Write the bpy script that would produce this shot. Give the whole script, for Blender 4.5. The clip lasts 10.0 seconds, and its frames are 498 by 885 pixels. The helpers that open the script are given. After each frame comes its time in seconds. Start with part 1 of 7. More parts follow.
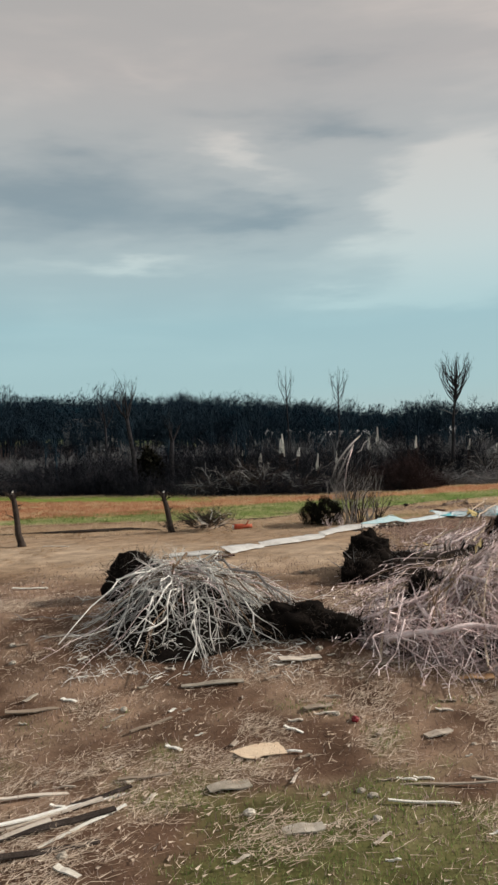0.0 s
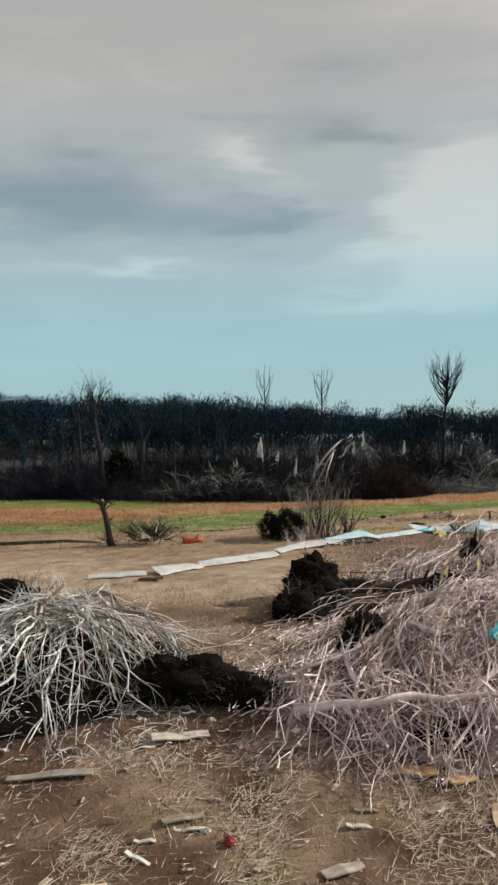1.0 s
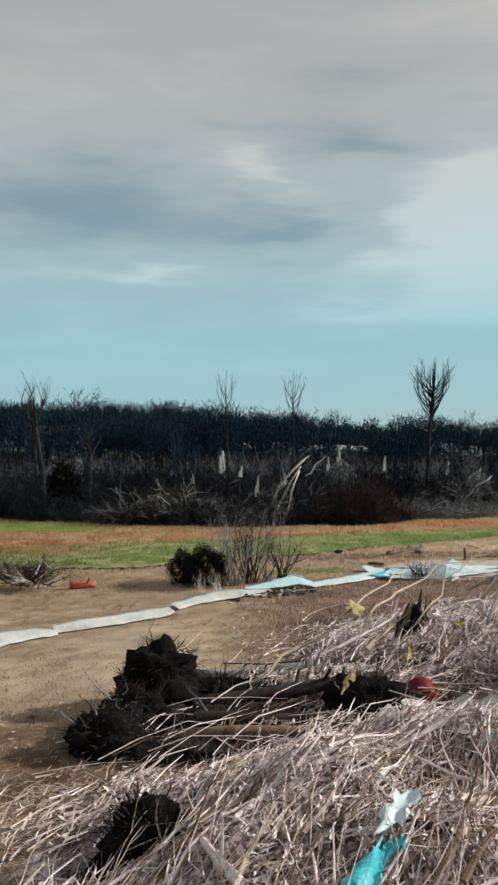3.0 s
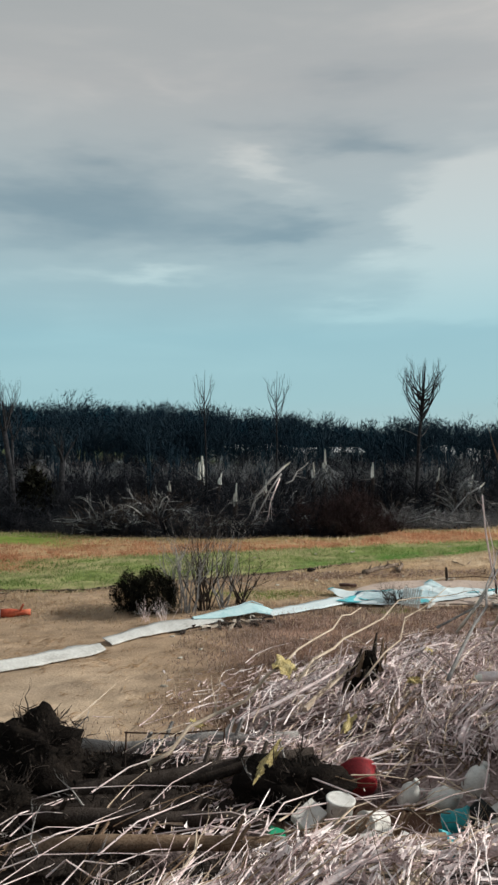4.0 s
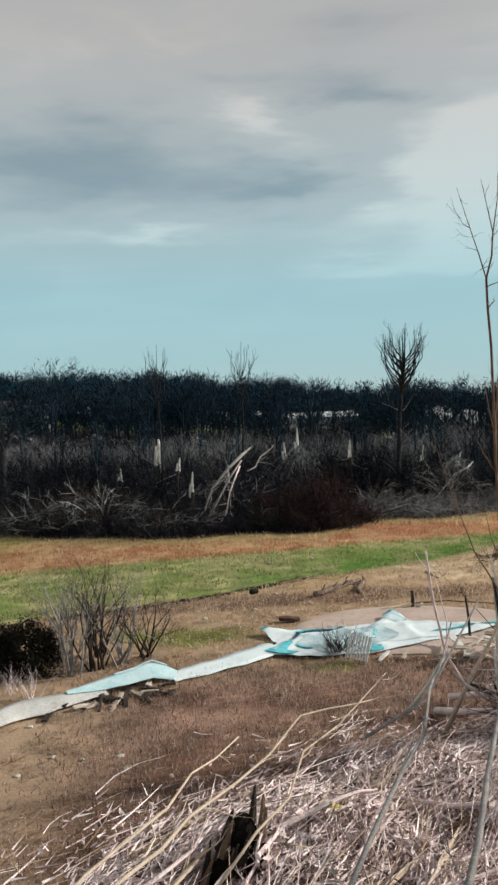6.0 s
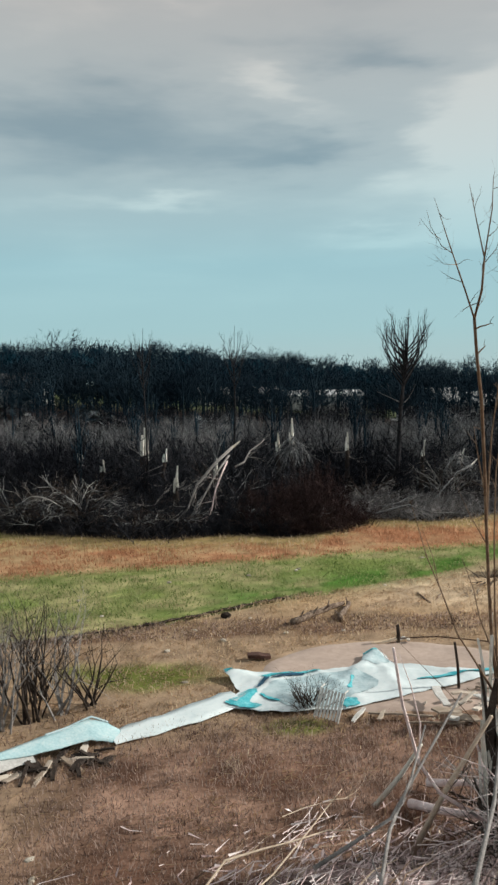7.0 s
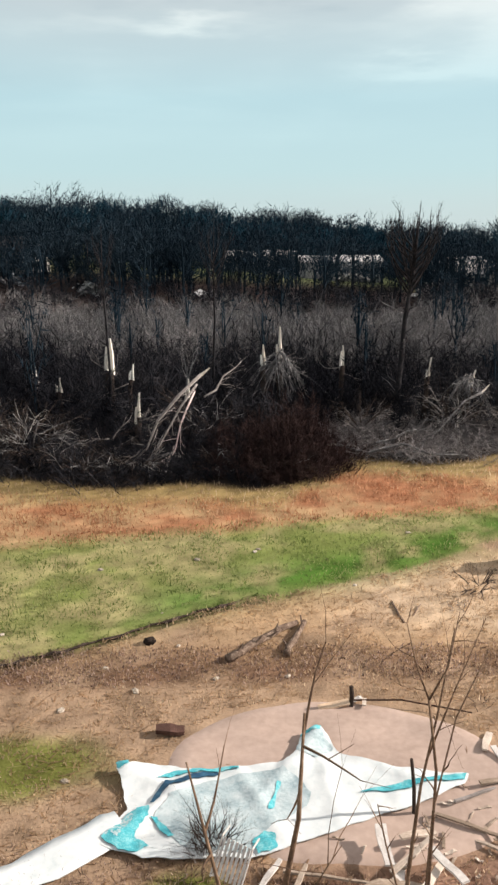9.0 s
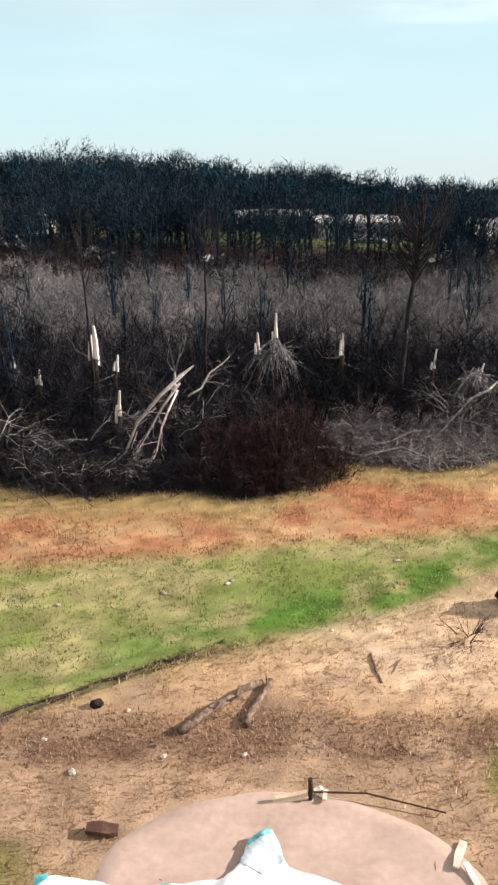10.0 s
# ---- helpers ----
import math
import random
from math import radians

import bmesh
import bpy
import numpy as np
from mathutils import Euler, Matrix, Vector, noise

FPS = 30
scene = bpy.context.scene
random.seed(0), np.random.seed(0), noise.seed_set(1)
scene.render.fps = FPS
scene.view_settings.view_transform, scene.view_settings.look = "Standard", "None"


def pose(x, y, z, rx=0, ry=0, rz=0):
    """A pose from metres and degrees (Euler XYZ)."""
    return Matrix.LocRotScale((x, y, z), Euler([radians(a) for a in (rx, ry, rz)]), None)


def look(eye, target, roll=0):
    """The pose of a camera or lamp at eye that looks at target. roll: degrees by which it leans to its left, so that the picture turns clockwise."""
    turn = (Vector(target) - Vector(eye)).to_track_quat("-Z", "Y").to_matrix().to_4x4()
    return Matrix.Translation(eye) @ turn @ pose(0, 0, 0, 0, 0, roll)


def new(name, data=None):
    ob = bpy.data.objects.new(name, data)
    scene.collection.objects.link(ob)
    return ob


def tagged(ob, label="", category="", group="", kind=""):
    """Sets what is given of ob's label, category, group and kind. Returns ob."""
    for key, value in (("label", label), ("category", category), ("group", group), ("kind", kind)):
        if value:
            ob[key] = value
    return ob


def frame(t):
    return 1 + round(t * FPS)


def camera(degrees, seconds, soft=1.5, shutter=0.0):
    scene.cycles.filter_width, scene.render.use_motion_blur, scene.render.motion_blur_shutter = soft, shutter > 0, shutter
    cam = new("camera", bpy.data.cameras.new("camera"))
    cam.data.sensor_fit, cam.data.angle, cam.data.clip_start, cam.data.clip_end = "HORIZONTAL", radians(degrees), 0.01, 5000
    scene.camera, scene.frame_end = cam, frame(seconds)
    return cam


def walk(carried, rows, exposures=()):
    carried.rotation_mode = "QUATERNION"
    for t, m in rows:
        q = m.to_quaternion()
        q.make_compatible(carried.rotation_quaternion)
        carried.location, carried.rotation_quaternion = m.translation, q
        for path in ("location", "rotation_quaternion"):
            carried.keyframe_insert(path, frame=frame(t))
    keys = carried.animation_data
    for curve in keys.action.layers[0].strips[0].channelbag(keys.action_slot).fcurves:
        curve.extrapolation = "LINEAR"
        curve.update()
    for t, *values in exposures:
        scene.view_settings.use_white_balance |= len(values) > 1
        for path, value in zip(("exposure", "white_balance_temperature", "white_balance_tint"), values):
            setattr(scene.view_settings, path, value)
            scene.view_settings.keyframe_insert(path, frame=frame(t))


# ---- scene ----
from mathutils import geometry

# ---------------------------------------------------------------- camera
cam = camera(35.4, 10.0, soft=2.6)
ROWS = [
    (0.0, (-0.039, 0.012, 4.535), (-0.029, 2.012, 4.518), -2.1),
    (0.5, (1.179, 2.311, 4.485), (1.187, 4.311, 4.465), -1.8),
    (1.0, (2.237, 4.384, 4.447), (2.238, 6.384, 4.438), -1.4),
    (1.5, (3.145, 6.230, 4.450), (3.144, 8.230, 4.444), -1.1),
    (2.0, (3.960, 7.921, 4.522), (3.957, 9.921, 4.524), -0.9),
    (2.5, (4.864, 9.693, 4.667), (4.852, 11.693, 4.676), -0.7),
    (4.0, (7.304, 14.069, 5.165), (7.276, 16.069, 5.177), -0.6),
    (4.5, (7.962, 15.425, 5.384), (7.939, 17.425, 5.380), -0.8),
    (5.0, (8.605, 16.882, 5.667), (8.595, 18.882, 5.619), -2.0),
    (5.5, (9.330, 18.333, 6.013), (9.298, 20.331, 5.945), -2.6),
    (7.0, (10.975, 22.426, 7.483), (10.908, 24.418, 7.316), -1.1),
    (7.5, (11.600, 23.845, 8.104), (11.522, 25.831, 7.880), -1.4),
    (8.0, (12.165, 25.387, 8.755), (12.077, 27.356, 8.414), -1.6),
    (8.5, (12.593, 26.988, 9.553), (12.497, 28.934, 9.104), -1.0),
    (9.0, (13.069, 28.602, 10.354), (12.944, 30.523, 9.811), -0.4),
    (9.5, (13.556, 30.215, 11.132), (13.439, 32.103, 10.482), 0.0),
    (10.0, (14.289, 31.518, 11.682), (14.114, 33.400, 11.026), -0.4),
]
walk(cam, [(t, look(eye, target, roll)) for t, eye, target, roll in ROWS], [(0.0, -0.05, 6550, 9), (1.5, -0.05, 6250, 4), (4.5, -0.05, 6100, 3), (5.5, 0.0, 6300, 6), (7.5, 0.0, 6250, 4), (8.3, 0.15, 6600, 11), (8.8, 0.36, 6750, 14), (9.2, 0.46, 6800, 16), (10.0, 0.70, 6850, 18)])

# ---------------------------------------------------------------- light
SUN = Vector((0.89, 0.17, 0.44)).normalized()
sun = new("sun", bpy.data.lights.new("sun", "SUN"))
sun.data.energy, sun.data.angle, sun.data.color = 5.0, radians(1.5), (1.0, 0.93, 0.84)
sun.matrix_world = look(SUN * 200, (0, 0, 0))

world = bpy.data.worlds.new("sky")
scene.world = world
world.use_nodes = True
wn, wl = world.node_tree.nodes, world.node_tree.links
wn.clear()


def wnode(kind, **values):
    n = wn.new(kind)
    for key, value in values.items():
        n.inputs[key].default_value = value
    return n


def ramp_on(nodes, stops, interpolation="LINEAR"):
    r = nodes.new("ShaderNodeValToRGB")
    r.color_ramp.interpolation = interpolation
    while len(r.color_ramp.elements) < len(stops):
        r.color_ramp.elements.new(0.5)
    for e, (p, c) in zip(r.color_ramp.elements, stops):
        e.position, e.color = p, (*c, 1)
    return r


sky = wn.new("ShaderNodeTexSky")
sky.sky_type, sky.sun_disc = "NISHITA", False
sky.sun_elevation, sky.sun_rotation = math.asin(SUN.z), math.atan2(SUN.x, SUN.y)
sky_gain = wn.new("ShaderNodeVectorMath")
sky_gain.operation = "SCALE"
sky_gain.inputs["Scale"].default_value = 0.09
wl.new(sky.outputs[0], sky_gain.inputs[0])
coord = wn.new("ShaderNodeTexCoord")
split = wn.new("ShaderNodeSeparateXYZ")
wl.new(coord.outputs["Generated"], split.inputs[0])
# cloud sheet: colour by height above the horizon, from clear cyan low down to grey overhead
height_ramp = ramp_on(wn, [(0.0, (0.45, 0.58, 0.60)), (0.06, (0.40, 0.595, 0.635)), (0.14, (0.385, 0.585, 0.635)), (0.26, (0.48, 0.55, 0.565)),
                           (0.42, (0.53, 0.495, 0.475)), (0.60, (0.46, 0.44, 0.42)), (1.0, (0.36, 0.36, 0.36))])
wl.new(split.outputs["Z"], height_ramp.inputs[0])
stretch = wn.new("ShaderNodeMapping")
stretch.inputs["Scale"].default_value = (1.6, 1.6, 7.5)
stretch.inputs["Location"].default_value = (0.35, 0.0, 0.42)
stretch.inputs["Rotation"].default_value = (0.0, radians(-4), 0.0)
wl.new(coord.outputs["Generated"], stretch.inputs[0])
clouds = wnode("ShaderNodeTexNoise", Scale=1.5, Detail=5.0, Roughness=0.5, Distortion=0.25)
wl.new(stretch.outputs[0], clouds.inputs["Vector"])
cloud_ramp = ramp_on(wn, [(0.30, (0.58, 0.67, 0.73)), (0.5, (0.97, 0.98, 0.98)), (0.70, (1.36, 1.28, 1.22))], "EASE")
calm = wn.new("ShaderNodeMapRange")
calm.inputs["To Min"].default_value, calm.inputs["To Max"].default_value = 0.24, 0.80
wl.new(clouds.outputs[0], calm.inputs["Value"])
density = calm.outputs[0]
# wind-torn edges: the cloud banks are looked up at places pushed about by noise
ragged = wnode("ShaderNodeTexNoise", Scale=5.0, Detail=4.0, Roughness=0.55)
wl.new(stretch.outputs[0], ragged.inputs["Vector"])
push = wn.new("ShaderNodeVectorMath")
push.operation = "MULTIPLY_ADD"
push.inputs[1].default_value = (0.16, 0.0, 0.07)
wl.new(ragged.outputs["Color"], push.inputs[0])
nudge = wn.new("ShaderNodeVectorMath")
nudge.operation = "SUBTRACT"
nudge.inputs[1].default_value = (0.08, 0.0, 0.035)
wl.new(coord.outputs["Generated"], nudge.inputs[0])
wl.new(nudge.outputs[0], push.inputs[2])
for (cx, cz), (rx, rz), lean, amount in (((0.05, 0.272), (0.24, 0.07), -2, -0.15), ((-0.23, 0.30), (0.32, 0.08), 4, -0.10), ((0.27, 0.255), (0.18, 0.14), 10, 0.44), ((0.01, 0.34), (0.19, 0.045), 14, 0.16), ((0.16, 0.35), (0.15, 0.06), 8, -0.09), ((0.30, 0.45), (0.3, 0.10), 5, 0.10), ((-0.14, 0.215), (0.26, 0.030), -2, 0.14), ((0.16, 0.165), (0.22, 0.022), 3, 0.12), ((-0.1, 0.42), (0.3, 0.05), 6, 0.06)):
    place = wn.new("ShaderNodeMapping")
    place.vector_type = "TEXTURE"
    place.inputs["Location"].default_value = (cx, 0, cz)
    place.inputs["Rotation"].default_value = (0, radians(lean), 0)
    place.inputs["Scale"].default_value = (rx, 40, rz)
    wl.new(push.outputs[0], place.inputs[0])
    lobe = wn.new("ShaderNodeTexGradient")
    lobe.gradient_type = "QUADRATIC_SPHERE"
    wl.new(place.outputs[0], lobe.inputs[0])
    more = wn.new("ShaderNodeMath")
    more.operation = "MULTIPLY_ADD"
    more.inputs[1].default_value = amount * 1.5
    wl.new(lobe.outputs["Fac"], more.inputs[0])
    wl.new(density, more.inputs[2])
    density = more.outputs[0]
wl.new(density, cloud_ramp.inputs[0])
cloud_mask = ramp_on(wn, [(0.08, (0.12, 0.12, 0.12)), (0.22, (1, 1, 1))])
wl.new(split.outputs["Z"], cloud_mask.inputs[0])
tinted = wn.new("ShaderNodeMix")
tinted.data_type, tinted.blend_type = "RGBA", "MULTIPLY"
wl.new(cloud_mask.outputs[0], tinted.inputs["Factor"])
wl.new(height_ramp.outputs[0], tinted.inputs["A"])
wl.new(cloud_ramp.outputs[0], tinted.inputs["B"])
cover = wn.new("ShaderNodeMix")
cover.data_type = "RGBA"
cover.inputs["Factor"].default_value = 0.88
wl.new(sky_gain.outputs[0], cover.inputs["A"])
wl.new(tinted.outputs["Result"], cover.inputs["B"])
background = wn.new("ShaderNodeBackground")
background.inputs["Strength"].default_value = 1.0
wl.new(cover.outputs["Result"], background.inputs["Color"])
wl.new(background.outputs[0], wn.new("ShaderNodeOutputWorld").inputs[0])

# ---------------------------------------------------------------- materials


def surface(name, stops, scale=4.0, rough=0.9, bump=0.3, metal=0.0, vary="", spread=0.35, grain=8.0, stretched=(1, 1, 1), attribute="", coat=0.0, see=0.0, gloss=0.3):
    """A procedural surface: a colour ramp driven by coarse noise and fine grain, with relief. vary: 'island' or 'object' shifts the ramp piece by piece."""
    m = bpy.data.materials.new(name)
    m.use_nodes = True
    n, l = m.node_tree.nodes, m.node_tree.links
    bsdf = n["Principled BSDF"]
    tc, mp = n.new("ShaderNodeTexCoord"), n.new("ShaderNodeMapping")
    mp.inputs["Scale"].default_value = stretched
    l.new(tc.outputs["Object"], mp.inputs[0])
    big, fine = n.new("ShaderNodeTexNoise"), n.new("ShaderNodeTexNoise")
    big.inputs["Scale"].default_value, big.inputs["Detail"].default_value = scale, 4
    fine.inputs["Scale"].default_value, fine.inputs["Detail"].default_value = scale * grain, 5
    for t in (big, fine):
        l.new(mp.outputs[0], t.inputs["Vector"])
    mix = n.new("ShaderNodeMath")
    mix.operation = "MULTIPLY_ADD"
    mix.inputs[1].default_value = 0.55
    l.new(big.outputs[0], mix.inputs[0])
    half = n.new("ShaderNodeMath")
    half.operation = "MULTIPLY"
    half.inputs[1].default_value = 0.45
    l.new(fine.outputs[0], half.inputs[0])
    l.new(half.outputs[0], mix.inputs[2])
    value = mix.outputs[0]
    if vary:
        src = n.new("ShaderNodeNewGeometry").outputs["Random Per Island"] if vary == "island" else n.new("ShaderNodeObjectInfo").outputs["Random"]
        shift = n.new("ShaderNodeMath")
        shift.operation = "MULTIPLY_ADD"
        shift.inputs[1].default_value = spread
        l.new(src, shift.inputs[0])
        lower = n.new("ShaderNodeMath")
        lower.operation = "SUBTRACT"
        lower.inputs[1].default_value = spread / 2
        l.new(value, lower.inputs[0])
        l.new(lower.outputs[0], shift.inputs[2])
        value = shift.outputs[0]
    ramp = ramp_on(n, [(0.25 + 0.5 * p, c) for p, c in stops])
    l.new(value, ramp.inputs[0])
    colour = ramp.outputs[0]
    if attribute:
        zone = n.new("ShaderNodeAttribute")
        zone.attribute_name = attribute
        tint = n.new("ShaderNodeMix")
        tint.data_type, tint.blend_type = "RGBA", "MULTIPLY"
        tint.inputs["Factor"].default_value = 1.0
        l.new(zone.outputs["Color"], tint.inputs["A"])
        l.new(colour, tint.inputs["B"])
        colour = tint.outputs["Result"]
    l.new(colour, bsdf.inputs["Base Color"])
    if see:
        thin, both = n.new("ShaderNodeBsdfTranslucent"), n.new("ShaderNodeMixShader")
        l.new(colour, thin.inputs["Color"])
        both.inputs[0].default_value = see
        l.new(bsdf.outputs[0], both.inputs[1])
        l.new(thin.outputs[0], both.inputs[2])
        l.new(both.outputs[0], n["Material Output"].inputs["Surface"])
    bsdf.inputs["Roughness"].default_value, bsdf.inputs["Metallic"].default_value = rough, metal
    bsdf.inputs["Specular IOR Level"].default_value = gloss
    bsdf.inputs["Coat Weight"].default_value = coat
    if bump:
        b = n.new("ShaderNodeBump")
        b.inputs["Strength"].default_value, b.inputs["Distance"].default_value = bump, 0.02
        l.new(fine.outputs[0], b.inputs["Height"])
        l.new(b.outputs[0], bsdf.inputs["Normal"])
    return m


GROUND = surface("ground", [(0, (0.62, 0.60, 0.58)), (0.5, (1, 1, 1)), (1, (1.35, 1.33, 1.3))], 1.1, 0.95, 0.9, grain=14, attribute="zone", gloss=0.03)
BARK_PALE = surface("pale_bark", [(0, (0.30, 0.205, 0.195)), (0.45, (0.71, 0.545, 0.53)), (1, (0.92, 0.81, 0.79))], 6, 0.85, 0.4, vary="island", spread=0.6)
BARK_WHITE = surface("bleached_bark", [(0, (0.36, 0.335, 0.31)), (0.5, (0.66, 0.63, 0.59)), (1, (0.86, 0.84, 0.80))], 6, 0.8, 0.4, vary="island", spread=0.55)
BARK_BROWN = surface("brown_bark", [(0, (0.065, 0.038, 0.023)), (0.5, (0.17, 0.108, 0.068)), (1, (0.33, 0.235, 0.165))], 5, 0.9, 0.6, vary="island", spread=0.35)
BARK_STRAW = surface("straw_bark", [(0, (0.28, 0.20, 0.14)), (0.5, (0.50, 0.385, 0.29)), (1, (0.68, 0.56, 0.45))], 6, 0.85, 0.4, vary="island", spread=0.5)
BARK_GREY = surface("grey_bark", [(0, (0.10, 0.09, 0.085)), (0.5, (0.22, 0.20, 0.19)), (1, (0.40, 0.37, 0.355))], 5, 0.9, 0.6, vary="island", spread=0.4)
BARK_DARK = surface("dark_bark", [(0, (0.018, 0.014, 0.012)), (0.5, (0.045, 0.035, 0.03)), (1, (0.10, 0.08, 0.07))], 5, 0.95, 0.8, vary="island", spread=0.3, gloss=0.03)
# SCRUB holds the wood's shaded sides in its colour, SCRUB_MID its lit tops
SCRUB = surface("shaded_scrub_twigs", [(0, (0.0032, 0.004, 0.0056)), (0.42, (0.0104, 0.0112, 0.0152)), (0.7, (0.036, 0.036, 0.0416)), (1, (0.112, 0.108, 0.112))], 0.11, 0.95, 0, vary="island", spread=0.12, gloss=0.03)
SCRUB_MID = surface("lit_grey_brown_twigs", [(0, (0.045, 0.048, 0.052)), (0.45, (0.135, 0.135, 0.14)), (0.75, (0.25, 0.24, 0.24)), (1, (0.4, 0.38, 0.375))], 0.09, 0.95, 0, vary="island", spread=0.10, gloss=0.03)
SCRUB_RED = surface("reddish_twigs", [(0, (0.008, 0.0056, 0.0064)), (0.5, (0.0288, 0.0176, 0.0176)), (1, (0.104, 0.0704, 0.064))], 0.35, 0.95, 0, vary="island", spread=0.3, gloss=0.03)
TRUNK_DARK = surface("blackish_bark", [(0, (0.008, 0.008, 0.010)), (0.5, (0.022, 0.021, 0.024)), (1, (0.07, 0.066, 0.068))], 5, 0.95, 0.6, vary="island", spread=0.3, gloss=0.03)
SCRUB_GREY = surface("silver_twigs", [(0, (0.09, 0.084, 0.086)), (0.5, (0.18, 0.168, 0.17)), (1, (0.33, 0.31, 0.305))], 0.3, 0.95, 0, vary="island", spread=0.35, gloss=0.03)
LIMB_GREY = surface("dull_grey_bark", [(0, (0.02, 0.02, 0.023)), (0.45, (0.08, 0.079, 0.083)), (0.72, (0.19, 0.187, 0.19)), (1, (0.5, 0.49, 0.49))], 5, 0.9, 0.5, vary="island", spread=0.5)
# aerial haze is painted into the next two colours as a blue tint
FAR_TREE = surface("hazy_far_bark", [(0, (0.0048, 0.0102, 0.0168)), (0.5, (0.0132, 0.0252, 0.0372)), (1, (0.033, 0.051, 0.066))], 0.1, 0.95, 0, vary="island", spread=0.2, gloss=0.03)
PINE = surface("hazy_pine_needles", [(0, (0.0045, 0.0225, 0.0375)), (0.5, (0.0105, 0.039, 0.0615)), (1, (0.0225, 0.06, 0.0863))], 0.4, 0.9, 0, vary="island", spread=0.2, gloss=0.03)
EVERGREEN = surface("evergreen_leaves", [(0, (0.004, 0.004, 0.003)), (0.5, (0.010, 0.010, 0.007)), (1, (0.026, 0.024, 0.016))], 3, 0.95, 0, vary="island", spread=0.6, gloss=0.03)
# near-black soil of root balls, also used where shaded hollows are painted
SOIL_SHADE = surface("dark_soil_and_shade", [(0, (0.004, 0.0035, 0.003)), (0.5, (0.010, 0.008, 0.007)), (1, (0.026, 0.020, 0.016))], 3, 1.0, 1.0, gloss=0.03)
MATTED = surface("matted_debris", [(0, (0.008, 0.006, 0.005)), (0.36, (0.085, 0.060, 0.056)), (0.58, (0.36, 0.275, 0.255)), (1, (0.66, 0.55, 0.51))], 1.6, 1.0, 1.0, grain=14, gloss=0.03)
WOOD_FRESH = surface("fresh_broken_wood", [(0, (0.52, 0.46, 0.38)), (0.5, (0.75, 0.71, 0.64)), (1, (0.87, 0.85, 0.81))], 5, 0.8, 0.5, stretched=(1, 1, 0.15), vary="object", spread=0.3)
LUMBER = surface("weathered_lumber", [(0, (0.26, 0.20, 0.15)), (0.5, (0.46, 0.38, 0.31)), (1, (0.66, 0.58, 0.50))], 5, 0.85, 0.4, stretched=(0.3, 1, 1), vary="object", spread=0.6)
LINER_WHITE = surface("white_vinyl", [(0, (0.48, 0.58, 0.61)), (0.45, (0.67, 0.735, 0.75)), (1, (0.8, 0.84, 0.845))], 0.9, 0.5, 0.25, grain=9)
LINER_PRINT = surface("pale_blue_vinyl", [(0, (0.19, 0.30, 0.35)), (0.45, (0.42, 0.53, 0.56)), (1, (0.64, 0.71, 0.73))], 3.0, 0.45, 0.5, grain=5)
LINER_PALE = surface("pale_turquoise_vinyl", [(0, (0.26, 0.46, 0.51)), (0.5, (0.47, 0.64, 0.67)), (1, (0.70, 0.77, 0.77))], 2.4, 0.5, 0.4, grain=8)
LINER_FOLD_SHADE = surface("fold_shade_vinyl", [(0, (0.008, 0.03, 0.07)), (0.5, (0.02, 0.08, 0.15)), (1, (0.06, 0.22, 0.32))], 5, 0.45, 0.3)
LINER_BLUE = surface("turquoise_vinyl", [(0, (0.02, 0.20, 0.28)), (0.5, (0.08, 0.50, 0.57)), (1, (0.45, 0.74, 0.76))], 5, 0.45, 0.4)
WALL_PANEL = surface("pale_wall_panel", [(0, (0.28, 0.26, 0.24)), (0.5, (0.54, 0.52, 0.495)), (1, (0.72, 0.71, 0.69))], 1.8, 0.6, 0.3, grain=10)
SAND = surface("pool_sand", [(0, (0.35, 0.265, 0.22)), (0.5, (0.455, 0.35, 0.295)), (1, (0.54, 0.42, 0.36))], 0.8, 0.95, 0.3)
PLASTIC_WHITE = surface("white_plastic", [(0, (0.36, 0.32, 0.29)), (0.5, (0.64, 0.61, 0.575)), (1, (0.78, 0.765, 0.74))], 9, 0.55, 0.25)
PLASTIC_RED = surface("red_plastic", [(0, (0.05, 0.006, 0.008)), (0.5, (0.20, 0.012, 0.018)), (1, (0.42, 0.04, 0.045))], 4, 0.45, 0.1)
PLASTIC_TEAL = surface("teal_plastic", [(0, (0.01, 0.18, 0.22)), (0.5, (0.03, 0.32, 0.36)), (1, (0.10, 0.45, 0.48))], 4, 0.4, 0.05)
PLASTIC_GREEN = surface("green_plastic", [(0, (0.01, 0.15, 0.07)), (0.5, (0.02, 0.26, 0.13)), (1, (0.05, 0.36, 0.2))], 4, 0.4, 0.05)
PLASTIC_BLACK = surface("black_plastic", [(0, (0.008, 0.008, 0.009)), (0.5, (0.015, 0.015, 0.016)), (1, (0.03, 0.03, 0.03))], 4, 0.5, 0.1)
CLOTH_TEAL = surface("teal_tarp", [(0, (0.03, 0.36, 0.44)), (0.5, (0.10, 0.58, 0.66)), (1, (0.35, 0.75, 0.80))], 3, 0.5, 0.3)
CLOTH_YELLOW = surface("yellow_insulation", [(0, (0.36, 0.26, 0.10)), (0.5, (0.60, 0.46, 0.20)), (1, (0.78, 0.67, 0.42))], 9, 1.0, 1.0, grain=20)
FOAM_TAN = surface("tan_board", [(0, (0.48, 0.33, 0.21)), (0.5, (0.66, 0.48, 0.33)), (1, (0.77, 0.61, 0.45))], 3, 0.9, 0.4, vary="object", spread=0.4)
LOG_BROWN = surface("weathered_log", [(0, (0.03, 0.02, 0.015)), (0.5, (0.14, 0.095, 0.07)), (1, (0.46, 0.36, 0.28))], 9, 0.9, 0.8, vary="island", spread=0.2)
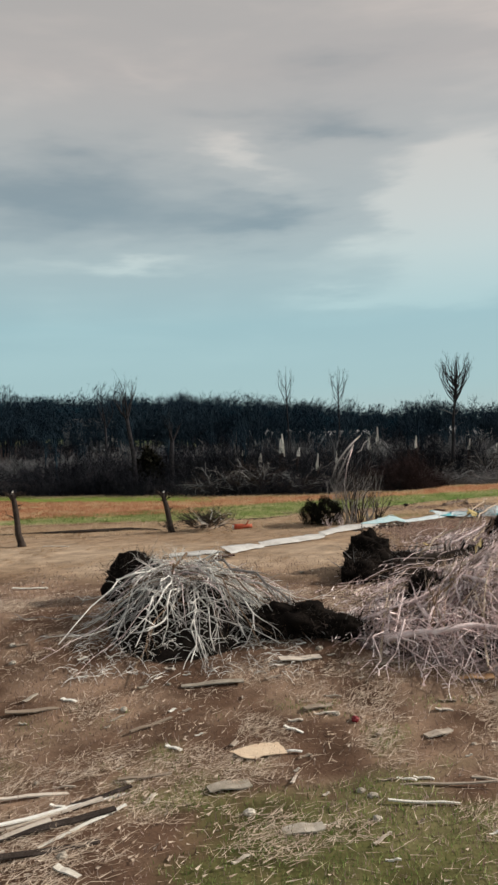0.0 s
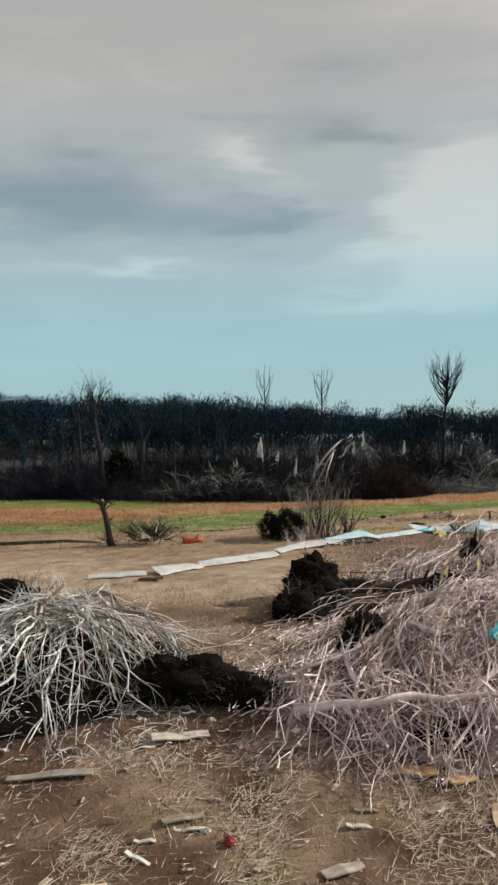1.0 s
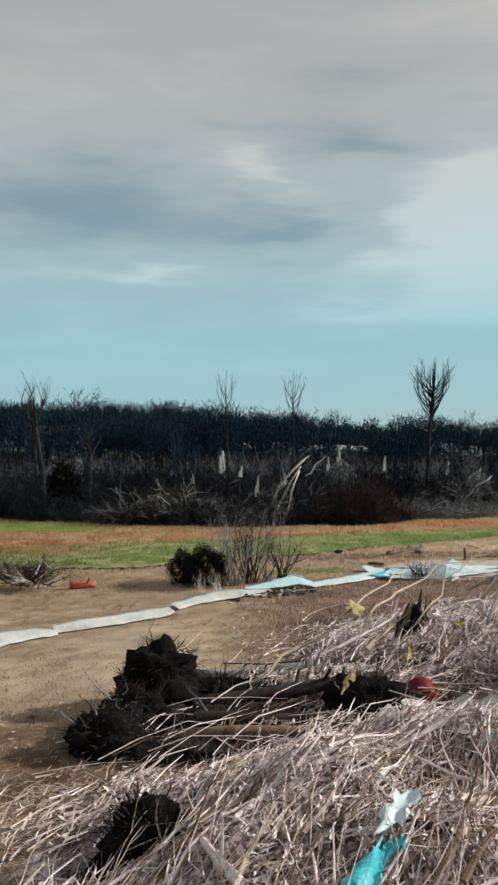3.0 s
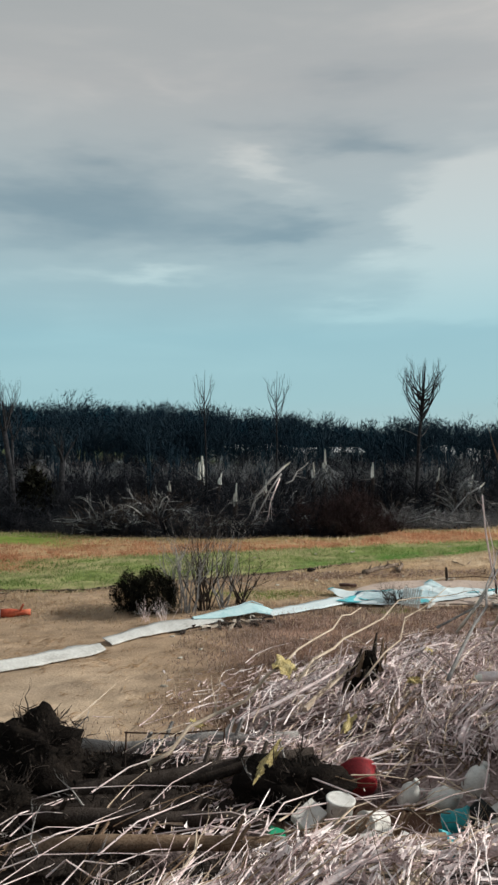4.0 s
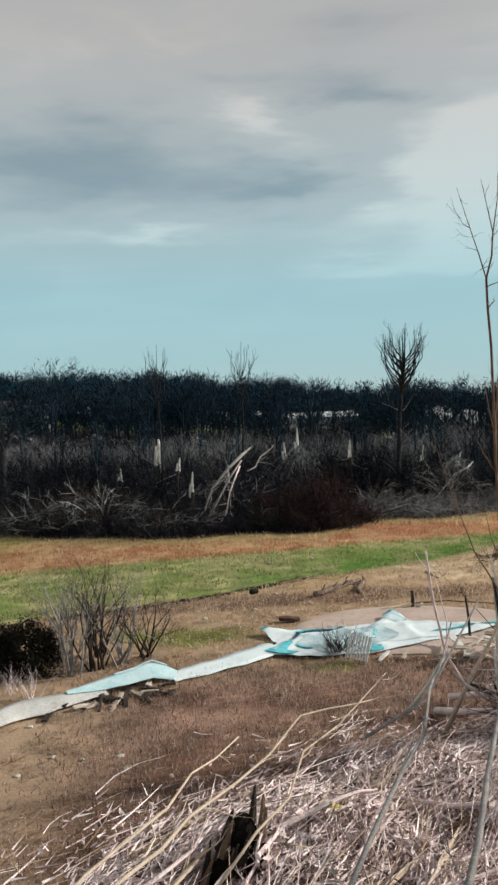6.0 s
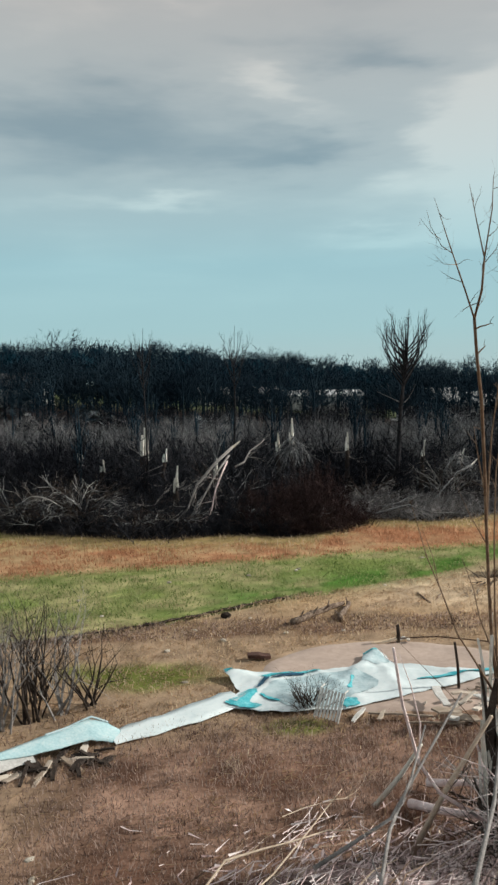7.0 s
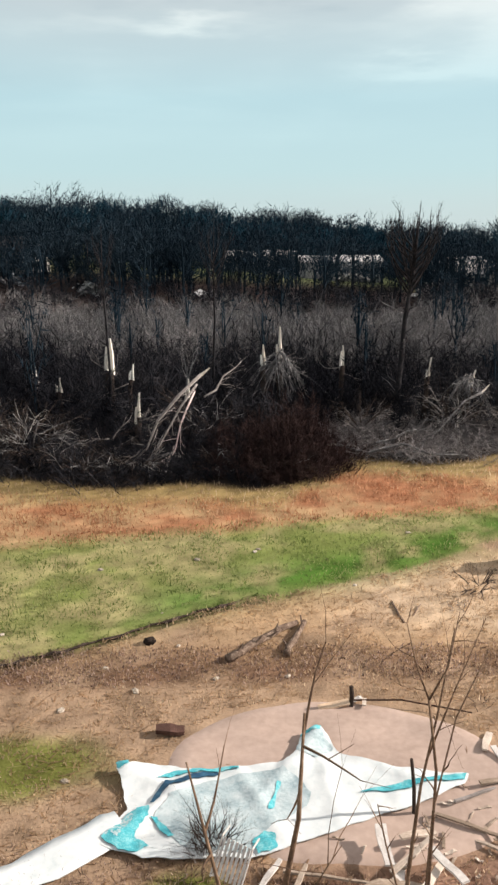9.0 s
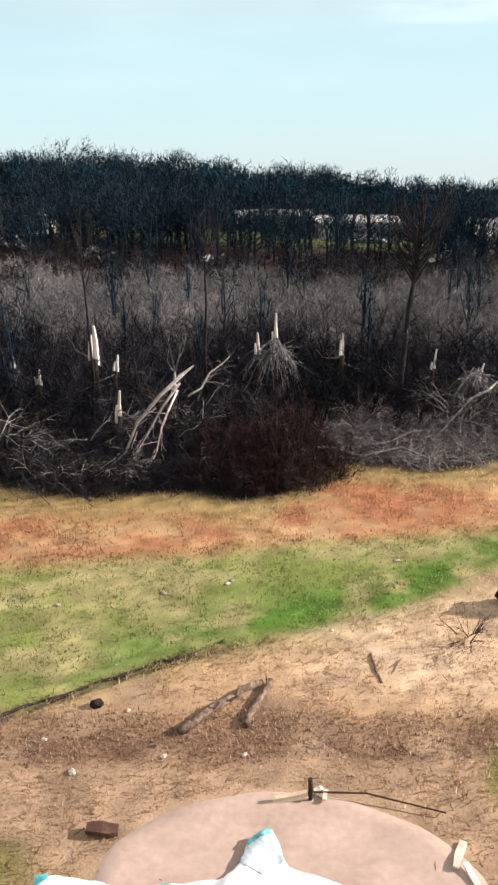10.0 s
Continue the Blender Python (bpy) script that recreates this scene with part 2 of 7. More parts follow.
RED_WOOD = surface("red_painted_wood", [(0, (0.20, 0.03, 0.02)), (0.5, (0.48, 0.09, 0.045)), (1, (0.62, 0.22, 0.12))], 4, 0.8, 0.4)
ORANGE = surface("orange_board", [(0, (0.46, 0.23, 0.10)), (0.5, (0.64, 0.38, 0.20)), (1, (0.74, 0.50, 0.30))], 3, 0.9, 0.3)
RUST = surface("rusty_steel", [(0, (0.03, 0.018, 0.014)), (0.5, (0.075, 0.042, 0.03)), (1, (0.15, 0.085, 0.06))], 9, 0.75, 0.3, metal=0.4)
CLAY = surface("rust_red_sheet", [(0, (0.035, 0.018, 0.013)), (0.5, (0.08, 0.04, 0.03)), (1, (0.17, 0.09, 0.07))], 5, 0.8, 0.3)
STONE = surface("pale_stone", [(0, (0.28, 0.24, 0.19)), (0.5, (0.44, 0.385, 0.32)), (1, (0.62, 0.56, 0.48))], 5, 0.9, 0.5, vary="object", spread=0.4)
GRASS_DRY = surface("dry_grass", [(0, (0.30, 0.21, 0.135)), (0.5, (0.50, 0.37, 0.245)), (1, (0.68, 0.55, 0.40))], 0.5, 0.9, 0, vary="island", spread=0.35, see=0.8)
GRASS_BROWN = surface("brown_grass", [(0, (0.13, 0.082, 0.066)), (0.5, (0.28, 0.195, 0.16)), (1, (0.52, 0.40, 0.34))], 0.5, 0.9, 0, vary="island", spread=0.6, see=0.5)
GRASS_GREEN = surface("green_grass", [(0, (0.085, 0.145, 0.035)), (0.5, (0.20, 0.26, 0.085)), (1, (0.40, 0.40, 0.21))], 0.4, 0.85, 0, vary="island", spread=0.35, see=0.8)
GRASS_ORANGE = surface("orange_sedge", [(0, (0.27, 0.12, 0.065)), (0.5, (0.46, 0.235, 0.135)), (1, (0.62, 0.42, 0.27))], 0.4, 0.9, 0, vary="island", spread=0.35, see=0.8)
ROOF_PALE = surface("pale_metal_roof", [(0, (0.50, 0.53, 0.56)), (0.5, (0.68, 0.70, 0.72)), (1, (0.80, 0.81, 0.82))], 0.2, 0.5, 0.1)
WALL_GREY = surface("grey_siding", [(0, (0.22, 0.24, 0.26)), (0.5, (0.34, 0.36, 0.38)), (1, (0.48, 0.50, 0.52))], 0.3, 0.8, 0.1)
WALL_WHITE = surface("white_siding", [(0, (0.50, 0.50, 0.50)), (0.5, (0.66, 0.66, 0.65)), (1, (0.76, 0.76, 0.75))], 0.3, 0.7, 0.1)
GLASS_DARK = surface("dark_window", [(0, (0.02, 0.025, 0.03)), (1, (0.05, 0.055, 0.06))], 1, 0.15, 0)
ROOF_DARK = surface("dark_shingles", [(0, (0.06, 0.06, 0.065)), (0.5, (0.11, 0.11, 0.115)), (1, (0.17, 0.17, 0.17))], 0.6, 0.9, 0.2)

# ---------------------------------------------------------------- mesh tools
rng = np.random.default_rng(7)


class Bag:
    """Collects vertices and faces of one mesh."""

    def __init__(self):
        self.v, self.f = [], []

    def add(self, verts, faces):
        k = len(self.v)
        self.v.extend(verts)
        self.f.extend(tuple(i + k for i in face) for face in faces)

    def tube(self, pts, radii, sides=5, cap=True):
        """A bent round rod through pts with a radius at each."""
        k, n = len(self.v), len(pts)
        p = [Vector(q) for q in pts]
        ref = Vector((0.31, 0.17, 0.93))
        for i in range(n):
            d = (p[min(i + 1, n - 1)] - p[max(i - 1, 0)])
            d = d.normalized() if d.length > 1e-9 else Vector((0, 0, 1))
            a = d.cross(ref)
            if a.length < 0.05:
                a = d.cross(Vector((1, 0, 0)))
            a.normalize()
            b = d.cross(a)
            for s in range(sides):
                w = 2 * math.pi * s / sides
                self.v.append(tuple(p[i] + (a * math.cos(w) + b * math.sin(w)) * radii[i]))
        for i in range(n - 1):
            for s in range(sides):
                t = (s + 1) % sides
                self.f.append((k + i * sides + s, k + i * sides + t, k + (i + 1) * sides + t, k + (i + 1) * sides + s))
        if cap:
            self.f.append(tuple(k + s for s in range(sides))[::-1])
            self.f.append(tuple(k + (n - 1) * sides + s for s in range(sides)))

    def box(self, size, m=Matrix(), bend=0.0):
        """A board with slightly uneven corners."""
        sx, sy, sz = (c / 2 for c in size)
        vs = [m @ Vector((x * sx * (1 + bend * y), y * sy, z * sz)) for x in (-1, 1) for y in (-1, 1) for z in (-1, 1)]
        self.add([tuple(q) for q in vs], [(0, 1, 3, 2), (4, 6, 7, 5), (0, 4, 5, 1), (2, 3, 7, 6), (0, 2, 6, 4), (1, 5, 7, 3)])


def mesh_of(name, bag, material, smooth=False):
    me = bpy.data.meshes.new(name)
    me.from_pydata(bag.v, [], bag.f)
    me.materials.append(material)
    if smooth:
        me.polygons.foreach_set("use_smooth", [True] * len(me.polygons))
    me.update()
    return me


def array_mesh(name, verts, faces, material):
    """A mesh from number arrays: verts n x 3, faces m x 3 or m x 4."""
    me = bpy.data.meshes.new(name)
    k = faces.shape[1]
    me.vertices.add(len(verts))
    me.vertices.foreach_set("co", np.ascontiguousarray(verts, dtype=np.float32).ravel())
    me.loops.add(faces.size)
    me.loops.foreach_set("vertex_index", np.ascontiguousarray(faces, dtype=np.int32).ravel())
    me.polygons.add(len(faces))
    me.polygons.foreach_set("loop_start", np.arange(0, faces.size, k, dtype=np.int32))
    me.update(calc_edges=True)
    me.materials.append(material)
    return me


def part(name, bag, material, parent=None, label="", smooth=False, at=None):
    """Links a bag as one mesh object, under a thing or a part where one is given."""
    ob = new(name, mesh_of(name, bag, material, smooth))
    if at is not None:
        ob.matrix_basis = at
    if parent:
        ob.parent = parent
    if label:
        tagged(ob, label)
    return ob


def thing(name, at, label, category, group="", kind=""):
    ob = new(name)
    ob.empty_display_size = 0.2
    ob.matrix_basis = at
    return tagged(ob, label, category, group, kind)


def smoothstep(a, b, x):
    t = np.clip((x - a) / (b - a), 0, 1)
    return t * t * (3 - 2 * t)


def value_noise(x, y, seed=0):
    """Smooth lattice noise on arrays, 0 to 1."""
    xi, yi = np.floor(x).astype(np.int64), np.floor(y).astype(np.int64)
    fx, fy = x - xi, y - yi
    fx, fy = fx * fx * (3 - 2 * fx), fy * fy * (3 - 2 * fy)

    def h(a, b):
        n = (a * 374761393 + b * 668265263 + seed * 974711) & 0x7FFFFFFF
        n = ((n ^ (n >> 13)) * 1274126177) & 0x7FFFFFFF
        return ((n ^ (n >> 16)) & 0xFFFF) / 65535.0
    return (h(xi, yi) * (1 - fx) + h(xi + 1, yi) * fx) * (1 - fy) + (h(xi, yi + 1) * (1 - fx) + h(xi + 1, yi + 1) * fx) * fy


def fractal(x, y, seed=0, octaves=4):
    total, gain, norm = 0, 1.0, 0
    for o in range(octaves):
        total = total + gain * value_noise(x * 2 ** o, y * 2 ** o, seed + o)
        norm += gain
        gain *= 0.5
    return total / norm


def land(x, y):
    """Height of the ground."""
    x, y = np.asarray(x, float), np.asarray(y, float)
    z = -1.25 * (1 - smoothstep(12.0, 21.0, y)) * (0.9 + 0.1 * smoothstep(-3, 5, x))
    z = z + 0.10 * (fractal(x * 0.35, y * 0.35, 3) - 0.5) + 0.05 * (fractal(x * 1.7, y * 1.7, 9) - 0.5)
    z = z + 3.4 * smoothstep(100, 150, y) + 1.2 * smoothstep(170, 220, y)
    z = z - 0.024 * np.maximum(0, y - 225)
    # the far rise falls away to one side
    z = z - 4.4 * np.clip((x + 12) / 58, -0.4, 1.0) * smoothstep(100, 165, y)
    return z


def zland(x, y):
    return float(land(x, y))


# field boundaries, running from left to right
def furrow_y(x):
    return 41.9 + 0.57 * np.maximum(x, 1.0) - 0.10 * np.minimum(x - 1.0, 0) + 0.25 * np.sin(x * 0.7)


def green_y(x):
    return 51.2 + 0.26 * x


def wood_y(x):
    """Edge of the wood."""
    x = np.asarray(x, float)
    return np.where(x < 8, 58.3 + 0.42 * np.maximum(0, 2 - x), 58.3 + 3.9 * smoothstep(11, 16, x)) + 0.6 * np.sin(x * 0.9) * 0.6 + 1.6 * smoothstep(20, 24, x)


def blend(a, b, m):
    return a * (1 - m[:, None]) + b * m[:, None]


def zone_colour(x, y):
    """Bare base colour of the ground, patch by patch."""
    n1, n2, n3 = fractal(x * 0.22, y * 0.22, 21), fractal(x * 0.9, y * 0.9, 31), fractal(x * 3.1, y * 3.1, 41)
    col = lambda *c: np.array([c])
    c = np.repeat(col(0.33, 0.235, 0.16), len(x), 0)
    # worn brown foreground with green patches
    brown = blend(np.repeat(col(0.110, 0.066, 0.045), len(x), 0), col(0.262, 0.176, 0.124), smoothstep(0.38, 0.64, n2))
    c = blend(c, brown, 1 - smoothstep(22.5, 27.5, y + 3 * (n1 - 0.5) + 0.15 * x))
    c = blend(c, brown * np.array([[1.30, 1.22, 1.28]]), smoothstep(5.0, 8.5, x + 2.5 * (n1 - 0.5)) * (1 - smoothstep(37.2, 38.8, y - 0.25 * (x - 9) + 2 * (n2 - 0.5))))
    green_near = smoothstep(0.47, 0.60, n1 * 0.5 + n2 * 0.5 + 0.16 * (1 - smoothstep(11, 13.6, y)) * smoothstep(-2.5, -0.5, x) * (1 - smoothstep(6, 11, x)))
    c = blend(c, col(0.10, 0.125, 0.035), green_near * 0.6 * (1 - smoothstep(13.0, 16.0, y)))
    # pale worn track
    c = blend(c, col(0.40, 0.30, 0.215), smoothstep(0.35, 0.6, n1) * smoothstep(25, 28, y) * (1 - smoothstep(31, 35, y + 0.2 * x)) * (1 - smoothstep(3, 7, x)))
    # strip of brown stubble behind the pool
    stubble = smoothstep(-1.1, -0.5, y - (44.2 + 0.10 * x)) * (1 - smoothstep(0.6, 1.3, y - (44.2 + 0.10 * x)))
    c = blend(c, col(0.165, 0.10, 0.065), stubble * smoothstep(0.25, 0.5, n2) * 0.95)
    # green patch by the pool
    patch = np.exp(-(((x - 7.4) / 2.6) ** 2 + ((y - 41.4) / 1.2) ** 2)) + np.exp(-(((x - 11.3) / 0.9) ** 2 + ((y - 38.7) / 0.5) ** 2)) + np.exp(-(((x - 19.6) / 1.3) ** 2 + ((y - 51.6) / 0.9) ** 2)) + np.exp(-(((x - 18.6) / 0.9) ** 2 + ((y - 44.6) / 1.6) ** 2))
    c = blend(c, col(0.15, 0.165, 0.045), smoothstep(0.3, 0.8, patch + 0.6 * (n2 - 0.5)))
    # tan field, green strip, orange sedge, yellow margin
    tan = smoothstep(-1.5, 0.3, y - (45.2 + 0.10 * x))
    c = blend(c, col(0.46, 0.32, 0.195), tan * smoothstep(0.25, 0.6, n2) * 0.8)
    c = blend(c, col(0.60, 0.465, 0.33), smoothstep(12.5, 17.0, x + 2 * (n1 - 0.5)) * smoothstep(46.6, 48.4, y + 1.5 * (n2 - 0.5)) * (1 - smoothstep(50.5, 52.5, y - 0.30 * (x - 17))) * 0.85)
    past_furrow = smoothstep(-0.2, 0.35, y - furrow_y(x))
    c = blend(c, col(0.30, 0.275, 0.135), past_furrow)
    c = blend(c, col(0.185, 0.225, 0.07), past_furrow * smoothstep(0.42, 0.6, n1 * 0.5 + n2 * 0.5) * (1 - 0.4 * smoothstep(0, 3, y - green_y(x))))
    rich = np.exp(-((y - furrow_y(x) - 1.0) / 1.3) ** 2) * smoothstep(6, 11, x)
    c = blend(c, col(0.075, 0.165, 0.03), rich * smoothstep(0.22, 0.5, n2))
    c = blend(c, col(0.05, 0.038, 0.026), np.exp(-((y - furrow_y(x) + 0.08) / 0.13) ** 2) * (x > -6) * (1 - smoothstep(11.5, 13, x)) * 0.9)
    sedge = smoothstep(-0.8, 0.8, y - green_y(x) + 1.6 * (n2 - 0.5))
    left = 1 - smoothstep(-6, 0, x)
    sedge = np.maximum(sedge, left * smoothstep(46, 48, y))
    c = blend(c, blend(np.repeat(col(0.345, 0.165, 0.09), len(x), 0), col(0.39, 0.27, 0.15), smoothstep(0.38, 0.62, n1 * 0.6 + n2 * 0.4)), sedge)
    margin = smoothstep(-3.2, -0.6, y - wood_y(x) + 1.2 * (n2 - 0.5))
    c = blend(c, col(0.29, 0.225, 0.10), margin * 0.9)
    c = blend(c, col(0.16, 0.20, 0.045), left * smoothstep(-6.5, -4.5, y - wood_y(x)))
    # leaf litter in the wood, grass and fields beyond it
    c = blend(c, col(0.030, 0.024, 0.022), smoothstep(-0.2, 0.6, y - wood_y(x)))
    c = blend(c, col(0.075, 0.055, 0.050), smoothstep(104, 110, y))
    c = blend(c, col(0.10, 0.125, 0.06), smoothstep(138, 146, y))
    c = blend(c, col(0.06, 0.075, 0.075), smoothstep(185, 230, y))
    n4 = fractal(x * 1.5 + 7, y * 2.6, 45, 3)
    return c * (0.54 + 0.74 * n3 + 0.20 * smoothstep(0.35, 0.65, n4))[:, None]


# ---------------------------------------------------------------- ground
def build_ground():
    def axis(lo, hi, step, far_lo, far_hi):
        mid = np.arange(lo, hi + step / 2, step)
        low = lo - np.geomspace(step * 2, lo - far_lo, 26)[::-1]
        high = hi + np.geomspace(step * 2, far_hi - hi, 34)
        return np.concatenate([low, mid, high])
    xs, ys = axis(-26, 40, 0.24, -3000, 3000), axis(-6, 70, 0.24, -1500, 4000)
    gx, gy = np.meshgrid(xs, ys)
    x, y = gx.ravel(), gy.ravel()
    z = land(x, y)
    z -= 0.16 * np.exp(-((y - furrow_y(x) + 0.1) / 0.22) ** 2) * (x > -6) * (x < 13)
    z += 0.06 * np.exp(-((y - furrow_y(x) - 0.3) / 0.25) ** 2) * (x > -6) * (x < 13)
    nx, ny = len(xs), len(ys)
    a = (np.arange(ny - 1)[:, None] * nx + np.arange(nx - 1)[None, :]).ravel()
    faces = np.stack([a, a + 1, a + nx + 1, a + nx], 1)
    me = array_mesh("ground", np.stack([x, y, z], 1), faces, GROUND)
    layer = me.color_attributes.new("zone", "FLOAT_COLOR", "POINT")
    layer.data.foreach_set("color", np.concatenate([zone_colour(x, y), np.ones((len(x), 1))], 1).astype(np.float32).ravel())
    me.polygons.foreach_set("use_smooth", [True] * len(me.polygons))
    return tagged(new("ground", me), "brown and tan winter field with green and orange strips", "ground", kind="structure")


build_ground()


def blades(name, label, n, box, keep, low, high, width, material, lean=0.5, clump=0.0):
    """Loose grass: n thin bent blades inside box, where keep() allows."""
    x, y = rng.uniform(box[0], box[1], n), rng.uniform(box[2], box[3], n)
    if clump:
        x = x + clump * rng.normal(0, 1, n) * 0.3
    ok = rng.uniform(0, 1, n) < keep(x, y)
    x, y = x[ok], y[ok]
    m = len(x)
    h, w = rng.uniform(low, high, m), rng.uniform(0.6, 1.4, m) * width
    turn, tip = rng.uniform(0, 2 * math.pi, m), rng.uniform(0, 2 * math.pi, m)
    off = rng.uniform(0.1, 1.0, m) * lean * h
    z = land(x, y) - 0.02
    dx, dy = np.cos(turn) * w, np.sin(turn) * w
    tx, ty = x + np.cos(tip) * off, y + np.sin(tip) * off
    p = np.stack([np.stack([x - dx, y - dy, z], 1), np.stack([x + dx, y + dy, z], 1), np.stack([tx, ty, z + np.sqrt(np.maximum(h * h - off * off * 0.8, 0.01 * h * h))], 1)], 1).reshape(-1, 3)
    f = np.arange(3 * m).reshape(-1, 3)
    return tagged(new(name, array_mesh(name, p, f, material)), label, "grass", kind="stuff")


def in_pool(x, y):
    return (((x - 14.0) / 3.55) ** 2 + ((y - 41.6) / 2.45) ** 2 < 1)


blades("brown_grass", "short trampled brown grass and straw on bare soil", 120000, (-8, 18, 8.5, 39), lambda x, y: np.where(in_pool(x, y), 0, 0.35 + 0.65 * smoothstep(0.35, 0.6, fractal(x * 0.9, y * 0.9, 31))) * (1 - smoothstep(25, 30, y) * (x < 5)), 0.04, 0.16, 0.010, GRASS_BROWN, 0.95)
def straw(name, label, n, box, keep, low, high, width, material, rise=0.03):
    """Loose straw lying every way on the ground: thin crossed slips."""
    x, y = rng.uniform(box[0], box[1], n), rng.uniform(box[2], box[3], n)
    ok = rng.uniform(0, 1, n) < keep(x, y)
    x, y = x[ok], y[ok]
    m = len(x)
    l, w = rng.uniform(low, high, m), rng.uniform(0.5, 1.5, m) * width
    a = rng.normal(0.5, 0.8, m)
    c, s_ = np.cos(a), np.sin(a)
    z0, z1 = land(x, y) + 0.012 + rng.uniform(0, rise, m), land(x + c * l, y + s_ * l) + 0.012 + rng.uniform(0, rise, m) * 2
    p = np.stack([np.stack([x + s_ * w, y - c * w, z0], 1), np.stack([x - s_ * w, y + c * w, z0 + 0.6 * w], 1), np.stack([x + c * l, y + s_ * l, z1], 1)], 1).reshape(-1, 3)
    return tagged(new(name, array_mesh(name, p, np.arange(3 * m).reshape(-1, 3), material)), label, "straw", kind="stuff")


straw("straw_litter", "pale straw and twig litter on trampled ground", 85000, (-8, 9, 8.5, 24), lambda x, y: 0.06 + 0.94 * smoothstep(0.48, 0.66, fractal(x * 0.9, y * 0.9, 91)), 0.06, 0.40, 0.0048, BARK_STRAW)
straw("wood_crumbs", "pale wood crumbs on trampled ground", 5500, (-8, 9, 8.5, 26), lambda x, y: 0.1 + 0.9 * smoothstep(0.45, 0.65, fractal(x * 0.6, y * 0.6, 93)), 0.04, 0.14, 0.016, BARK_STRAW)
straw("field_litter", "pale straw lying over the field", 34000, (-12, 24, 26, 52), lambda x, y: np.where(in_pool(x, y), 0.02, 0.15 + 0.85 * smoothstep(0.45, 0.62, fractal(x * 0.7, y * 0.7, 95))) * (y < furrow_y(x)), 0.08, 0.4, 0.011, GRASS_DRY)
blades("green_grass", "patches of green grass in the worn foreground", 24000, (-6, 9, 8.5, 15.5), lambda x, y: smoothstep(0.47, 0.6, fractal(x * 0.22, y * 0.22, 21) * 0.5 + fractal(x * 0.9, y * 0.9, 31) * 0.5 + 0.16 * (1 - smoothstep(11, 13.6, y)) * smoothstep(-2.5, -0.5, x) * (1 - smoothstep(6, 11, x))), 0.04, 0.13, 0.010, GRASS_GREEN, 0.7)
blades("dry_grass", "tan dry field grass in tufts", 190000, (-14, 26, 36, 56), lambda x, y: np.where(in_pool(x, y), 0, 1) * (y < furrow_y(x)) * (0.25 + 0.75 * smoothstep(0.4, 0.6, fractal(x * 1.6, y * 1.6, 51))) * smoothstep(36, 40, y), 0.04, 0.16, 0.016, GRASS_DRY, 0.97)
blades("field_grass", "green grass strip across the field", 150000, (-14, 27, 42, 60), lambda x, y: (y > furrow_y(x)) * (1 - smoothstep(-0.5, 1.0, y - green_y(x))) * (0.3 + 0.7 * smoothstep(0.4, 0.6, fractal(x * 1.3, y * 1.3, 61))), 0.05, 0.18, 0.017, GRASS_GREEN, 0.95)
blades("orange_sedge", "orange brown sedge strip along the wood", 170000, (-24, 30, 46, 66), lambda x, y: np.maximum(smoothstep(-0.8, 0.8, y - green_y(x)), (x < -3) * smoothstep(46, 48, y)) * (1 - smoothstep(-2.4, -0.8, y - wood_y(x))) * (1 - (1 - smoothstep(-6, 0, x)) * smoothstep(-6.5, -4.5, y - wood_y(x))) * (0.2 + 0.8 * smoothstep(0.4, 0.62, fractal(x * 1.1, y * 1.1, 71))), 0.06, 0.25, 0.018, GRASS_ORANGE, 0.9)
blades("margin_grass", "yellow green grass margin at the foot of the wood", 50000, (-30, 34, 55, 72), lambda x, y: smoothstep(-3.0, -1.4, y - wood_y(x)) * (y < wood_y(x) + 0.5) * 0.9, 0.06, 0.25, 0.018, GRASS_DRY, 0.9)
blades("stubble", "rough brown stubble row behind the pool", 30000, (2, 24, 42.5, 47), lambda x, y: np.where(in_pool(x, y), 0, 1) * smoothstep(-0.9, -0.5, y - (44.2 + 0.10 * x) + 1.0 * (fractal(x * 0.8, y * 0.8, 31) - 0.5)) * (1 - smoothstep(0.5, 1.0, y - (44.2 + 0.10 * x))) * 0.9, 0.04, 0.14, 0.02, GRASS_BROWN, 0.97)
furrow = Bag()
fx = np.arange(-4.0, 11.6, 0.22)
furrow.tube([(x, float(furrow_y(x)) - 0.02 + 0.05 * math.sin(5 * x), zland(x, float(furrow_y(x))) - 0.01 + 0.02 * math.sin(11 * x)) for x in fx], [0.036 + 0.02 * math.sin(7.3 * x) * math.sin(2.1 * x) for x in fx], 6)
furrow_ob = new("furrow_edge", mesh_of("furrow_edge", furrow, BARK_DARK))
tagged(furrow_ob, "dark raised soil edge of a furrow along the green strip", "furrow", kind="structure")
blades("reddish_grass", "fine reddish brown grass between the heap and the pool", 90000, (5, 18, 28.5, 40), lambda x, y: np.where(in_pool(x, y), 0, 1) * smoothstep(5.0, 8.5, x + 2.5 * (fractal(x * 0.5, y * 0.5, 99) - 0.5)) * (1 - smoothstep(38.0, 40, y)) * (0.35 + 0.65 * smoothstep(0.35, 0.6, fractal(x * 1.2, y * 1.2, 97))), 0.05, 0.2, 0.010, GRASS_BROWN, 0.85)

# ---------------------------------------------------------------- growing things
def unit(v):
    return v / (np.linalg.norm(v) + 1e-12)


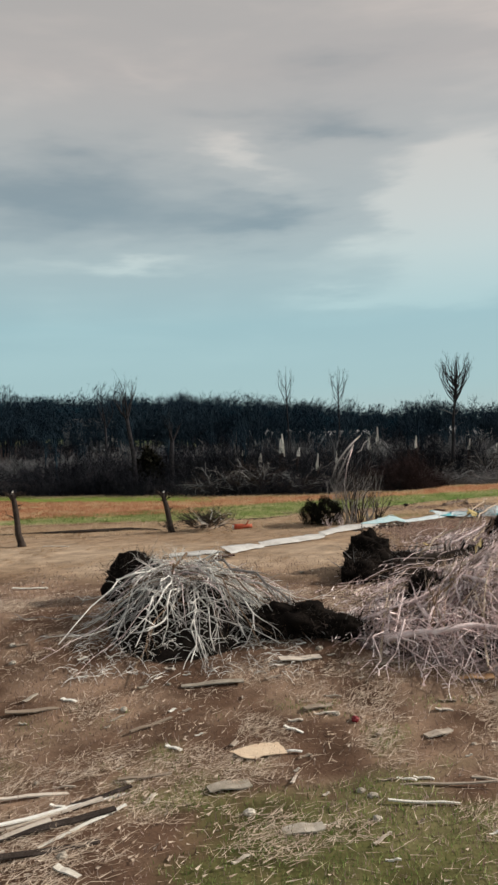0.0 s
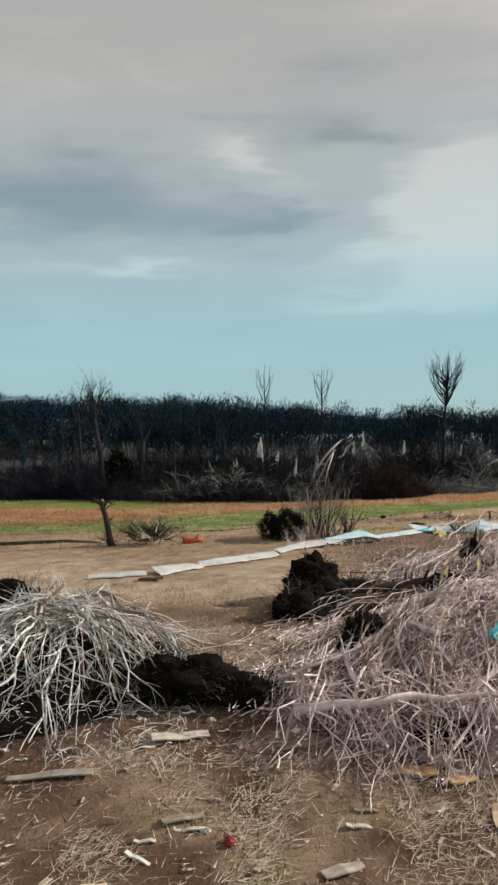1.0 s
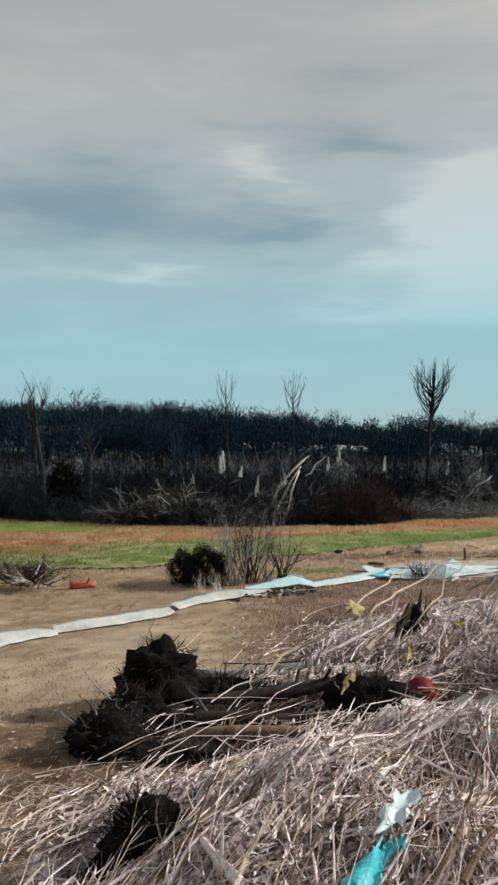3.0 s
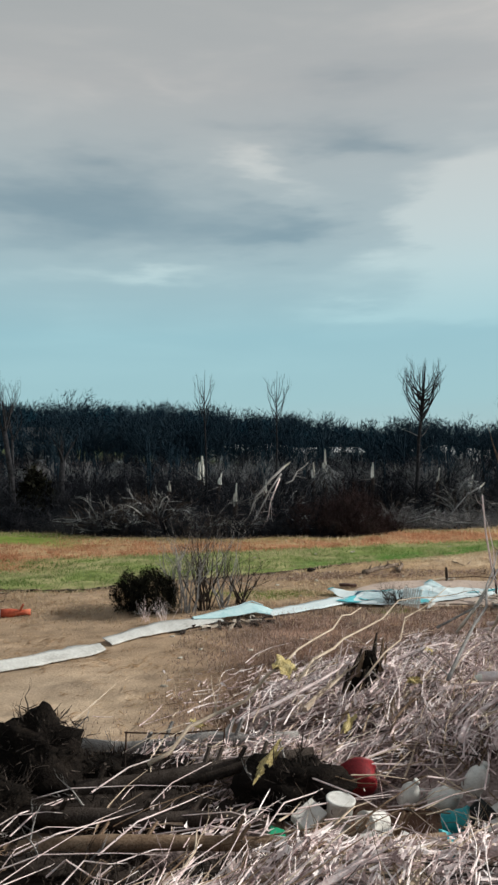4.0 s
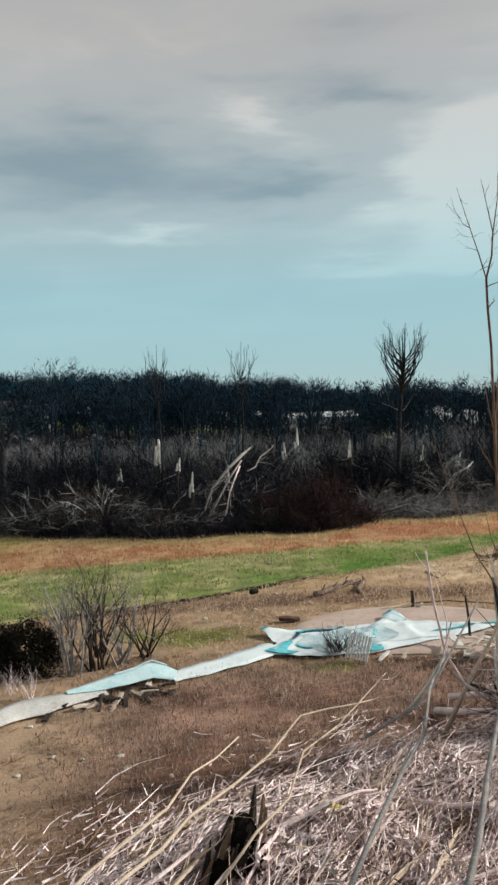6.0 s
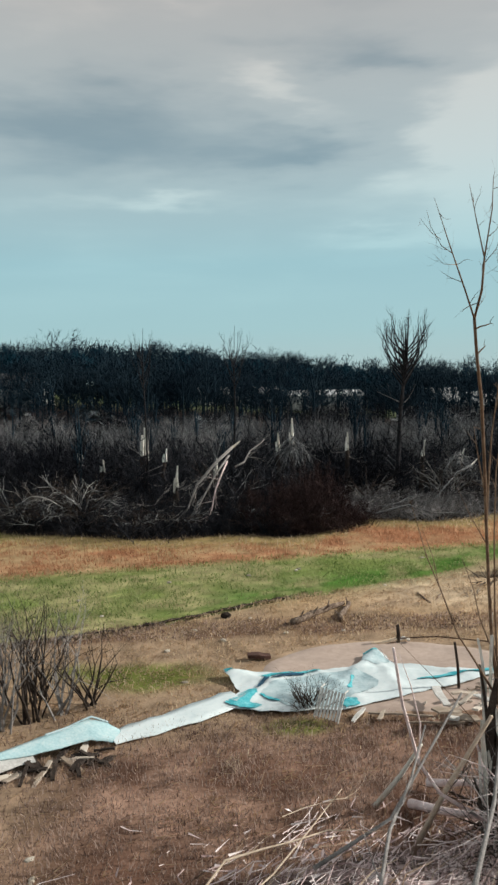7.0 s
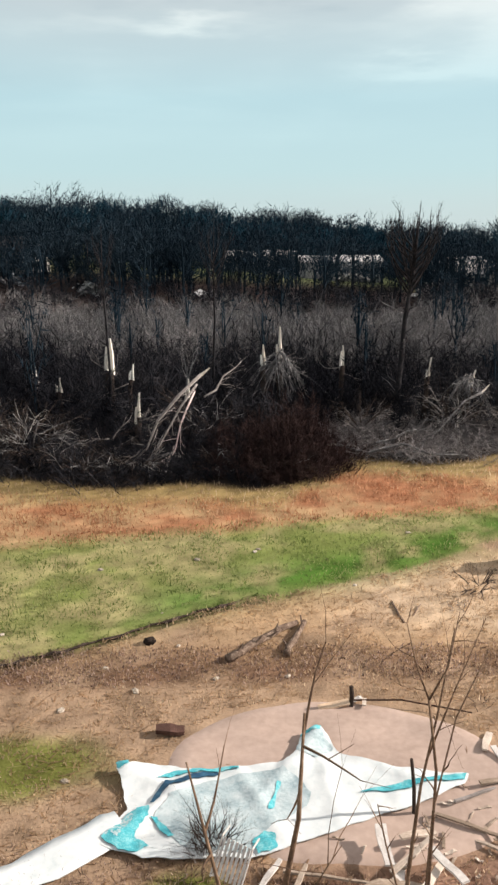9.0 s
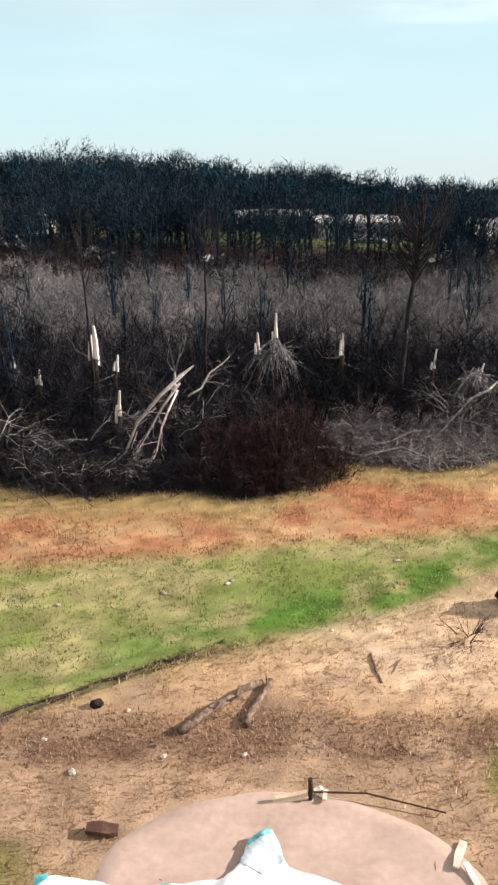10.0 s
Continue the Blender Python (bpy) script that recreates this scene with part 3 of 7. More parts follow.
def grow(bag, start, heading, length, radius, depth, r, sides=4, spread=0.6, forks=3, up=0.15, bends=3, shrink=0.62):
    """A limb with its side limbs, in one bag."""
    p, d, pts = np.array(start, float), unit(np.array(heading, float)), []
    for _ in range(bends + 1):
        pts.append(tuple(p))
        d = unit(d + r.normal(0, 0.13, 3) + np.array((0, 0, up)) * 0.25)
        p = p + d * length / bends
    taper = [radius * (1 - 0.6 * i / bends) for i in range(bends + 1)]
    bag.tube(pts, taper, sides, cap=False)
    if depth <= 0:
        return
    for k in range(forks):
        f = r.uniform(0.35, 1.0) if k else 1.0
        i = min(int(f * bends), bends - 1)
        q = np.array(pts[i]) + (np.array(pts[i + 1]) - np.array(pts[i])) * min(1, f * bends - i)
        side = unit(d + r.normal(0, spread, 3) + np.array((0, 0, up)))
        grow(bag, q, side, length * shrink * r.uniform(0.7, 1.15), taper[i + 1] * 0.75, depth - 1, r, max(3, sides - 1), spread, forks, up, max(2, bends - 1), shrink)


def spray(b, q, d, length, width, r):
    """A spray of twigs, as one thin slip."""
    e = unit(d)
    side = unit(np.cross(e, r.normal(0, 1, 3))) * width
    b.add([tuple(q - side), tuple(q + side), tuple(q + e * length)], [(0, 1, 2)])


def shrub_bag(r, height=3.0, stems=9, twigs=6, radius=0.02, lean=0.45):
    """A bare many-stemmed shrub."""
    b = Bag()
    for _ in range(stems):
        a = r.uniform(0, 2 * math.pi)
        d = np.array((math.cos(a) * lean * r.uniform(0.1, 1), math.sin(a) * lean * r.uniform(0.1, 1), 1))
        h = height * r.uniform(0.5, 1.0)
        p = np.array((r.normal(0, 0.25), r.normal(0, 0.25), -0.1))
        pts = [tuple(p), tuple(p + unit(d) * h * 0.5 + r.normal(0, 0.08, 3)), tuple(p + unit(d) * h + r.normal(0, 0.15, 3))]
        b.tube(pts, [radius, radius * 0.7, radius * 0.25], 3, cap=False)
        for _ in range(twigs):
            f = r.uniform(0.15, 1.0)
            q = np.array(pts[0]) * (1 - f) + np.array(pts[2]) * f
            spray(b, q, d * 0.5 + r.normal(0, 0.6, 3), h * r.uniform(0.15, 0.4), radius * r.uniform(0.4, 0.9), r)
    return b


def crown_bag(r, sprays=190, base=0.3, wide=0.30, width=0.012, top=1.0, limbs=7):
    """A far bare tree: trunk, limbs and a hazy crown of twig sprays."""
    b = Bag()
    b.tube([(0, 0, -0.02), (r.normal(0, 0.02), r.normal(0, 0.02), 0.5), (r.normal(0, 0.03), r.normal(0, 0.03), 0.9)], [0.022, 0.015, 0.005], 4, cap=False)
    lobes = [(r.normal(0, wide * 0.5), r.normal(0, wide * 0.5), r.uniform(base + 0.1, 0.9)) for _ in range(limbs)]
    for c in lobes:
        b.tube([(0, 0, c[2] * 0.55), c], [0.011, 0.005], 3, cap=False)
    for _ in range(sprays):
        c = lobes[r.integers(limbs)]
        q = np.array(c) + r.normal(0, 0.5, 3) * np.array((wide * 0.5, wide * 0.5, 0.16))
        q[2] = min(max(q[2], base), top)
        spray(b, q, np.array((q[0], q[1], 0.5)) + r.normal(0, 0.35, 3), r.uniform(0.06, 0.16), width * r.uniform(0.5, 1.3), r)
    return b


def tiled(name, label, category, protos, spots, material, kind="stuff", flat=None):
    """Many copies of a few bare plants joined as one piece of growth. spots: x, y, z, turn, scale, height scale."""
    vs, fs, k = [], [], 0
    data = []
    for b in protos:
        tris = []
        for f in b.f:
            tris += [(f[0], f[1], f[2])] + ([(f[0], f[2], f[3])] if len(f) == 4 else [])
        data.append((np.array(b.v), np.array(tris)))
    for i, (x, y, z, turn, s, h) in enumerate(spots):
        v, f = data[i % len(data)]
        c, n = math.cos(turn), math.sin(turn)
        w = np.stack([(v[:, 0] * c - v[:, 1] * n) * s + x, (v[:, 0] * n + v[:, 1] * c) * s + y, v[:, 2] * h + z], 1)
        vs.append(w)
        fs.append(f + k)
        k += len(v)
    return tagged(new(name, array_mesh(name, np.concatenate(vs), np.concatenate(fs), material)), label, category, kind=kind)


def scatter(n, box, keep, low, high, wide=(0.8, 1.3), seed=1):
    r = np.random.default_rng(seed)
    x, y = r.uniform(box[0], box[1], n), r.uniform(box[2], box[3], n)
    ok = r.uniform(0, 1, n) < keep(x, y)
    x, y = x[ok], y[ok]
    z = land(x, y)
    m = len(x)
    swell = 0.78 + 0.44 * fractal(x * 0.09, y * 0.02, seed, 3) if y.min() > 100 else 1.0
    return list(zip(x, y, z, r.uniform(0, 6.28, m), r.uniform(*wide, m), r.uniform(low, high, m) * swell))


# ---------------------------------------------------------------- the wood
r_wood = np.random.default_rng(11)
UNIT_SHRUBS = [shrub_bag(r_wood, 1.0, 9, 20, 0.009, 0.9) for _ in range(8)]
TALL_SHRUBS = [shrub_bag(r_wood, 1.0, 7, 30, 0.0065, 0.6) for _ in range(8)]


tiled("thicket", "dense dark bare brush along the edge of the wood", "brush", UNIT_SHRUBS,
      scatter(1500, (-42, 11, 57, 72), lambda x, y: (y > wood_y(x) + 0.6) * (y < wood_y(x) + 6.5) * 0.9, 0.7, 2.3, (1.6, 2.8), 2), SCRUB)
mound = []
for x, y, z, turn, wide, h in scatter(520, (8.6, 15.8, 58.6, 66), lambda x, y: (((x - 12.2) / 3.0) ** 2 + ((y - 62.0) / 2.9) ** 2 < 1) * 0.95, 0.9, 1.25, (1.1, 2.0), 3):
    dome = max(0.15, 1 - ((x - 12.2) / 3.0) ** 2 - ((y - 62.0) / 2.9) ** 2) ** 0.6
    mound.append((x, y, z, turn, wide, h * (0.4 + 1.9 * dome * float(0.45 + 1.1 * fractal(np.array(x * 0.7), np.array(y * 0.7), 13, 2)))))
tiled("red_thicket", "mound of dark reddish brush at the edge of the wood", "brush", UNIT_SHRUBS, mound, SCRUB_RED)
tiled("grey_thicket", "low silvery brush flattened along the wood", "brush", UNIT_SHRUBS,
      scatter(520, (14.5, 44, 62.2, 68.5), lambda x, y: (y > wood_y(x) + 0.4) * 0.9, 0.5, 1.3, (1.4, 2.4), 4), SCRUB_GREY)
low_wood = []
for x, y, z, turn, wide, h in scatter(3300, (-62, 66, 63, 112), lambda x, y: np.where(x > 14, y > 67.5, y > wood_y(x) + 4) * (np.abs(x - 10) < 20 + 0.55 * (y - 60)) * 1.0, 0.75, 1.25, (3.2, 5.2), 5):
    tall = 3.9 - 1.3 * float(smoothstep(74, 104, y)) + 1.6 * (float(fractal(np.array(x * 0.16), np.array(y * 0.10), 27, 2)) - 0.5)
    low_wood.append((x, y, z, turn, wide, h * tall))
# front rows painted dark as shaded sides, rear rows paler as lit tops
tiled("scrub", "bare winter scrub at the front of the low wood, shade in its dark colour", "scrub", TALL_SHRUBS, [q for q in low_wood if q[1] < 81 + 3 * math.sin(q[0] * 0.7) + 0.8 * max(0.0, -6 - q[0])], SCRUB)
tiled("pale_scrub", "bare grey brown winter scrub filling the low wood, paler for its lit tops", "scrub", TALL_SHRUBS, [q for q in low_wood if q[1] >= 81 + 3 * math.sin(q[0] * 0.7) + 0.8 * max(0.0, -6 - q[0])], SCRUB_MID)
r_far = np.random.default_rng(23)
POLES = [crown_bag(r_wood, 90, 0.45, 0.16, 0.006, 1.0, 5) for _ in range(5)]
tiled("saplings", "slender dark saplings standing in the scrub", "saplings", POLES,
      scatter(120, (-40, 55, 66, 106), lambda x, y: (np.abs(x - 10) < 20 + 0.55 * (y - 60)) * (0.3 + 0.7 * smoothstep(0.45, 0.6, fractal(x * 0.15, y * 0.15, 19))), 4.2, 6.8, (4, 6), 12), FAR_TREE)
FAR_TREES = [crown_bag(r_far, 330, 0.22, 0.34, 0.0065) for _ in range(8)]
PINES = [crown_bag(r_far, 300, 0.28, 0.20, 0.016, 1.0, 9) for _ in range(6)]


def far_view(x, y):
    return np.abs(x - 8) < 34 + 0.5 * (y - 100)


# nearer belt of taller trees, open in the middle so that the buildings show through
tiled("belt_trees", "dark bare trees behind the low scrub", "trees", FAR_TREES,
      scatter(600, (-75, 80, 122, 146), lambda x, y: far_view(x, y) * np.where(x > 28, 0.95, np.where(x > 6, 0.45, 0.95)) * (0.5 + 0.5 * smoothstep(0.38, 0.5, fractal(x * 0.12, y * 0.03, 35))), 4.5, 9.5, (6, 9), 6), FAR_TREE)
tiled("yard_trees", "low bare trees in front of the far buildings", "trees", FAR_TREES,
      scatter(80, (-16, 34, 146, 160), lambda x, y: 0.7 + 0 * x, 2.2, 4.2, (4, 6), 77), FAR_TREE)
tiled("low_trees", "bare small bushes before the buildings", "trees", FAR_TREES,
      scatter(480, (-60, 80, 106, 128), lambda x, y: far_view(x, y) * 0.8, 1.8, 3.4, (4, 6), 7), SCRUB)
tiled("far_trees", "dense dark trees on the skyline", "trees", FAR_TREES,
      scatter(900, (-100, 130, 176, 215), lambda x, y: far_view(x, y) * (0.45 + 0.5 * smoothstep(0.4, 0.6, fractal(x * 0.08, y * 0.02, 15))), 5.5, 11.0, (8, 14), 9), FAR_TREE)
tiled("pine_row", "row of dark blue green pines on the skyline, haze in the blue", "pines", PINES,
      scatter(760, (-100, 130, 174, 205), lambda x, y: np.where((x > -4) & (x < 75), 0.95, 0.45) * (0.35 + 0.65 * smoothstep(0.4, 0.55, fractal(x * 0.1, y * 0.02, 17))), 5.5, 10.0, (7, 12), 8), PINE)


def broken_trunk(x, y, height, radius, lean, label, fresh=0.35, shards=3, seed=1):
    """A tree snapped off by wind: dark bark below, pale torn wood on top."""
    r = np.random.default_rng(seed)
    z = zland(x, y)
    t = thing("broken_tree", pose(x, y, z), label, "tree", "snapped trees along the wood")
    top = np.array((lean[0], lean[1], height))
    b, pts = Bag(), [tuple(top * f + np.array((*r.normal(0, 0.05, 2), 0)) * (f > 0)) for f in (0, 0.3, 0.6, 1 - fresh * 0.92)]
    pts[0] = (0, 0, -0.15)
    b.tube(pts, [radius * 1.3, radius * 1.0, radius * 0.9, radius * 0.8], 7)
    part("trunk", b, BARK_DARK, t, smooth=True)
    for k in range(shards):
        b, a = Bag(), 2 * math.pi * k / shards + r.uniform(0, 1)
        off = np.array((math.cos(a), math.sin(a), 0)) * radius
        h0, h1 = 1 - fresh * r.uniform(0.85, 1.1), (1.0 if k == 0 else 1 - fresh * r.uniform(0.2, 0.6))
        side = np.array((-math.sin(a), math.cos(a), 0)) * radius * 0.6
        lo, mid, hi = top * h0 + off * 0.6, top * (0.4 * h0 + 0.6 * h1) + off * 0.5, top * h1 + off * r.uniform(0.2, 0.8)
        for c, wd, th in ((lo, 0.8, 0.5), (mid, 0.85, 0.45), (hi, r.uniform(0.45, 0.8), 0.25)):
            b.v += [tuple(c - side * wd), tuple(c + off * th), tuple(c + side * wd), tuple(c - off * th)]
        for i in range(2):
            for q in range(4):
                b.f.append((i * 4 + q, i * 4 + (q + 1) % 4, i * 4 + 4 + (q + 1) % 4, i * 4 + 4 + q))
        b.f += [(3, 2, 1, 0), (8, 9, 10, 11)]
        part("torn_wood", b, WOOD_FRESH, t, "pale freshly torn wood")
    for k in range(3):
        b = Bag()
        f = r.uniform(0.35, 0.75)
        grow(b, tuple(top * f), (r.normal(0, 1), r.normal(0, 1), r.uniform(-0.6, 0.5)), r.uniform(0.5, 1.2), radius * 0.22, 2, r, 4, 0.6, 3)
        part("broken_limb", b, BARK_GREY, t)
    return t


SNAPS = [
    (3.16, 68.5, 4.6, 0.27, (0.0, 0.1), 0.42, 2), (1.3, 66.0, 3.0, 0.16, (-0.15, 0.0), 0.25, 2), (0.0, 66.5, 3.6, 0.17, (-0.25, 0.0), 0.2, 2), (4.4, 67.5, 3.4, 0.14, (0.15, 0.0), 0.25, 2),
    (5.67, 63.0, 2.9, 0.17, (0.05, 0.0), 0.45, 2), (7.6, 66.0, 3.0, 0.14, (0.0, 0.0), 0.35, 2), (12.16, 70.9, 4.9, 0.20, (-0.25, 0.0), 0.38, 2), (11.4, 70.4, 4.0, 0.17, (-0.35, 0.0), 0.3, 2),
    (15.4, 70.5, 4.0, 0.15, (0.0, 0.0), 0.3, 2), (19.6, 69.0, 3.6, 0.15, (0.2, 0.0), 0.3, 2), (21.4, 68.2, 3.1, 0.16, (0.5, 0.0), 0.3, 2), (24.6, 67.5, 3.6, 0.16, (0.1, 0.0), 0.2, 2),
]
for i, (x, y, h, rad, lean, fresh, n) in enumerate(SNAPS):
    broken_trunk(x, y, h, rad, lean, "tall snapped tree trunk with pale torn top in brush", fresh, n, 40 + i)


def fallen_tree(name, start, end, radius, label, seed, limbs=10, material=BARK_GREY, fresh=False, spread=1.0, reach=1.2):
    """A thrown tree: its stem from start to end, with the limbs that are left on it."""
    r = np.random.default_rng(seed)
    a, e = np.array(start, float), np.array(end, float)
    t = thing(name, pose(*a), label, "tree")
    d = e - a
    pts = [tuple(d * f + (r.normal(0, 0.045, 3) * np.linalg.norm(d) * 0.7 if 0 < f < 1 else 0)) for f in (0, 0.25, 0.5, 0.75, 1)]
    b = Bag()
    b.tube(pts, [radius, radius * 0.9, radius * 0.75, radius * 0.55, radius * 0.35], 7)
    part("stem", b, material, t, smooth=True)
    if fresh:
        b = Bag()
        b.tube([(0, 0, 0), tuple(-unit(d) * 0.5 + r.normal(0, 0.05, 3))], [radius * 0.95, radius * 0.3], 6)
        part("torn_end", b, WOOD_FRESH, t, "pale torn end")
    for k in range(limbs):
        f = 0.2 + 0.8 * (k + r.uniform(0, 1)) / limbs
        b = Bag()
        side = unit(unit(d) * 0.6 + r.normal(0, 0.6, 3) * spread)
        grow(b, tuple(d * f), side, reach * r.uniform(0.5, 1.1), radius * 0.3, 2, r, 4, 0.5, 3)
        part("limb", b, material, t)
    return t


# leaning pale trunks and thrown crowns at the edge of the wood
fallen_tree("leaning_tree", (8.75, 62.1, 3.9), (5.7, 60.2, 0.2), 0.085, "pale split tree leaning over into the brush", 61, 11, BARK_GREY, True, 0.6, 0.9)
fallen_tree("leaning_tree", (8.6, 62.2, 3.5), (6.5, 60.4, 0.2), 0.055, "pale split limb leaning over into the brush", 62, 9, BARK_GREY, False, 0.7, 0.8)
fallen_tree("leaning_tree", (8.5, 62.2, 3.2), (7.4, 60.6, 0.2), 0.045, "pale split limb leaning over into the brush", 67, 8, BARK_PALE, False, 0.7, 0.8)
fallen_tree("leaning_tree", (8.9, 62.4, 2.9), (10.4, 64.6, 4.1), 0.05, "thin grey limb rising from a split tree", 63, 7, BARK_GREY, False, 0.6, 0.9)
fallen_tree("fallen_tree", (14.8, 62.9, 0.6), (20.6, 62.2, 0.35), 0.09, "grey fallen tree lying along the edge of the wood", 64, 14, LIMB_GREY, True, 0.9, 1.3)
fallen_tree("fallen_tree", (22.0, 66.5, 2.3), (19.0, 64.6, 0.4), 0.06, "grey thrown tree with bare limbs in brush", 65, 12, LIMB_GREY, True, 0.9, 1.2)
fallen_tree("fallen_tree", (16.5, 63.5, 0.5), (18.6, 64.3, 1.0), 0.06, "grey thrown tree with bare limbs in brush", 66, 9, LIMB_GREY, False, 0.9, 1.0)


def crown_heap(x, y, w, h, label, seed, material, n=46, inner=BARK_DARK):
    """The crown of a thrown tree: bare limbs arching out, most of them in the inner bark."""
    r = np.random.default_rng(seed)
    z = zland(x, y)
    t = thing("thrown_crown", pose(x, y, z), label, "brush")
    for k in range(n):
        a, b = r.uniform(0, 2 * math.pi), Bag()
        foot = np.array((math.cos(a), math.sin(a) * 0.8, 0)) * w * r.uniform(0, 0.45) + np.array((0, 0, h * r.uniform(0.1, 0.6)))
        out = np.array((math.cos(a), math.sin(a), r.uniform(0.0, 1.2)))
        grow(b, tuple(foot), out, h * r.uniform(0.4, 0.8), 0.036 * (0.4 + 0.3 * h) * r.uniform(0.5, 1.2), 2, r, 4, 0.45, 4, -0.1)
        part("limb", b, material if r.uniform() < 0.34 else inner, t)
    return t


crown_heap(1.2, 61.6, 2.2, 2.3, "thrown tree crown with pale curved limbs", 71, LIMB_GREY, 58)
# the next two add a few white limbs as painted highlights
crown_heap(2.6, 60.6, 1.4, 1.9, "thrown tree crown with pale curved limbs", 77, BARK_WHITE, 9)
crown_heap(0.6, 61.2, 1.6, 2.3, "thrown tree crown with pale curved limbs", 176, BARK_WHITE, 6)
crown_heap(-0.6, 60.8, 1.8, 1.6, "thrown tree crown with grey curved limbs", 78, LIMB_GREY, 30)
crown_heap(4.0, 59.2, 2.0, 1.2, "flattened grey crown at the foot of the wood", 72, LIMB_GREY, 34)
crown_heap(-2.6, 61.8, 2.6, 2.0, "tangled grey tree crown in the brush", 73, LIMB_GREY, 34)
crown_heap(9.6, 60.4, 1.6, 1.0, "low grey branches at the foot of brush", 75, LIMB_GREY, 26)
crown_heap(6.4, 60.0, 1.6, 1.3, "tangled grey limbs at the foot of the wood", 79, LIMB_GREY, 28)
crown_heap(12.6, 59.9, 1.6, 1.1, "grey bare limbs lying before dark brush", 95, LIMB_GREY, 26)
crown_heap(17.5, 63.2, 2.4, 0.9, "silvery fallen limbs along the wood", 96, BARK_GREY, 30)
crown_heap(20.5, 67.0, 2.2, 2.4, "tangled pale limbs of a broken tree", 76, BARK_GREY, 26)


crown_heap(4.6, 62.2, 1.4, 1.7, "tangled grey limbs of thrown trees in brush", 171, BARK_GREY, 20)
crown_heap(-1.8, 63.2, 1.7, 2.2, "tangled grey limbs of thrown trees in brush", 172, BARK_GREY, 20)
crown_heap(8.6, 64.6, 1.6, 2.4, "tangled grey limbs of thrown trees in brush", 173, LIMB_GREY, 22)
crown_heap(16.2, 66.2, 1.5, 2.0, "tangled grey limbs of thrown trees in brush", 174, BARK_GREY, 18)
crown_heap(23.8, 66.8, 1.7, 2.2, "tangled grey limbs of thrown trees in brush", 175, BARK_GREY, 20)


def hanging_crown(x, y, h, w, label, seed, material, n=40):
    """A broken crown hanging down from its snapped trunk."""
    r = np.random.default_rng(seed)
    t = thing("hanging_crown", pose(x, y, zland(x, y)), label, "tree")
    for k in range(n):
        a, b = r.uniform(0, 2 * math.pi), Bag()
        p, reach = np.array((r.normal(0, 0.12), r.normal(0, 0.12), h * r.uniform(0.75, 1.0))), w * r.uniform(0.4, 1.1)
        e = np.array((math.cos(a) * reach, math.sin(a) * reach, h * r.uniform(0.15, 0.6)))
        pts = [tuple(p + (e - p) * f + np.array((0, 0, 0.35 * math.sin(math.pi * f)))) for f in (0, 0.3, 0.65, 1)]
        b.tube(pts, [0.035, 0.026, 0.017, 0.006], 4)
        for i in (1, 2):
            for _ in range(2):
                grow(b, pts[i], np.array(pts[i + 1]) - np.array(pts[i]) + r.normal(0, 0.3, 3), 0.6, 0.012, 1, r, 3, 0.5, 3, -0.3)
        part("limb", b, material, t)
    return t


hanging_crown(12.1, 70.0, 3.9, 2.5, "grey crown hanging below its snapped trunk", 74, LIMB_GREY, 44)
hanging_crown(21.6, 68.0, 3.0, 1.6, "grey crown hanging below a snapped trunk", 97, LIMB_GREY, 30)


def bare_tree(x, y, height, fork, radius, label, seed, depth=4, spread=0.36, material=BARK_GREY, limbs=5, lean=(0, 0), side=0, rise=0.3):
    """A standing bare tree: trunk to the fork, then rising limbs."""
    r = np.random.default_rng(seed)
    t = thing("bare_tree", pose(x, y, zland(x, y)), label, "tree")
    b = Bag()
    mid = (lean[0] * 0.4 + r.normal(0, 0.08), lean[1] * 0.4, fork * 0.5)
    b.tube([(0, 0, -0.2), mid, (lean[0], lean[1], fork)], [radius * 1.3, radius, radius * 0.8], 8)
    part("trunk", b, material, t, smooth=True)
    for k in range(side):
        a, f, b = r.uniform(0, 6.28), r.uniform(0.15, 0.9), Bag()
        grow(b, (lean[0] * f, lean[1] * f, fork * f), (math.cos(a), math.sin(a), 0.6), r.uniform(0.5, 1.2), radius * 0.2, 2, r, 4, 0.5, 3)
        part("side_branch", b, material if k % 3 else BARK_GREY, t)
    for k in range(limbs):
        a, b = 2 * math.pi * k / limbs + r.uniform(-0.4, 0.4), Bag()
        grow(b, (lean[0], lean[1], fork * r.uniform(0.86, 1.0)), (math.cos(a) * spread * 1.2, math.sin(a) * spread * 1.2, 1), (height - fork) * 0.56, radius * 0.5, depth, r, 5, spread, 3, rise, 3, 0.6)
        part("limb", b, material, t)
    return t


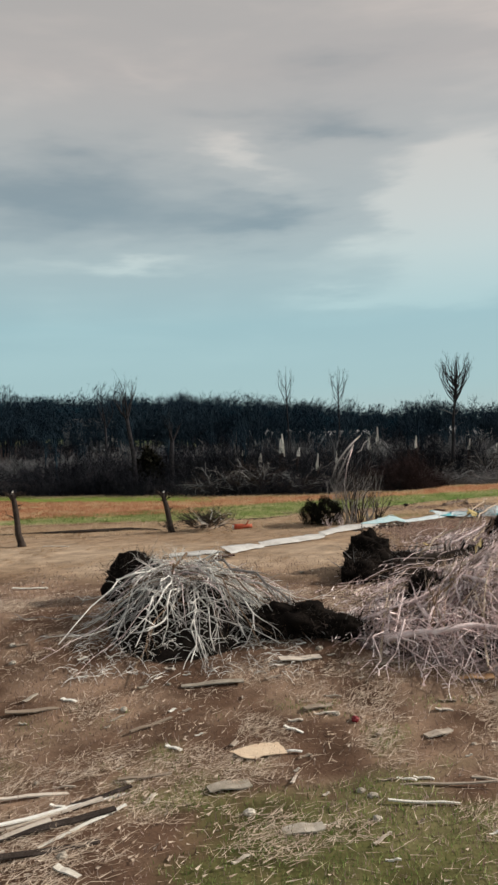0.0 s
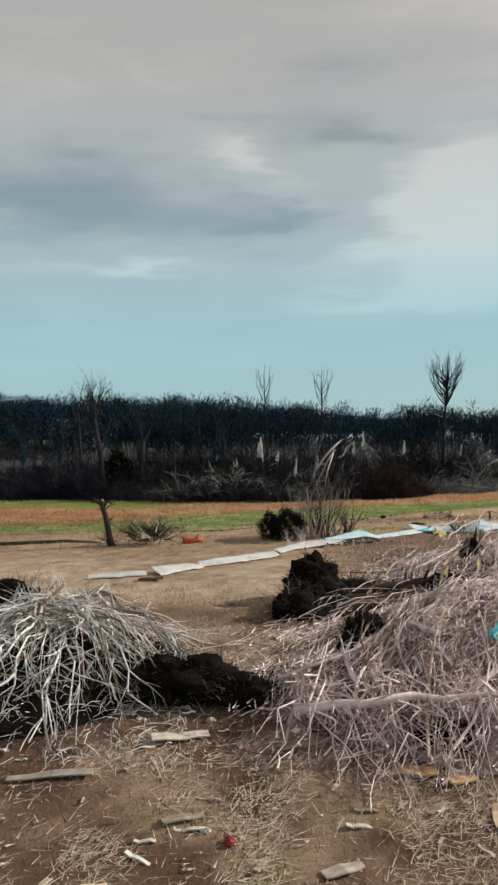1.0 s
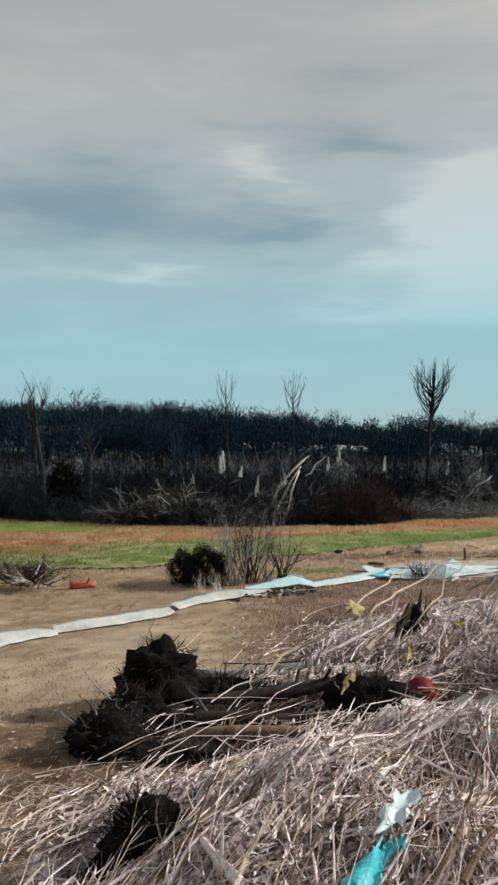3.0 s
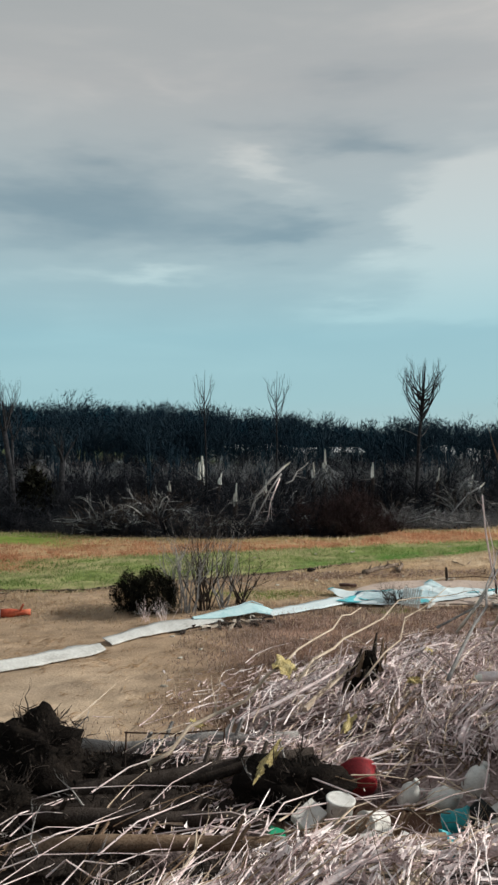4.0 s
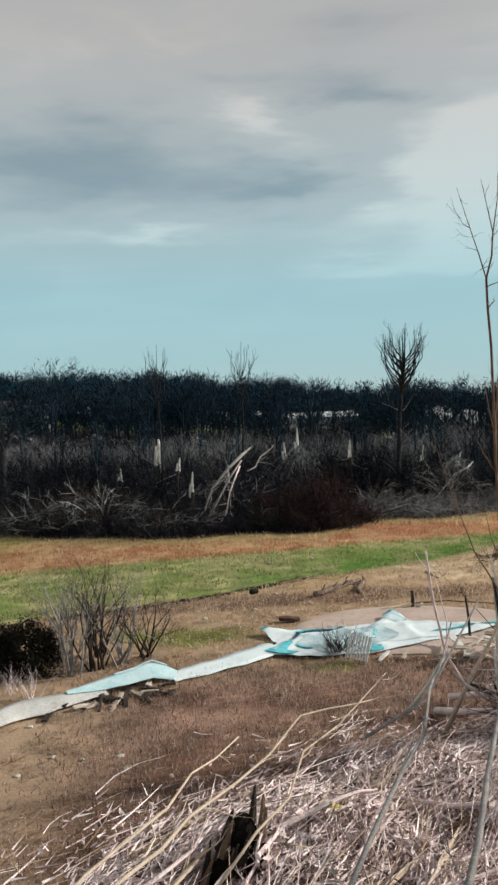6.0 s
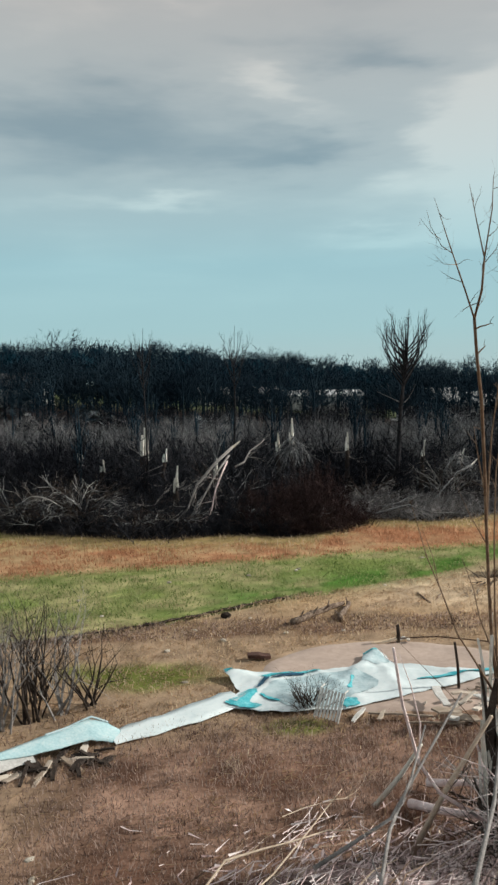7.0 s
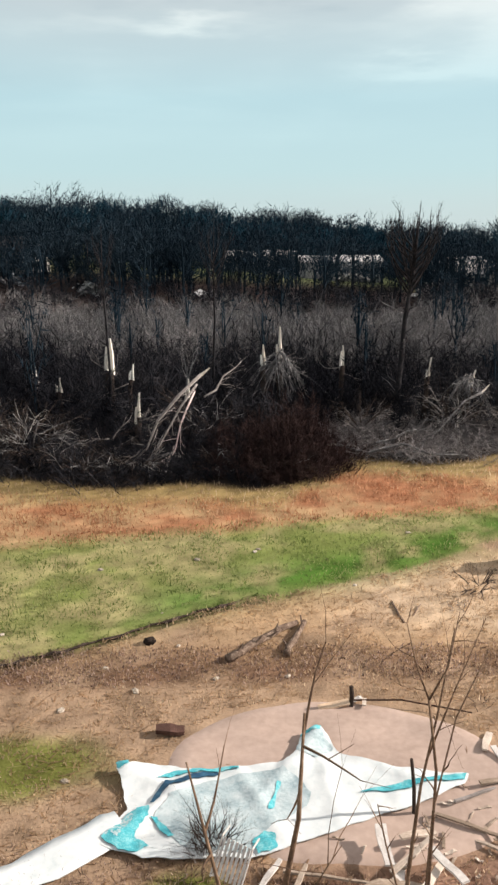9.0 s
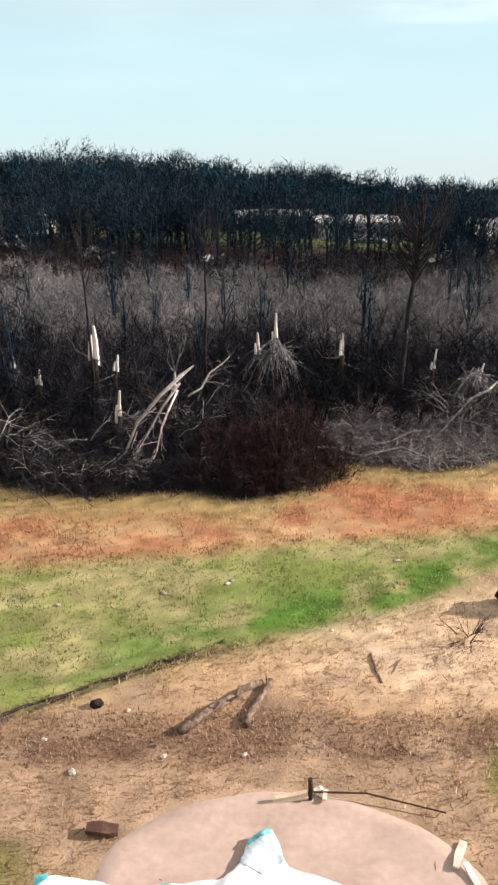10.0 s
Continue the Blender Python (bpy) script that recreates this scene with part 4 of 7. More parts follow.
def oval_tree(x, y, height, fork, radius, wide, label, seed, limbs=26, lean=(0, 0), side=10):
    """A tall bare tree with an upright egg-shaped crown: limbs leave the leader low, swing out and rise."""
    r = np.random.default_rng(seed)
    t = thing("bare_tree", pose(x, y, zland(x, y)), label, "tree")
    top = np.array((lean[0], lean[1], height))
    b, pts = Bag(), []
    for f in (0, 0.25, 0.5, 0.75, 1):
        pts.append(tuple(top * f + (np.array((*r.normal(0, 0.07, 2), 0)) if 0 < f < 1 else np.array((0, 0, -0.2 * (1 - f))))))
    b.tube(pts, [radius * 1.3, radius, radius * 0.8, radius * 0.4, 0.01], 8)
    part("trunk", b, TRUNK_DARK, t, smooth=True)
    for k in range(side):
        a, f, b = r.uniform(0, 6.28), r.uniform(0.2, 0.95) * fork / height, Bag()
        grow(b, tuple(top * f), (math.cos(a), math.sin(a), 0.6), r.uniform(0.5, 1.1), radius * 0.2, 2, r, 4, 0.5, 3)
        part("side_branch", b, TRUNK_DARK if k % 3 else LIMB_GREY, t)
    for k in range(limbs):
        u = k / limbs
        a, h0 = 2.4 * k + r.uniform(-0.3, 0.3), fork + (height - fork) * 0.5 * u
        h1 = height - (height - fork) * (0.30 * (1 - u) + r.uniform(0, 0.16))
        out = wide * (0.55 + 0.45 * math.sin(math.pi * (0.25 + 0.6 * u))) * r.uniform(0.6, 1.0)
        c, b = np.array((math.cos(a), math.sin(a), 0)), Bag()
        base = top * (h0 / height)
        pts = [base, base + c * out * 0.6 + np.array((0, 0, (h1 - h0) * 0.30)), base + c * out + np.array((0, 0, (h1 - h0) * 0.65)), base + c * out * 0.9 + np.array((0, 0, h1 - h0))]
        b.tube([tuple(q) for q in pts], [radius * 0.42, radius * 0.30, radius * 0.18, 0.006], 4, cap=False)
        for i in (1, 2, 2):
            grow(b, tuple(pts[i] + (pts[i + 1] - pts[i]) * r.uniform(0, 0.6)), np.array((0, 0, 1.0)) + c * 0.5 + r.normal(0, 0.25, 3), (h1 - h0) * 0.24, radius * 0.13, 2, r, 3, 0.35, 3, 0.4, 2)
        part("limb", b, TRUNK_DARK, t)
    return t


oval_tree(18.0, 68.6, 11.3, 6.7, 0.14, 1.6, "tall dark bare tree standing above the wood", 81, 34, (0.95, 0.3), 16)
oval_tree(3.55, 66.4, 10.3, 6.6, 0.07, 0.7, "thin bare tree rising out of the wood", 82, 10, (0.1, 0), 2)
oval_tree(8.5, 70.5, 10.6, 6.8, 0.075, 0.95, "thin bare tree rising out of the wood", 83, 12, (0.1, 0), 2)
bare_tree(-6.4, 68.0, 6.9, 4.4, 0.24, "dark broken tree wrapped in vines", 84, 3, 0.45, TRUNK_DARK, 4)
bare_tree(-9.5, 67.0, 10.6, 6.4, 0.2, "dark leaning tree with a broken top", 85, 3, 0.30, TRUNK_DARK, 6, (-0.6, 0))
bare_tree(7.6, 66.5, 5.4, 3.0, 0.10, "slender grey forked tree in brush", 86, 2, 0.2, LIMB_GREY, 3)
bare_tree(-15.0, 84.0, 10.4, 6.5, 0.14, "bare tree standing above the wood", 87, 3, 0.3, TRUNK_DARK, 4)
bare_tree(28.5, 80.0, 9.8, 5.5, 0.14, "bare tree standing above the wood", 88, 3, 0.35, TRUNK_DARK, 5)


def leafy(r, n, shape, size):
    """n small leaf clumps inside a rounded shape, as loose triangles."""
    out = Bag()
    for _ in range(n):
        d = unit(r.normal(0, 1, 3))
        p = d * (r.uniform(0.45, 1.0) ** 0.5) * np.array(shape) * (0.95 + 0.30 * math.sin(5 * d[0] + 3 * d[2]) * r.uniform(0.4, 1) + 0.22 * math.sin(9 * d[1] + 7 * d[0] - 6 * d[2]))
        p[2] += shape[2] * 0.95
        q = [tuple(p + r.normal(0, size, 3)) for _ in range(3)]
        out.add(q, [(0, 1, 2)])
    return out


def cedar(x, y, shape, label, seed, n=2600, size=0.075):
    r = np.random.default_rng(seed)
    t = thing("cedar", pose(x, y, zland(x, y) - 0.02), label, "shrub")
    b = Bag()
    b.tube([(0, 0, -0.1), (0.03, 0, shape[2] * 0.7), (0, 0.02, shape[2] * 1.5)], [0.09, 0.06, 0.02], 6)
    part("trunk", b, BARK_DARK, t)
    part("crown", leafy(r, n, shape, size), EVERGREEN, t)
    return t


cedar(-8.4, 68.6, (1.3, 1.2, 1.9), "dark cedar in front of the wood", 91, 2600, 0.13)

# ---------------------------------------------------------------- far buildings
def long_building(x, y, w, d, h, label, bays, turn=0.0):
    t = thing("warehouse", pose(x, y, zland(x, y) - 0.3, 0, 0, turn), label, "building")
    b = Bag()
    b.box((w, d, h), pose(0, 0, h / 2))
    part("wall", b, WALL_GREY, t)
    b = Bag()
    for sx in (-1, 1):
        b.box((w + 0.8, d * 0.53, 0.2), pose(0, sx * d * 0.25, h + 0.55, -sx * 9))
    part("roof", b, ROOF_PALE, t, "pale metal roof")
    for k in range(bays):
        b = Bag()
        b.box((w / bays * 0.55, 0.12, h * 0.5), pose(-w / 2 + (k + 0.5) * w / bays, -d / 2 - 0.05, h * 0.42))
        part("door" if k % 3 == 0 else "window", b, GLASS_DARK if k % 3 else WALL_WHITE, t)
    return t


def house(x, y, w, d, h, label, wall, roof, turn=0.0):
    t = thing("house", pose(x, y, zland(x, y) - 0.1, 0, 0, turn), label, "house")
    b = Bag()
    b.box((w, d, h), pose(0, 0, h / 2))
    k = len(b.v)
    b.add([(-w / 2, -d / 2, h), (-w / 2, d / 2, h), (-w / 2, 0, h + d * 0.32), (w / 2, -d / 2, h), (w / 2, d / 2, h), (w / 2, 0, h + d * 0.32)], [(0, 2, 1), (3, 4, 5)])
    part("wall", b, wall, t)
    b = Bag()
    for s in (-1, 1):
        b.box((w + 0.6, d * 0.62, 0.14), pose(0, s * d * 0.26, h + d * 0.165, -s * 32.6))
    part("roof", b, roof, t)
    for k in range(3):
        wob = part("window" if k != 1 else "door", Bag(), GLASS_DARK, t)
        b = Bag()
        b.box((0.9, 0.1, 1.2 if k != 1 else 2.0), pose((k - 1) * w * 0.3, -d / 2 - 0.04, 1.5 if k != 1 else 1.0))
        wob.data = mesh_of("opening", b, GLASS_DARK)
    return t


long_building(4.6, 168.0, 15.0, 10.0, 2.8, "long low grey building with a pale metal roof", 6, 5)
long_building(19.5, 164.0, 13.0, 10.0, 3.2, "damaged pale roofed building on the rise", 5, 6)
house(36.5, 152.0, 9.0, 7.0, 2.8, "white house with a pale roof behind the wood", WALL_WHITE, ROOF_PALE, 12)
house(-27.5, 140.0, 8.0, 6.5, 2.8, "small white house behind the wood", WALL_WHITE, ROOF_DARK, -8)
house(46.0, 150.0, 8.0, 6.5, 2.8, "pale house at the far side of the wood", WALL_WHITE, ROOF_PALE, 4)


def wreck(x, y, w, label, seed, n=14):
    """The heap of a flattened building: tilted pale boards and sheets."""
    r = np.random.default_rng(seed)
    t = thing("wreckage", pose(x, y, zland(x, y)), label, "debris")
    for _ in range(n):
        b = Bag()
        b.box((r.uniform(0.6, 2.2), r.uniform(0.3, 1.2), 0.08), pose(r.normal(0, w * 0.4), r.normal(0, 1.0), r.uniform(0.1, 1.3), r.uniform(-60, 60), r.uniform(-40, 40), r.uniform(0, 180)))
        part("board", b, [WALL_WHITE, ROOF_PALE, WALL_GREY][r.integers(3)], t)
    return t


wreck(-12.8, 126.0, 2.6, "flattened white building in pieces beyond the wood", 101, 26)
wreck(-24.5, 130.0, 2.4, "scattered white boards beyond the wood", 102, 14)
wreck(19.0, 158.0, 5.0, "white wreckage heaped before the long building", 103, 30)
wreck(1.4, 125.0, 1.2, "few white sheets on the grass", 105, 8)
wreck(29.5, 132.0, 2.0, "scattered white boards beyond the wood", 106, 14)


# ---------------------------------------------------------------- the pool
PX, PY, PR = 14.0, 41.6, 3.5


def sheet(poly, rise, spacing=0.16, thick=0.012):
    """A limp sheet over a polygon, with height rise(x, y); closed below."""
    cx, cy = [p[0] for p in poly], [p[1] for p in poly]
    pts = [Vector(p) for p in poly]
    edge = []
    for i, p in enumerate(pts):
        q = pts[(i + 1) % len(pts)]
        n = max(1, int((q - p).length / spacing))
        for k in range(n):
            jag = 0.018 * math.sin(7.1 * (i + k / n) + 3 * i)
            nrm = Vector((-(q - p).y, (q - p).x)).normalized()
            edge.append(p.lerp(q, k / n) + nrm * jag * (1 if 0 < k < n else 0))
    ring = [(i, (i + 1) % len(edge)) for i in range(len(edge))]
    inner = []
    x = min(cx)
    row = 0
    while x < max(cx):
        y = min(cy) + (row % 2) * spacing / 2
        while y < max(cy):
            inner.append(Vector((x + 0.2 * spacing * math.sin(9 * y), y)))
            y += spacing
        x += spacing * 0.87
        row += 1
    v, _, f, _, _, _ = geometry.delaunay_2d_cdt(edge + inner, ring, [], 1, 1e-4)
    b = Bag()
    top = [(p.x, p.y, rise(p.x, p.y)) for p in v]
    n = len(top)
    b.v = top + [(x, y, z - thick) for x, y, z in top]
    b.f = [tuple(t) for t in f] + [tuple(i + n for i in t)[::-1] for t in f]
    return b


def wrinkle(x, y, amp=0.05, f=1.6, seed=3):
    return amp * (1 - 2 * abs(2 * float(fractal(np.array(x * f), np.array(y * f), seed, 3)) - 1))


pool = thing("pool", pose(0, 0, 0), "wrecked round pool with sand base and torn white and blue liner", "pool")
b = Bag()
b.v, b.f = [], []
rings = 14
for i in range(rings + 1):
    for j in range(72):
        a, rad = 2 * math.pi * j / 72, PR * i / rings * (1 + 0.015 * math.sin(5 * 2 * math.pi * j / 72))
        x, y = PX + rad * math.cos(a), PY + 0.68 * rad * math.sin(a)
        b.v.append((x, y, zland(x, y) + (0.055 if i < rings else -0.03) + 0.02 * math.sin(3 * x) * math.sin(2.3 * y)))
for i in range(rings):
    for j in range(72):
        k = (j + 1) % 72
        b.f.append((i * 72 + j, i * 72 + k, (i + 1) * 72 + k, (i + 1) * 72 + j))
part("sand_base", b, SAND, pool, "bare pinkish sand circle", True)

# the liner: an irregular sheet, nearly flat, creased along lines that run out of its raised corner
LINER_EDGE = [(9.59, 41.40), (9.95, 41.51), (10.63, 41.52), (11.22, 41.42), (11.97, 41.55), (12.85, 41.68), (13.12, 42.05), (13.22, 42.6), (13.62, 42.8), (13.97, 42.1), (15.05, 41.72), (16.42, 41.56), (16.3, 41.30),
              (15.58, 40.87), (14.29, 40.23), (13.48, 39.85), (12.8, 39.5), (12.33, 39.32), (11.28, 39.26), (10.53, 39.18), (9.64, 39.45), (10.05, 40.28), (9.82, 40.86)]
CREASES = [((13.5, 42.6), (12.2, 40.2)), ((13.5, 42.6), (15.6, 41.2)), ((13.5, 42.6), (13.9, 40.2)), ((9.7, 41.4), (11.4, 40.5)), ((10.0, 39.6), (11.2, 41.3)), ((10.6, 39.4), (12.6, 40.9)), ((14.2, 40.5), (16.3, 41.5)), ((11.9, 41.5), (12.9, 39.8)), ((12.4, 41.6), (14.8, 41.5))]


def liner_z(x, y):
    """Height of the liner: its sharp creases, its raised corner and small puckers."""
    z = zland(x, y) + 0.085 + wrinkle(x, y, 0.022, 1.3) + wrinkle(x, y, 0.012, 5.5, 12)
    for (ax, ay), (ex, ey) in CREASES:
        lx, ly = ex - ax, ey - ay
        f = max(0.0, min(1.0, ((x - ax) * lx + (y - ay) * ly) / (lx * lx + ly * ly)))
        off = math.hypot(x - ax - f * lx, y - ay - f * ly)
        z += 0.055 * (0.4 + 0.6 * math.sin(math.pi * f)) * max(0.0, 1 - off / 0.22)
    return z + 0.13 * max(0.0, 1 - abs(x - 13.45 + 0.3 * (42.6 - y)) / 0.45) * max(0.0, min(1.0, (y - 41.2) / 1.2)) + 0.10 * max(0.0, 1 - math.hypot(x - 9.8, y - 41.3) / 0.6)


b = sheet(LINER_EDGE, liner_z, 0.11)
part("liner", b, LINER_WHITE, pool, "creased white vinyl liner", True)
PRINT = [(10.56, 40.15), (10.78, 40.66), (11.36, 41.05), (12.09, 41.32), (12.85, 41.5), (13.16, 41.25), (13.39, 40.9), (13.3, 40.55), (12.95, 40.25), (12.6, 39.95), (12.32, 39.45), (11.36, 39.40), (10.81, 39.75)]
b = sheet(PRINT, lambda x, y: liner_z(x, y) + 0.014, 0.11)
part("liner_underside", b, LINER_PRINT, pool, "pale grey blue printed side of liner", True)
b = sheet([(13.1, 42.0), (13.24, 42.5), (13.6, 42.72), (13.85, 42.2), (13.5, 41.85)], lambda x, y: liner_z(x, y) + 0.014, 0.09)
part("liner_underside", b, LINER_PRINT, pool, "pale grey blue printed side of liner", True)
FOLDS = [
    ([(9.57, 41.42), (9.8, 41.50), (9.84, 41.36), (9.68, 41.22)], LINER_BLUE),
    ([(9.74, 39.56), (9.95, 39.9), (10.22, 40.3), (10.42, 40.36), (10.47, 40.12), (10.34, 39.9), (10.31, 39.62), (10.60, 39.42), (10.42, 39.28), (10.1, 39.3)], LINER_BLUE),
    ([(9.78, 39.62), (10.0, 39.55), (10.2, 39.95), (10.16, 40.2)], LINER_PALE),
    # navy arc: the shaded gap under the fold, painted as a strip
    ([(10.40, 40.36), (10.55, 40.5), (10.72, 40.86), (11.22, 41.14), (11.62, 41.28), (11.58, 41.35), (11.18, 41.27), (10.62, 41.0)], LINER_FOLD_SHADE),
    ([(10.42, 41.05), (10.8, 41.22), (11.2, 41.32), (12.0, 41.44), (11.98, 41.50), (11.1, 41.42), (10.6, 41.25)], LINER_BLUE),
    ([(10.50, 40.10), (10.62, 40.12), (11.0, 39.66), (10.9, 39.62)], LINER_BLUE),
    ([(12.36, 39.66), (12.55, 39.9), (12.75, 39.84), (12.8, 39.54), (12.47, 39.40)], LINER_BLUE),
    ([(12.6, 40.4), (12.68, 40.42), (12.82, 41.1), (12.75, 41.12)], LINER_BLUE),
    ([(14.30, 40.98), (15.22, 41.30), (16.38, 41.54), (16.30, 41.36), (15.6, 41.24), (14.98, 41.02)], LINER_BLUE),
    ([(13.18, 42.42), (13.28, 42.62), (13.62, 42.78), (13.6, 42.66), (13.36, 42.52)], LINER_BLUE),
]
for poly, m in FOLDS:
    b = sheet(poly, lambda x, y: liner_z(x, y) + 0.03, 0.06)
    part("blue_fold", b, m, pool, "turquoise fold of liner" if m is LINER_BLUE else "pale fold of liner or navy shade line along a fold", True)


def ribbon(points, material, name, parent, label, thick=0.02, ragged_edge=0.5):
    """A long limp panel. points: x, y, width, far edge height, near edge height; runs left to right."""
    b = Bag()
    top = []
    m = len(points)
    fine = []
    for i in range(m - 1):
        n = max(2, int(math.dist(points[i][:2], points[i + 1][:2]) / 0.25))
        fine += [tuple(p + (q - p) * k / n for p, q in zip(points[i], points[i + 1])) for k in range(n)]
    fine.append(points[-1])
    for i, (x, y, w, za, zb) in enumerate(fine):
        x0, y0 = fine[max(0, i - 1)][:2]
        x1, y1 = fine[min(len(fine) - 1, i + 1)][:2]
        l = math.hypot(x1 - x0, y1 - y0)
        nx, ny = -(y1 - y0) / l, (x1 - x0) / l
        for j in range(5):
            f = j / 4 - 0.5
            e = f * (0.82 + abs(f) * 2 * ragged_edge * (float(fractal(np.array(x * 2.2 + 5.0 * (j > 2)), np.array(y * 2.2), 19, 3)) - 0.5))
            px, py = x + nx * w * e, y + ny * w * e
            top.append((px, py, zland(px, py) + zb + (za - zb) * j / 4 + wrinkle(px, py, 0.018, 2.4) + 0.012 * math.sin(math.pi * j / 4)))
    n = len(top)
    b.v = top + [(x, y, z - thick) for x, y, z in top]
    for i in range(len(fine) - 1):
        for j in range(4):
            a = i * 5 + j
            b.f.append((a, a + 5, a + 6, a + 1))
            b.f.append((n + a, n + a + 1, n + a + 6, n + a + 5))
    for i in range(len(fine) - 1):
        for a, e in ((i * 5, i * 5 + 5), (i * 5 + 9, i * 5 + 4)):
            b.f.append((a, n + a, n + e, e))
    return part(name, b, material, parent, label, True)


wall_strip = thing("pool_wall", pose(0, 0, 0), "long pale pool wall panel unrolled across the grass", "panel")
ribbon([(3.2, 34.7, 0.5, 0.16, 0.04), (4.4, 36.0, 0.65, 0.22, 0.06), (5.3, 36.6, 0.6, 0.2, 0.08), (6.1, 37.1, 0.5, 0.18, 0.10)], WALL_PANEL, "panel", wall_strip, "", 0.02, 1.2)
ribbon([(7.5, 37.85, 0.55, 0.12, 0.05), (8.15, 38.35, 0.80, 0.10, 0.05), (9.0, 39.0, 0.88, 0.10, 0.06), (9.85, 39.75, 0.95, 0.12, 0.08), (10.05, 39.92, 0.95, 0.12, 0.09)], LINER_WHITE, "panel", wall_strip, "white folded panel")
ribbon([(5.3, 36.75, 0.15, 0.24, 0.2), (6.2, 37.35, 0.5, 0.30, 0.17), (7.0, 37.9, 0.75, 0.36, 0.15), (7.35, 37.98, 0.65, 0.24, 0.11), (7.6, 37.92, 0.5, 0.13, 0.06)], LINER_PALE, "tented_panel", wall_strip, "pale turquoise panel propped up like a tent")
ribbon([(6.2, 37.60, 0.06, 0.315, 0.31), (7.0, 38.25, 0.07, 0.375, 0.37), (7.35, 38.28, 0.05, 0.255, 0.25)], LINER_PRINT, "blue_edge", wall_strip, "pale turquoise edge")
for i, (pts, lab) in enumerate([
    ([(-3.1, 29.8, 0.35, 0.10, 0.03), (-2.1, 30.0, 0.5, 0.16, 0.05), (-1.25, 30.2, 0.3, 0.12, 0.04)], "pale bent panel lying on worn grass"),
    ([(-1.0, 30.3, 0.7, 0.24, 0.04), (0.1, 31.2, 0.5, 0.18, 0.05), (0.5, 31.5, 0.3, 0.10, 0.03)], "pale buckled panel lying on worn grass"),
    ([(0.4, 31.6, 0.35, 0.2, 0.04), (1.7, 32.6, 0.55, 0.22, 0.05), (3.2, 34.1, 0.5, 0.18, 0.05)], "pale long panel lying on worn grass"),
]):
    t = thing("siding_strip", pose(0, 0, 0), lab, "panel", "panels across the grass")
    ribbon(pts, WALL_PANEL, "panel", t, "", 0.02, 1.5)

# dark debris under the propped panel
r_deb = np.random.default_rng(5)


def board(x, y, length, width, turn, material, name="board", label="weathered board lying on the grass", lift=0.03, tilt=0.0, thick=0.04, group="boards strewn on the grass", category="board", z=None):
    b = Bag()
    n = 4
    top = [(-length / 2 + length * k / n, s * width / 2 * (1 - 0.3 * abs(k / n - 0.5) + 0.22 * math.sin(5.3 * k + 2.2 * s + length * 11)), 0.012 * math.sin(2.1 * k + length * 7)) for k in range(n + 1) for s in (-1, 1)]
    m = len(top)
    b.v = [(x_, y_, z_ + thick) for x_, y_, z_ in top] + top
    for k in range(n):
        a = 2 * k
        b.f += [(a, a + 2, a + 3, a + 1), (m + a, m + a + 1, m + a + 3, m + a + 2), (a, m + a, m + a + 2, a + 2), (a + 1, a + 3, m + a + 3, m + a + 1)]
    b.f += [(0, 1, m + 1, m), (2 * n, m + 2 * n, m + 2 * n + 1, 2 * n + 1)]
    ob = new(name, mesh_of(name, b, material))
    ob.matrix_basis = pose(x, y, (zland(x, y) if z is None else z) + lift, 0, tilt, turn)
    return tagged(ob, label, category, group)


for k in range(26):
    f = r_deb.uniform(0, 1)
    x, y = 5.2 + 2.4 * f + r_deb.normal(0, 0.15), 36.2 + 1.2 * f + r_deb.normal(0, 0.2)
    board(x, y, r_deb.uniform(0.25, 0.9), r_deb.uniform(0.06, 0.16), r_deb.uniform(0, 180), [LUMBER, BARK_DARK, BARK_DARK][k % 3], "scrap_board", "broken scrap board beside the fallen pool wall", 0.03, r_deb.uniform(-12, 12), group="scraps by the fallen pool wall")


def chair(x, y, turn):
    """A white tubular garden chair with a slatted seat, tipped over."""
    t = thing("garden_chair", pose(x, y, zland(x, y) + 0.16, 58, 8, turn) @ Matrix.Scale(0.82, 4), "white garden chair with slatted seat, tipped over", "chair")
    for k in range(7):
        b = Bag()
        b.box((0.055, 0.75, 0.02), pose(-0.27 + 0.09 * k, 0.1, 0.32))
        part("slat", b, PLASTIC_WHITE, t)
    for s in (-1, 1):
        b = Bag()
        b.tube([(s * 0.33, -0.35, 0.0), (s * 0.33, -0.3, 0.32), (s * 0.33, 0.48, 0.33), (s * 0.33, 0.62, 0.0)], [0.02] * 4, 6)
        part("leg_frame", b, PLASTIC_WHITE, t)
    b = Bag()
    b.tube([(-0.33, -0.35, 0.0), (-0.2, -0.52, -0.02), (0.2, -0.52, -0.02), (0.33, -0.35, 0.0)], [0.02] * 4, 6)
    part("foot_rail", b, PLASTIC_WHITE, t)
    return t


chair(12.1, 39.1, -20)


def bare_shrub(x, y, h, stems, label, seed, material=BARK_GREY, radius=0.025, lean=0.5, twigs=9, sink=0.0):
    r = np.random.default_rng(seed)
    t = thing("bare_shrub", pose(x, y, zland(x, y) - sink), label, "shrub")
    for k in range(stems):
        b, a = Bag(), r.uniform(0, 2 * math.pi)
        grow(b, (r.normal(0, 0.12), r.normal(0, 0.12), -0.05), (math.cos(a) * lean * r.uniform(0.3, 1.2), math.sin(a) * lean * r.uniform(0.3, 1.2), 1), h * r.uniform(0.4, 0.6), radius * r.uniform(0.6, 1), 3, r, 4, 0.42, 3, 0.15, 3, 0.6)
        part("stem", b, material, t)
    return t


